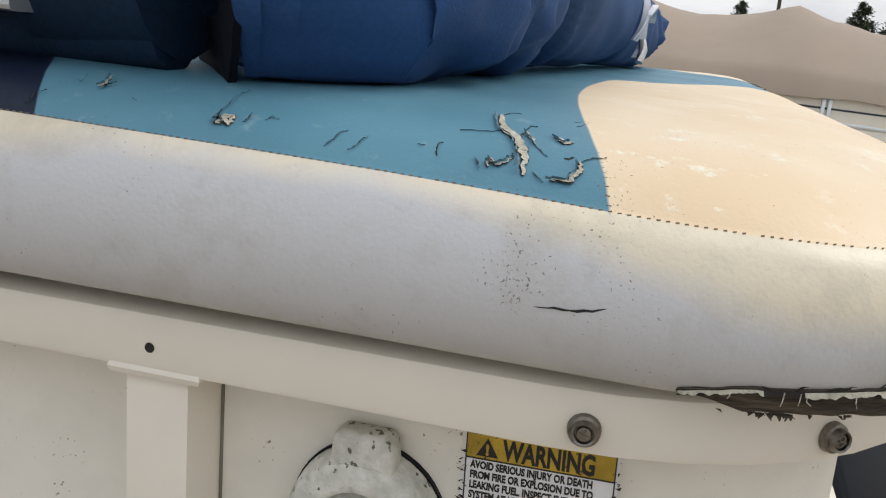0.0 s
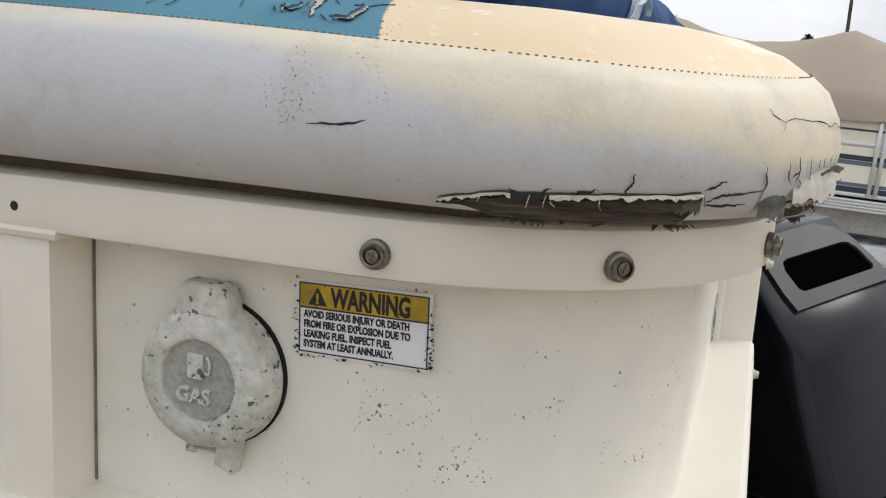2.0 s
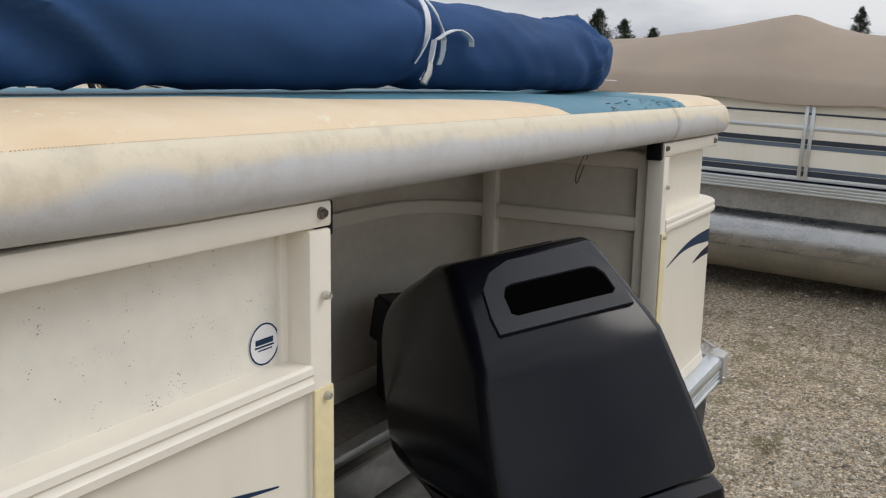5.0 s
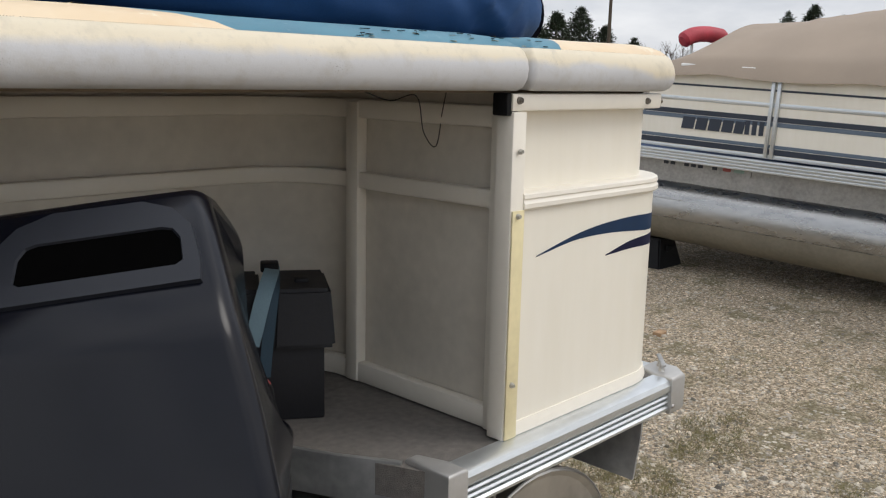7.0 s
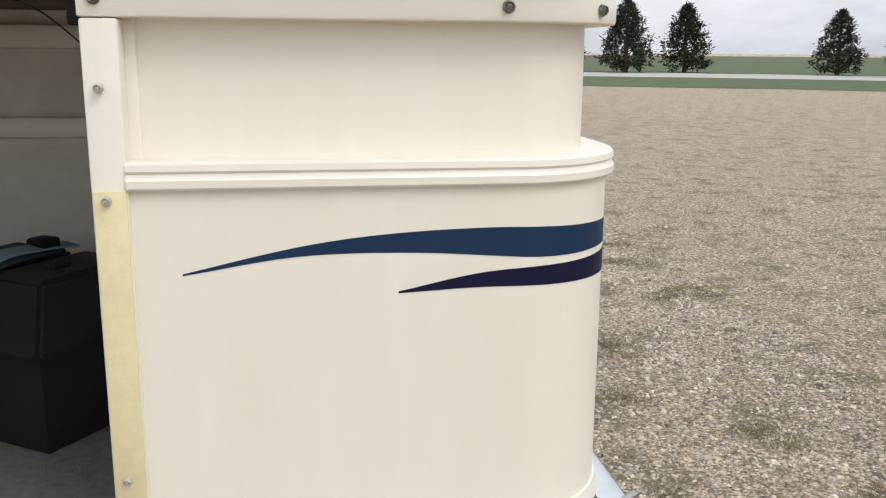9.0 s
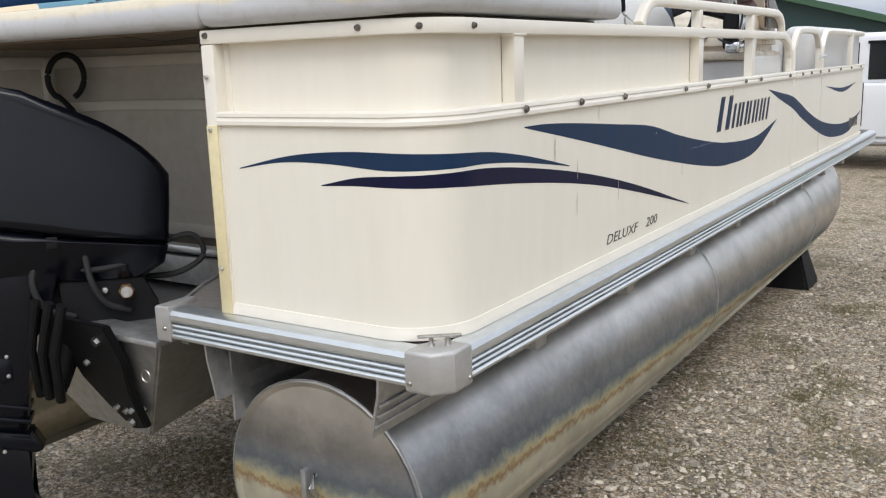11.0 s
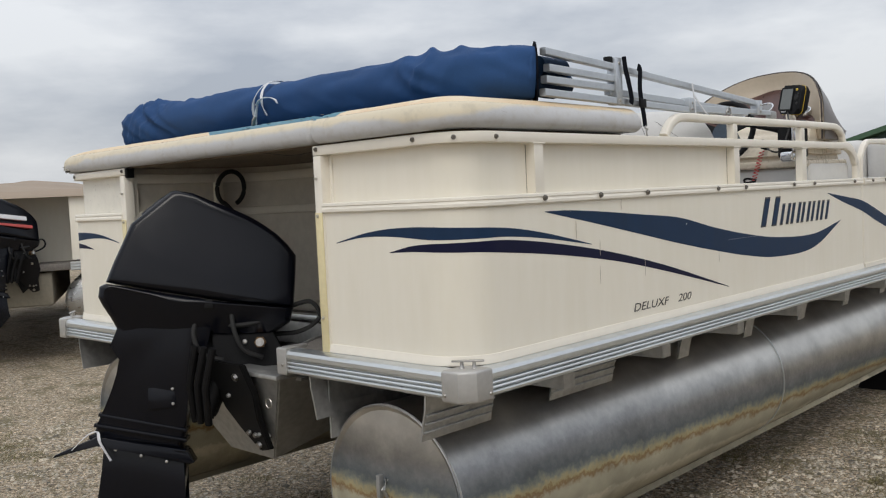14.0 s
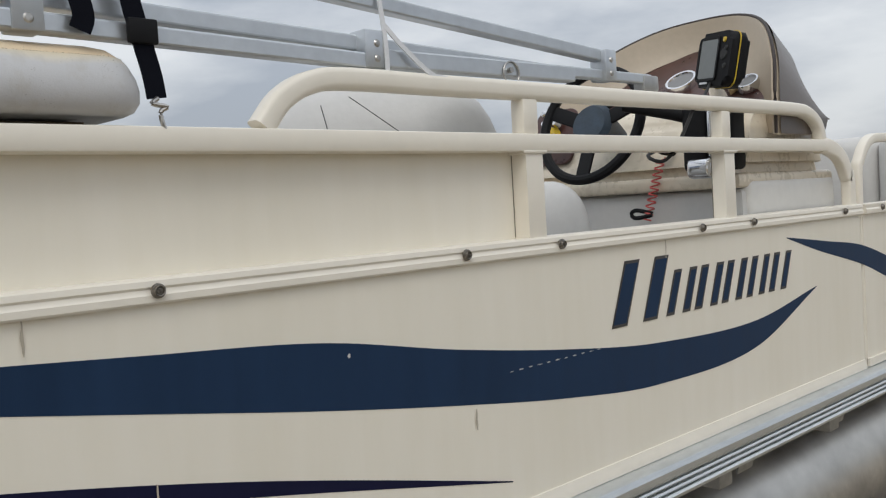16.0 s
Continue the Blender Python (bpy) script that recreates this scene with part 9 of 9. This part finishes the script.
def scatter_stones(n, seed):
    rnd = random.Random(seed)
    verts, faces = [], []
    for _ in range(n):
        x, y = in_view_ground(rnd)
        z = (noise.noise((x * 0.35, y * 0.35, 3.1)) * 0.03 - 0.01) * max(0.0, 1 - math.hypot(x, y) / 40)
        s = min(0.024, 0.0034 * math.exp(rnd.gauss(0.35, 0.52)))
        a = rnd.uniform(0, math.pi)
        sx, sy, sz = s * rnd.uniform(0.8, 1.5), s * rnd.uniform(0.7, 1.1), s * rnd.uniform(0.45, 0.8)
        i = len(verts)
        ca, sa = math.cos(a), math.sin(a)
        ring = [(ca * sx, sa * sx), (-sa * sy, ca * sy), (-ca * sx, -sa * sx), (sa * sy, -ca * sy)]
        j = [rnd.uniform(0.7, 1.2) for _ in range(8)]
        verts += [(x + px * j[q], y + py * j[q], z + sz * 0.15) for q, (px, py) in enumerate(ring)]
        verts += [(x + px * 0.55 * j[q + 4], y + py * 0.55 * j[q + 4], z + sz * rnd.uniform(0.8, 1.1)) for q, (px, py) in enumerate(ring)]
        faces += [(i + q, i + (q + 1) % 4, i + 4 + (q + 1) % 4, i + 4 + q) for q in range(4)] + [(i + 4, i + 5, i + 6, i + 7)]
    me = bpy.data.meshes.new("gravel")
    me.from_pydata(verts, [], faces)
    me.materials.append(STONE)
    return tagged(new("gravel", me), "loose pale gravel stones on the yard", "gravel", kind="stuff")


scatter_stones(140000, 17)


def scatter_grass(n, seed):
    rnd = random.Random(seed)
    verts, faces = [], []
    for _ in range(n):
        x, y = in_view_ground(rnd)
        if noise.noise((x * 1.9, y * 1.9, 8.0)) < 0.20:
            continue
        for _k in range(rnd.randint(8, 22)):
            bx, by = x + rnd.gauss(0, 0.03), y + rnd.gauss(0, 0.03)
            a, l = rnd.uniform(0, 2 * math.pi), rnd.uniform(0.012, 0.045)
            w = 0.0014
            i = len(verts)
            verts += [(bx - w * math.sin(a), by + w * math.cos(a), -0.005), (bx + w * math.sin(a), by - w * math.cos(a), -0.005), (bx + l * 0.9 * math.cos(a), by + l * 0.9 * math.sin(a), 0.004 + l * rnd.uniform(0.2, 0.6))]
            faces.append((i, i + 1, i + 2))
    me = bpy.data.meshes.new("grass_tufts")
    me.from_pydata(verts, [], faces)
    me.materials.append(TUFT)
    return tagged(new("grass_tufts", me), "short dry grass tufts growing through the gravel", "grass", kind="stuff")


scatter_grass(20000, 23)
for x_, y_, rz, l in ((-3.0, 1.8, 30, 0.16), (3.9, 2.9, 70, 0.2), (-2.6, 1.2, 100, 0.09), (4.6, 1.9, 10, 0.12)):
    wc = thing("wood_chip", "split piece of pale wood on the gravel", "wood scrap", "wood scraps", at=(x_, y_, 0))
    part("chip", moved(box((-l / 2, -0.03, -0.01), (l / 2, 0.03, 0.018), 0.006), pose(x_, y_, 0, 3, 4, rz)), mat("pale_wood", (0.42, 0.27, 0.15), 0.8, dark=0.6, scale=20, stretch=(1, 6, 6)) if "pale_wood" not in bpy.data.materials else bpy.data.materials["pale_wood"], wc)
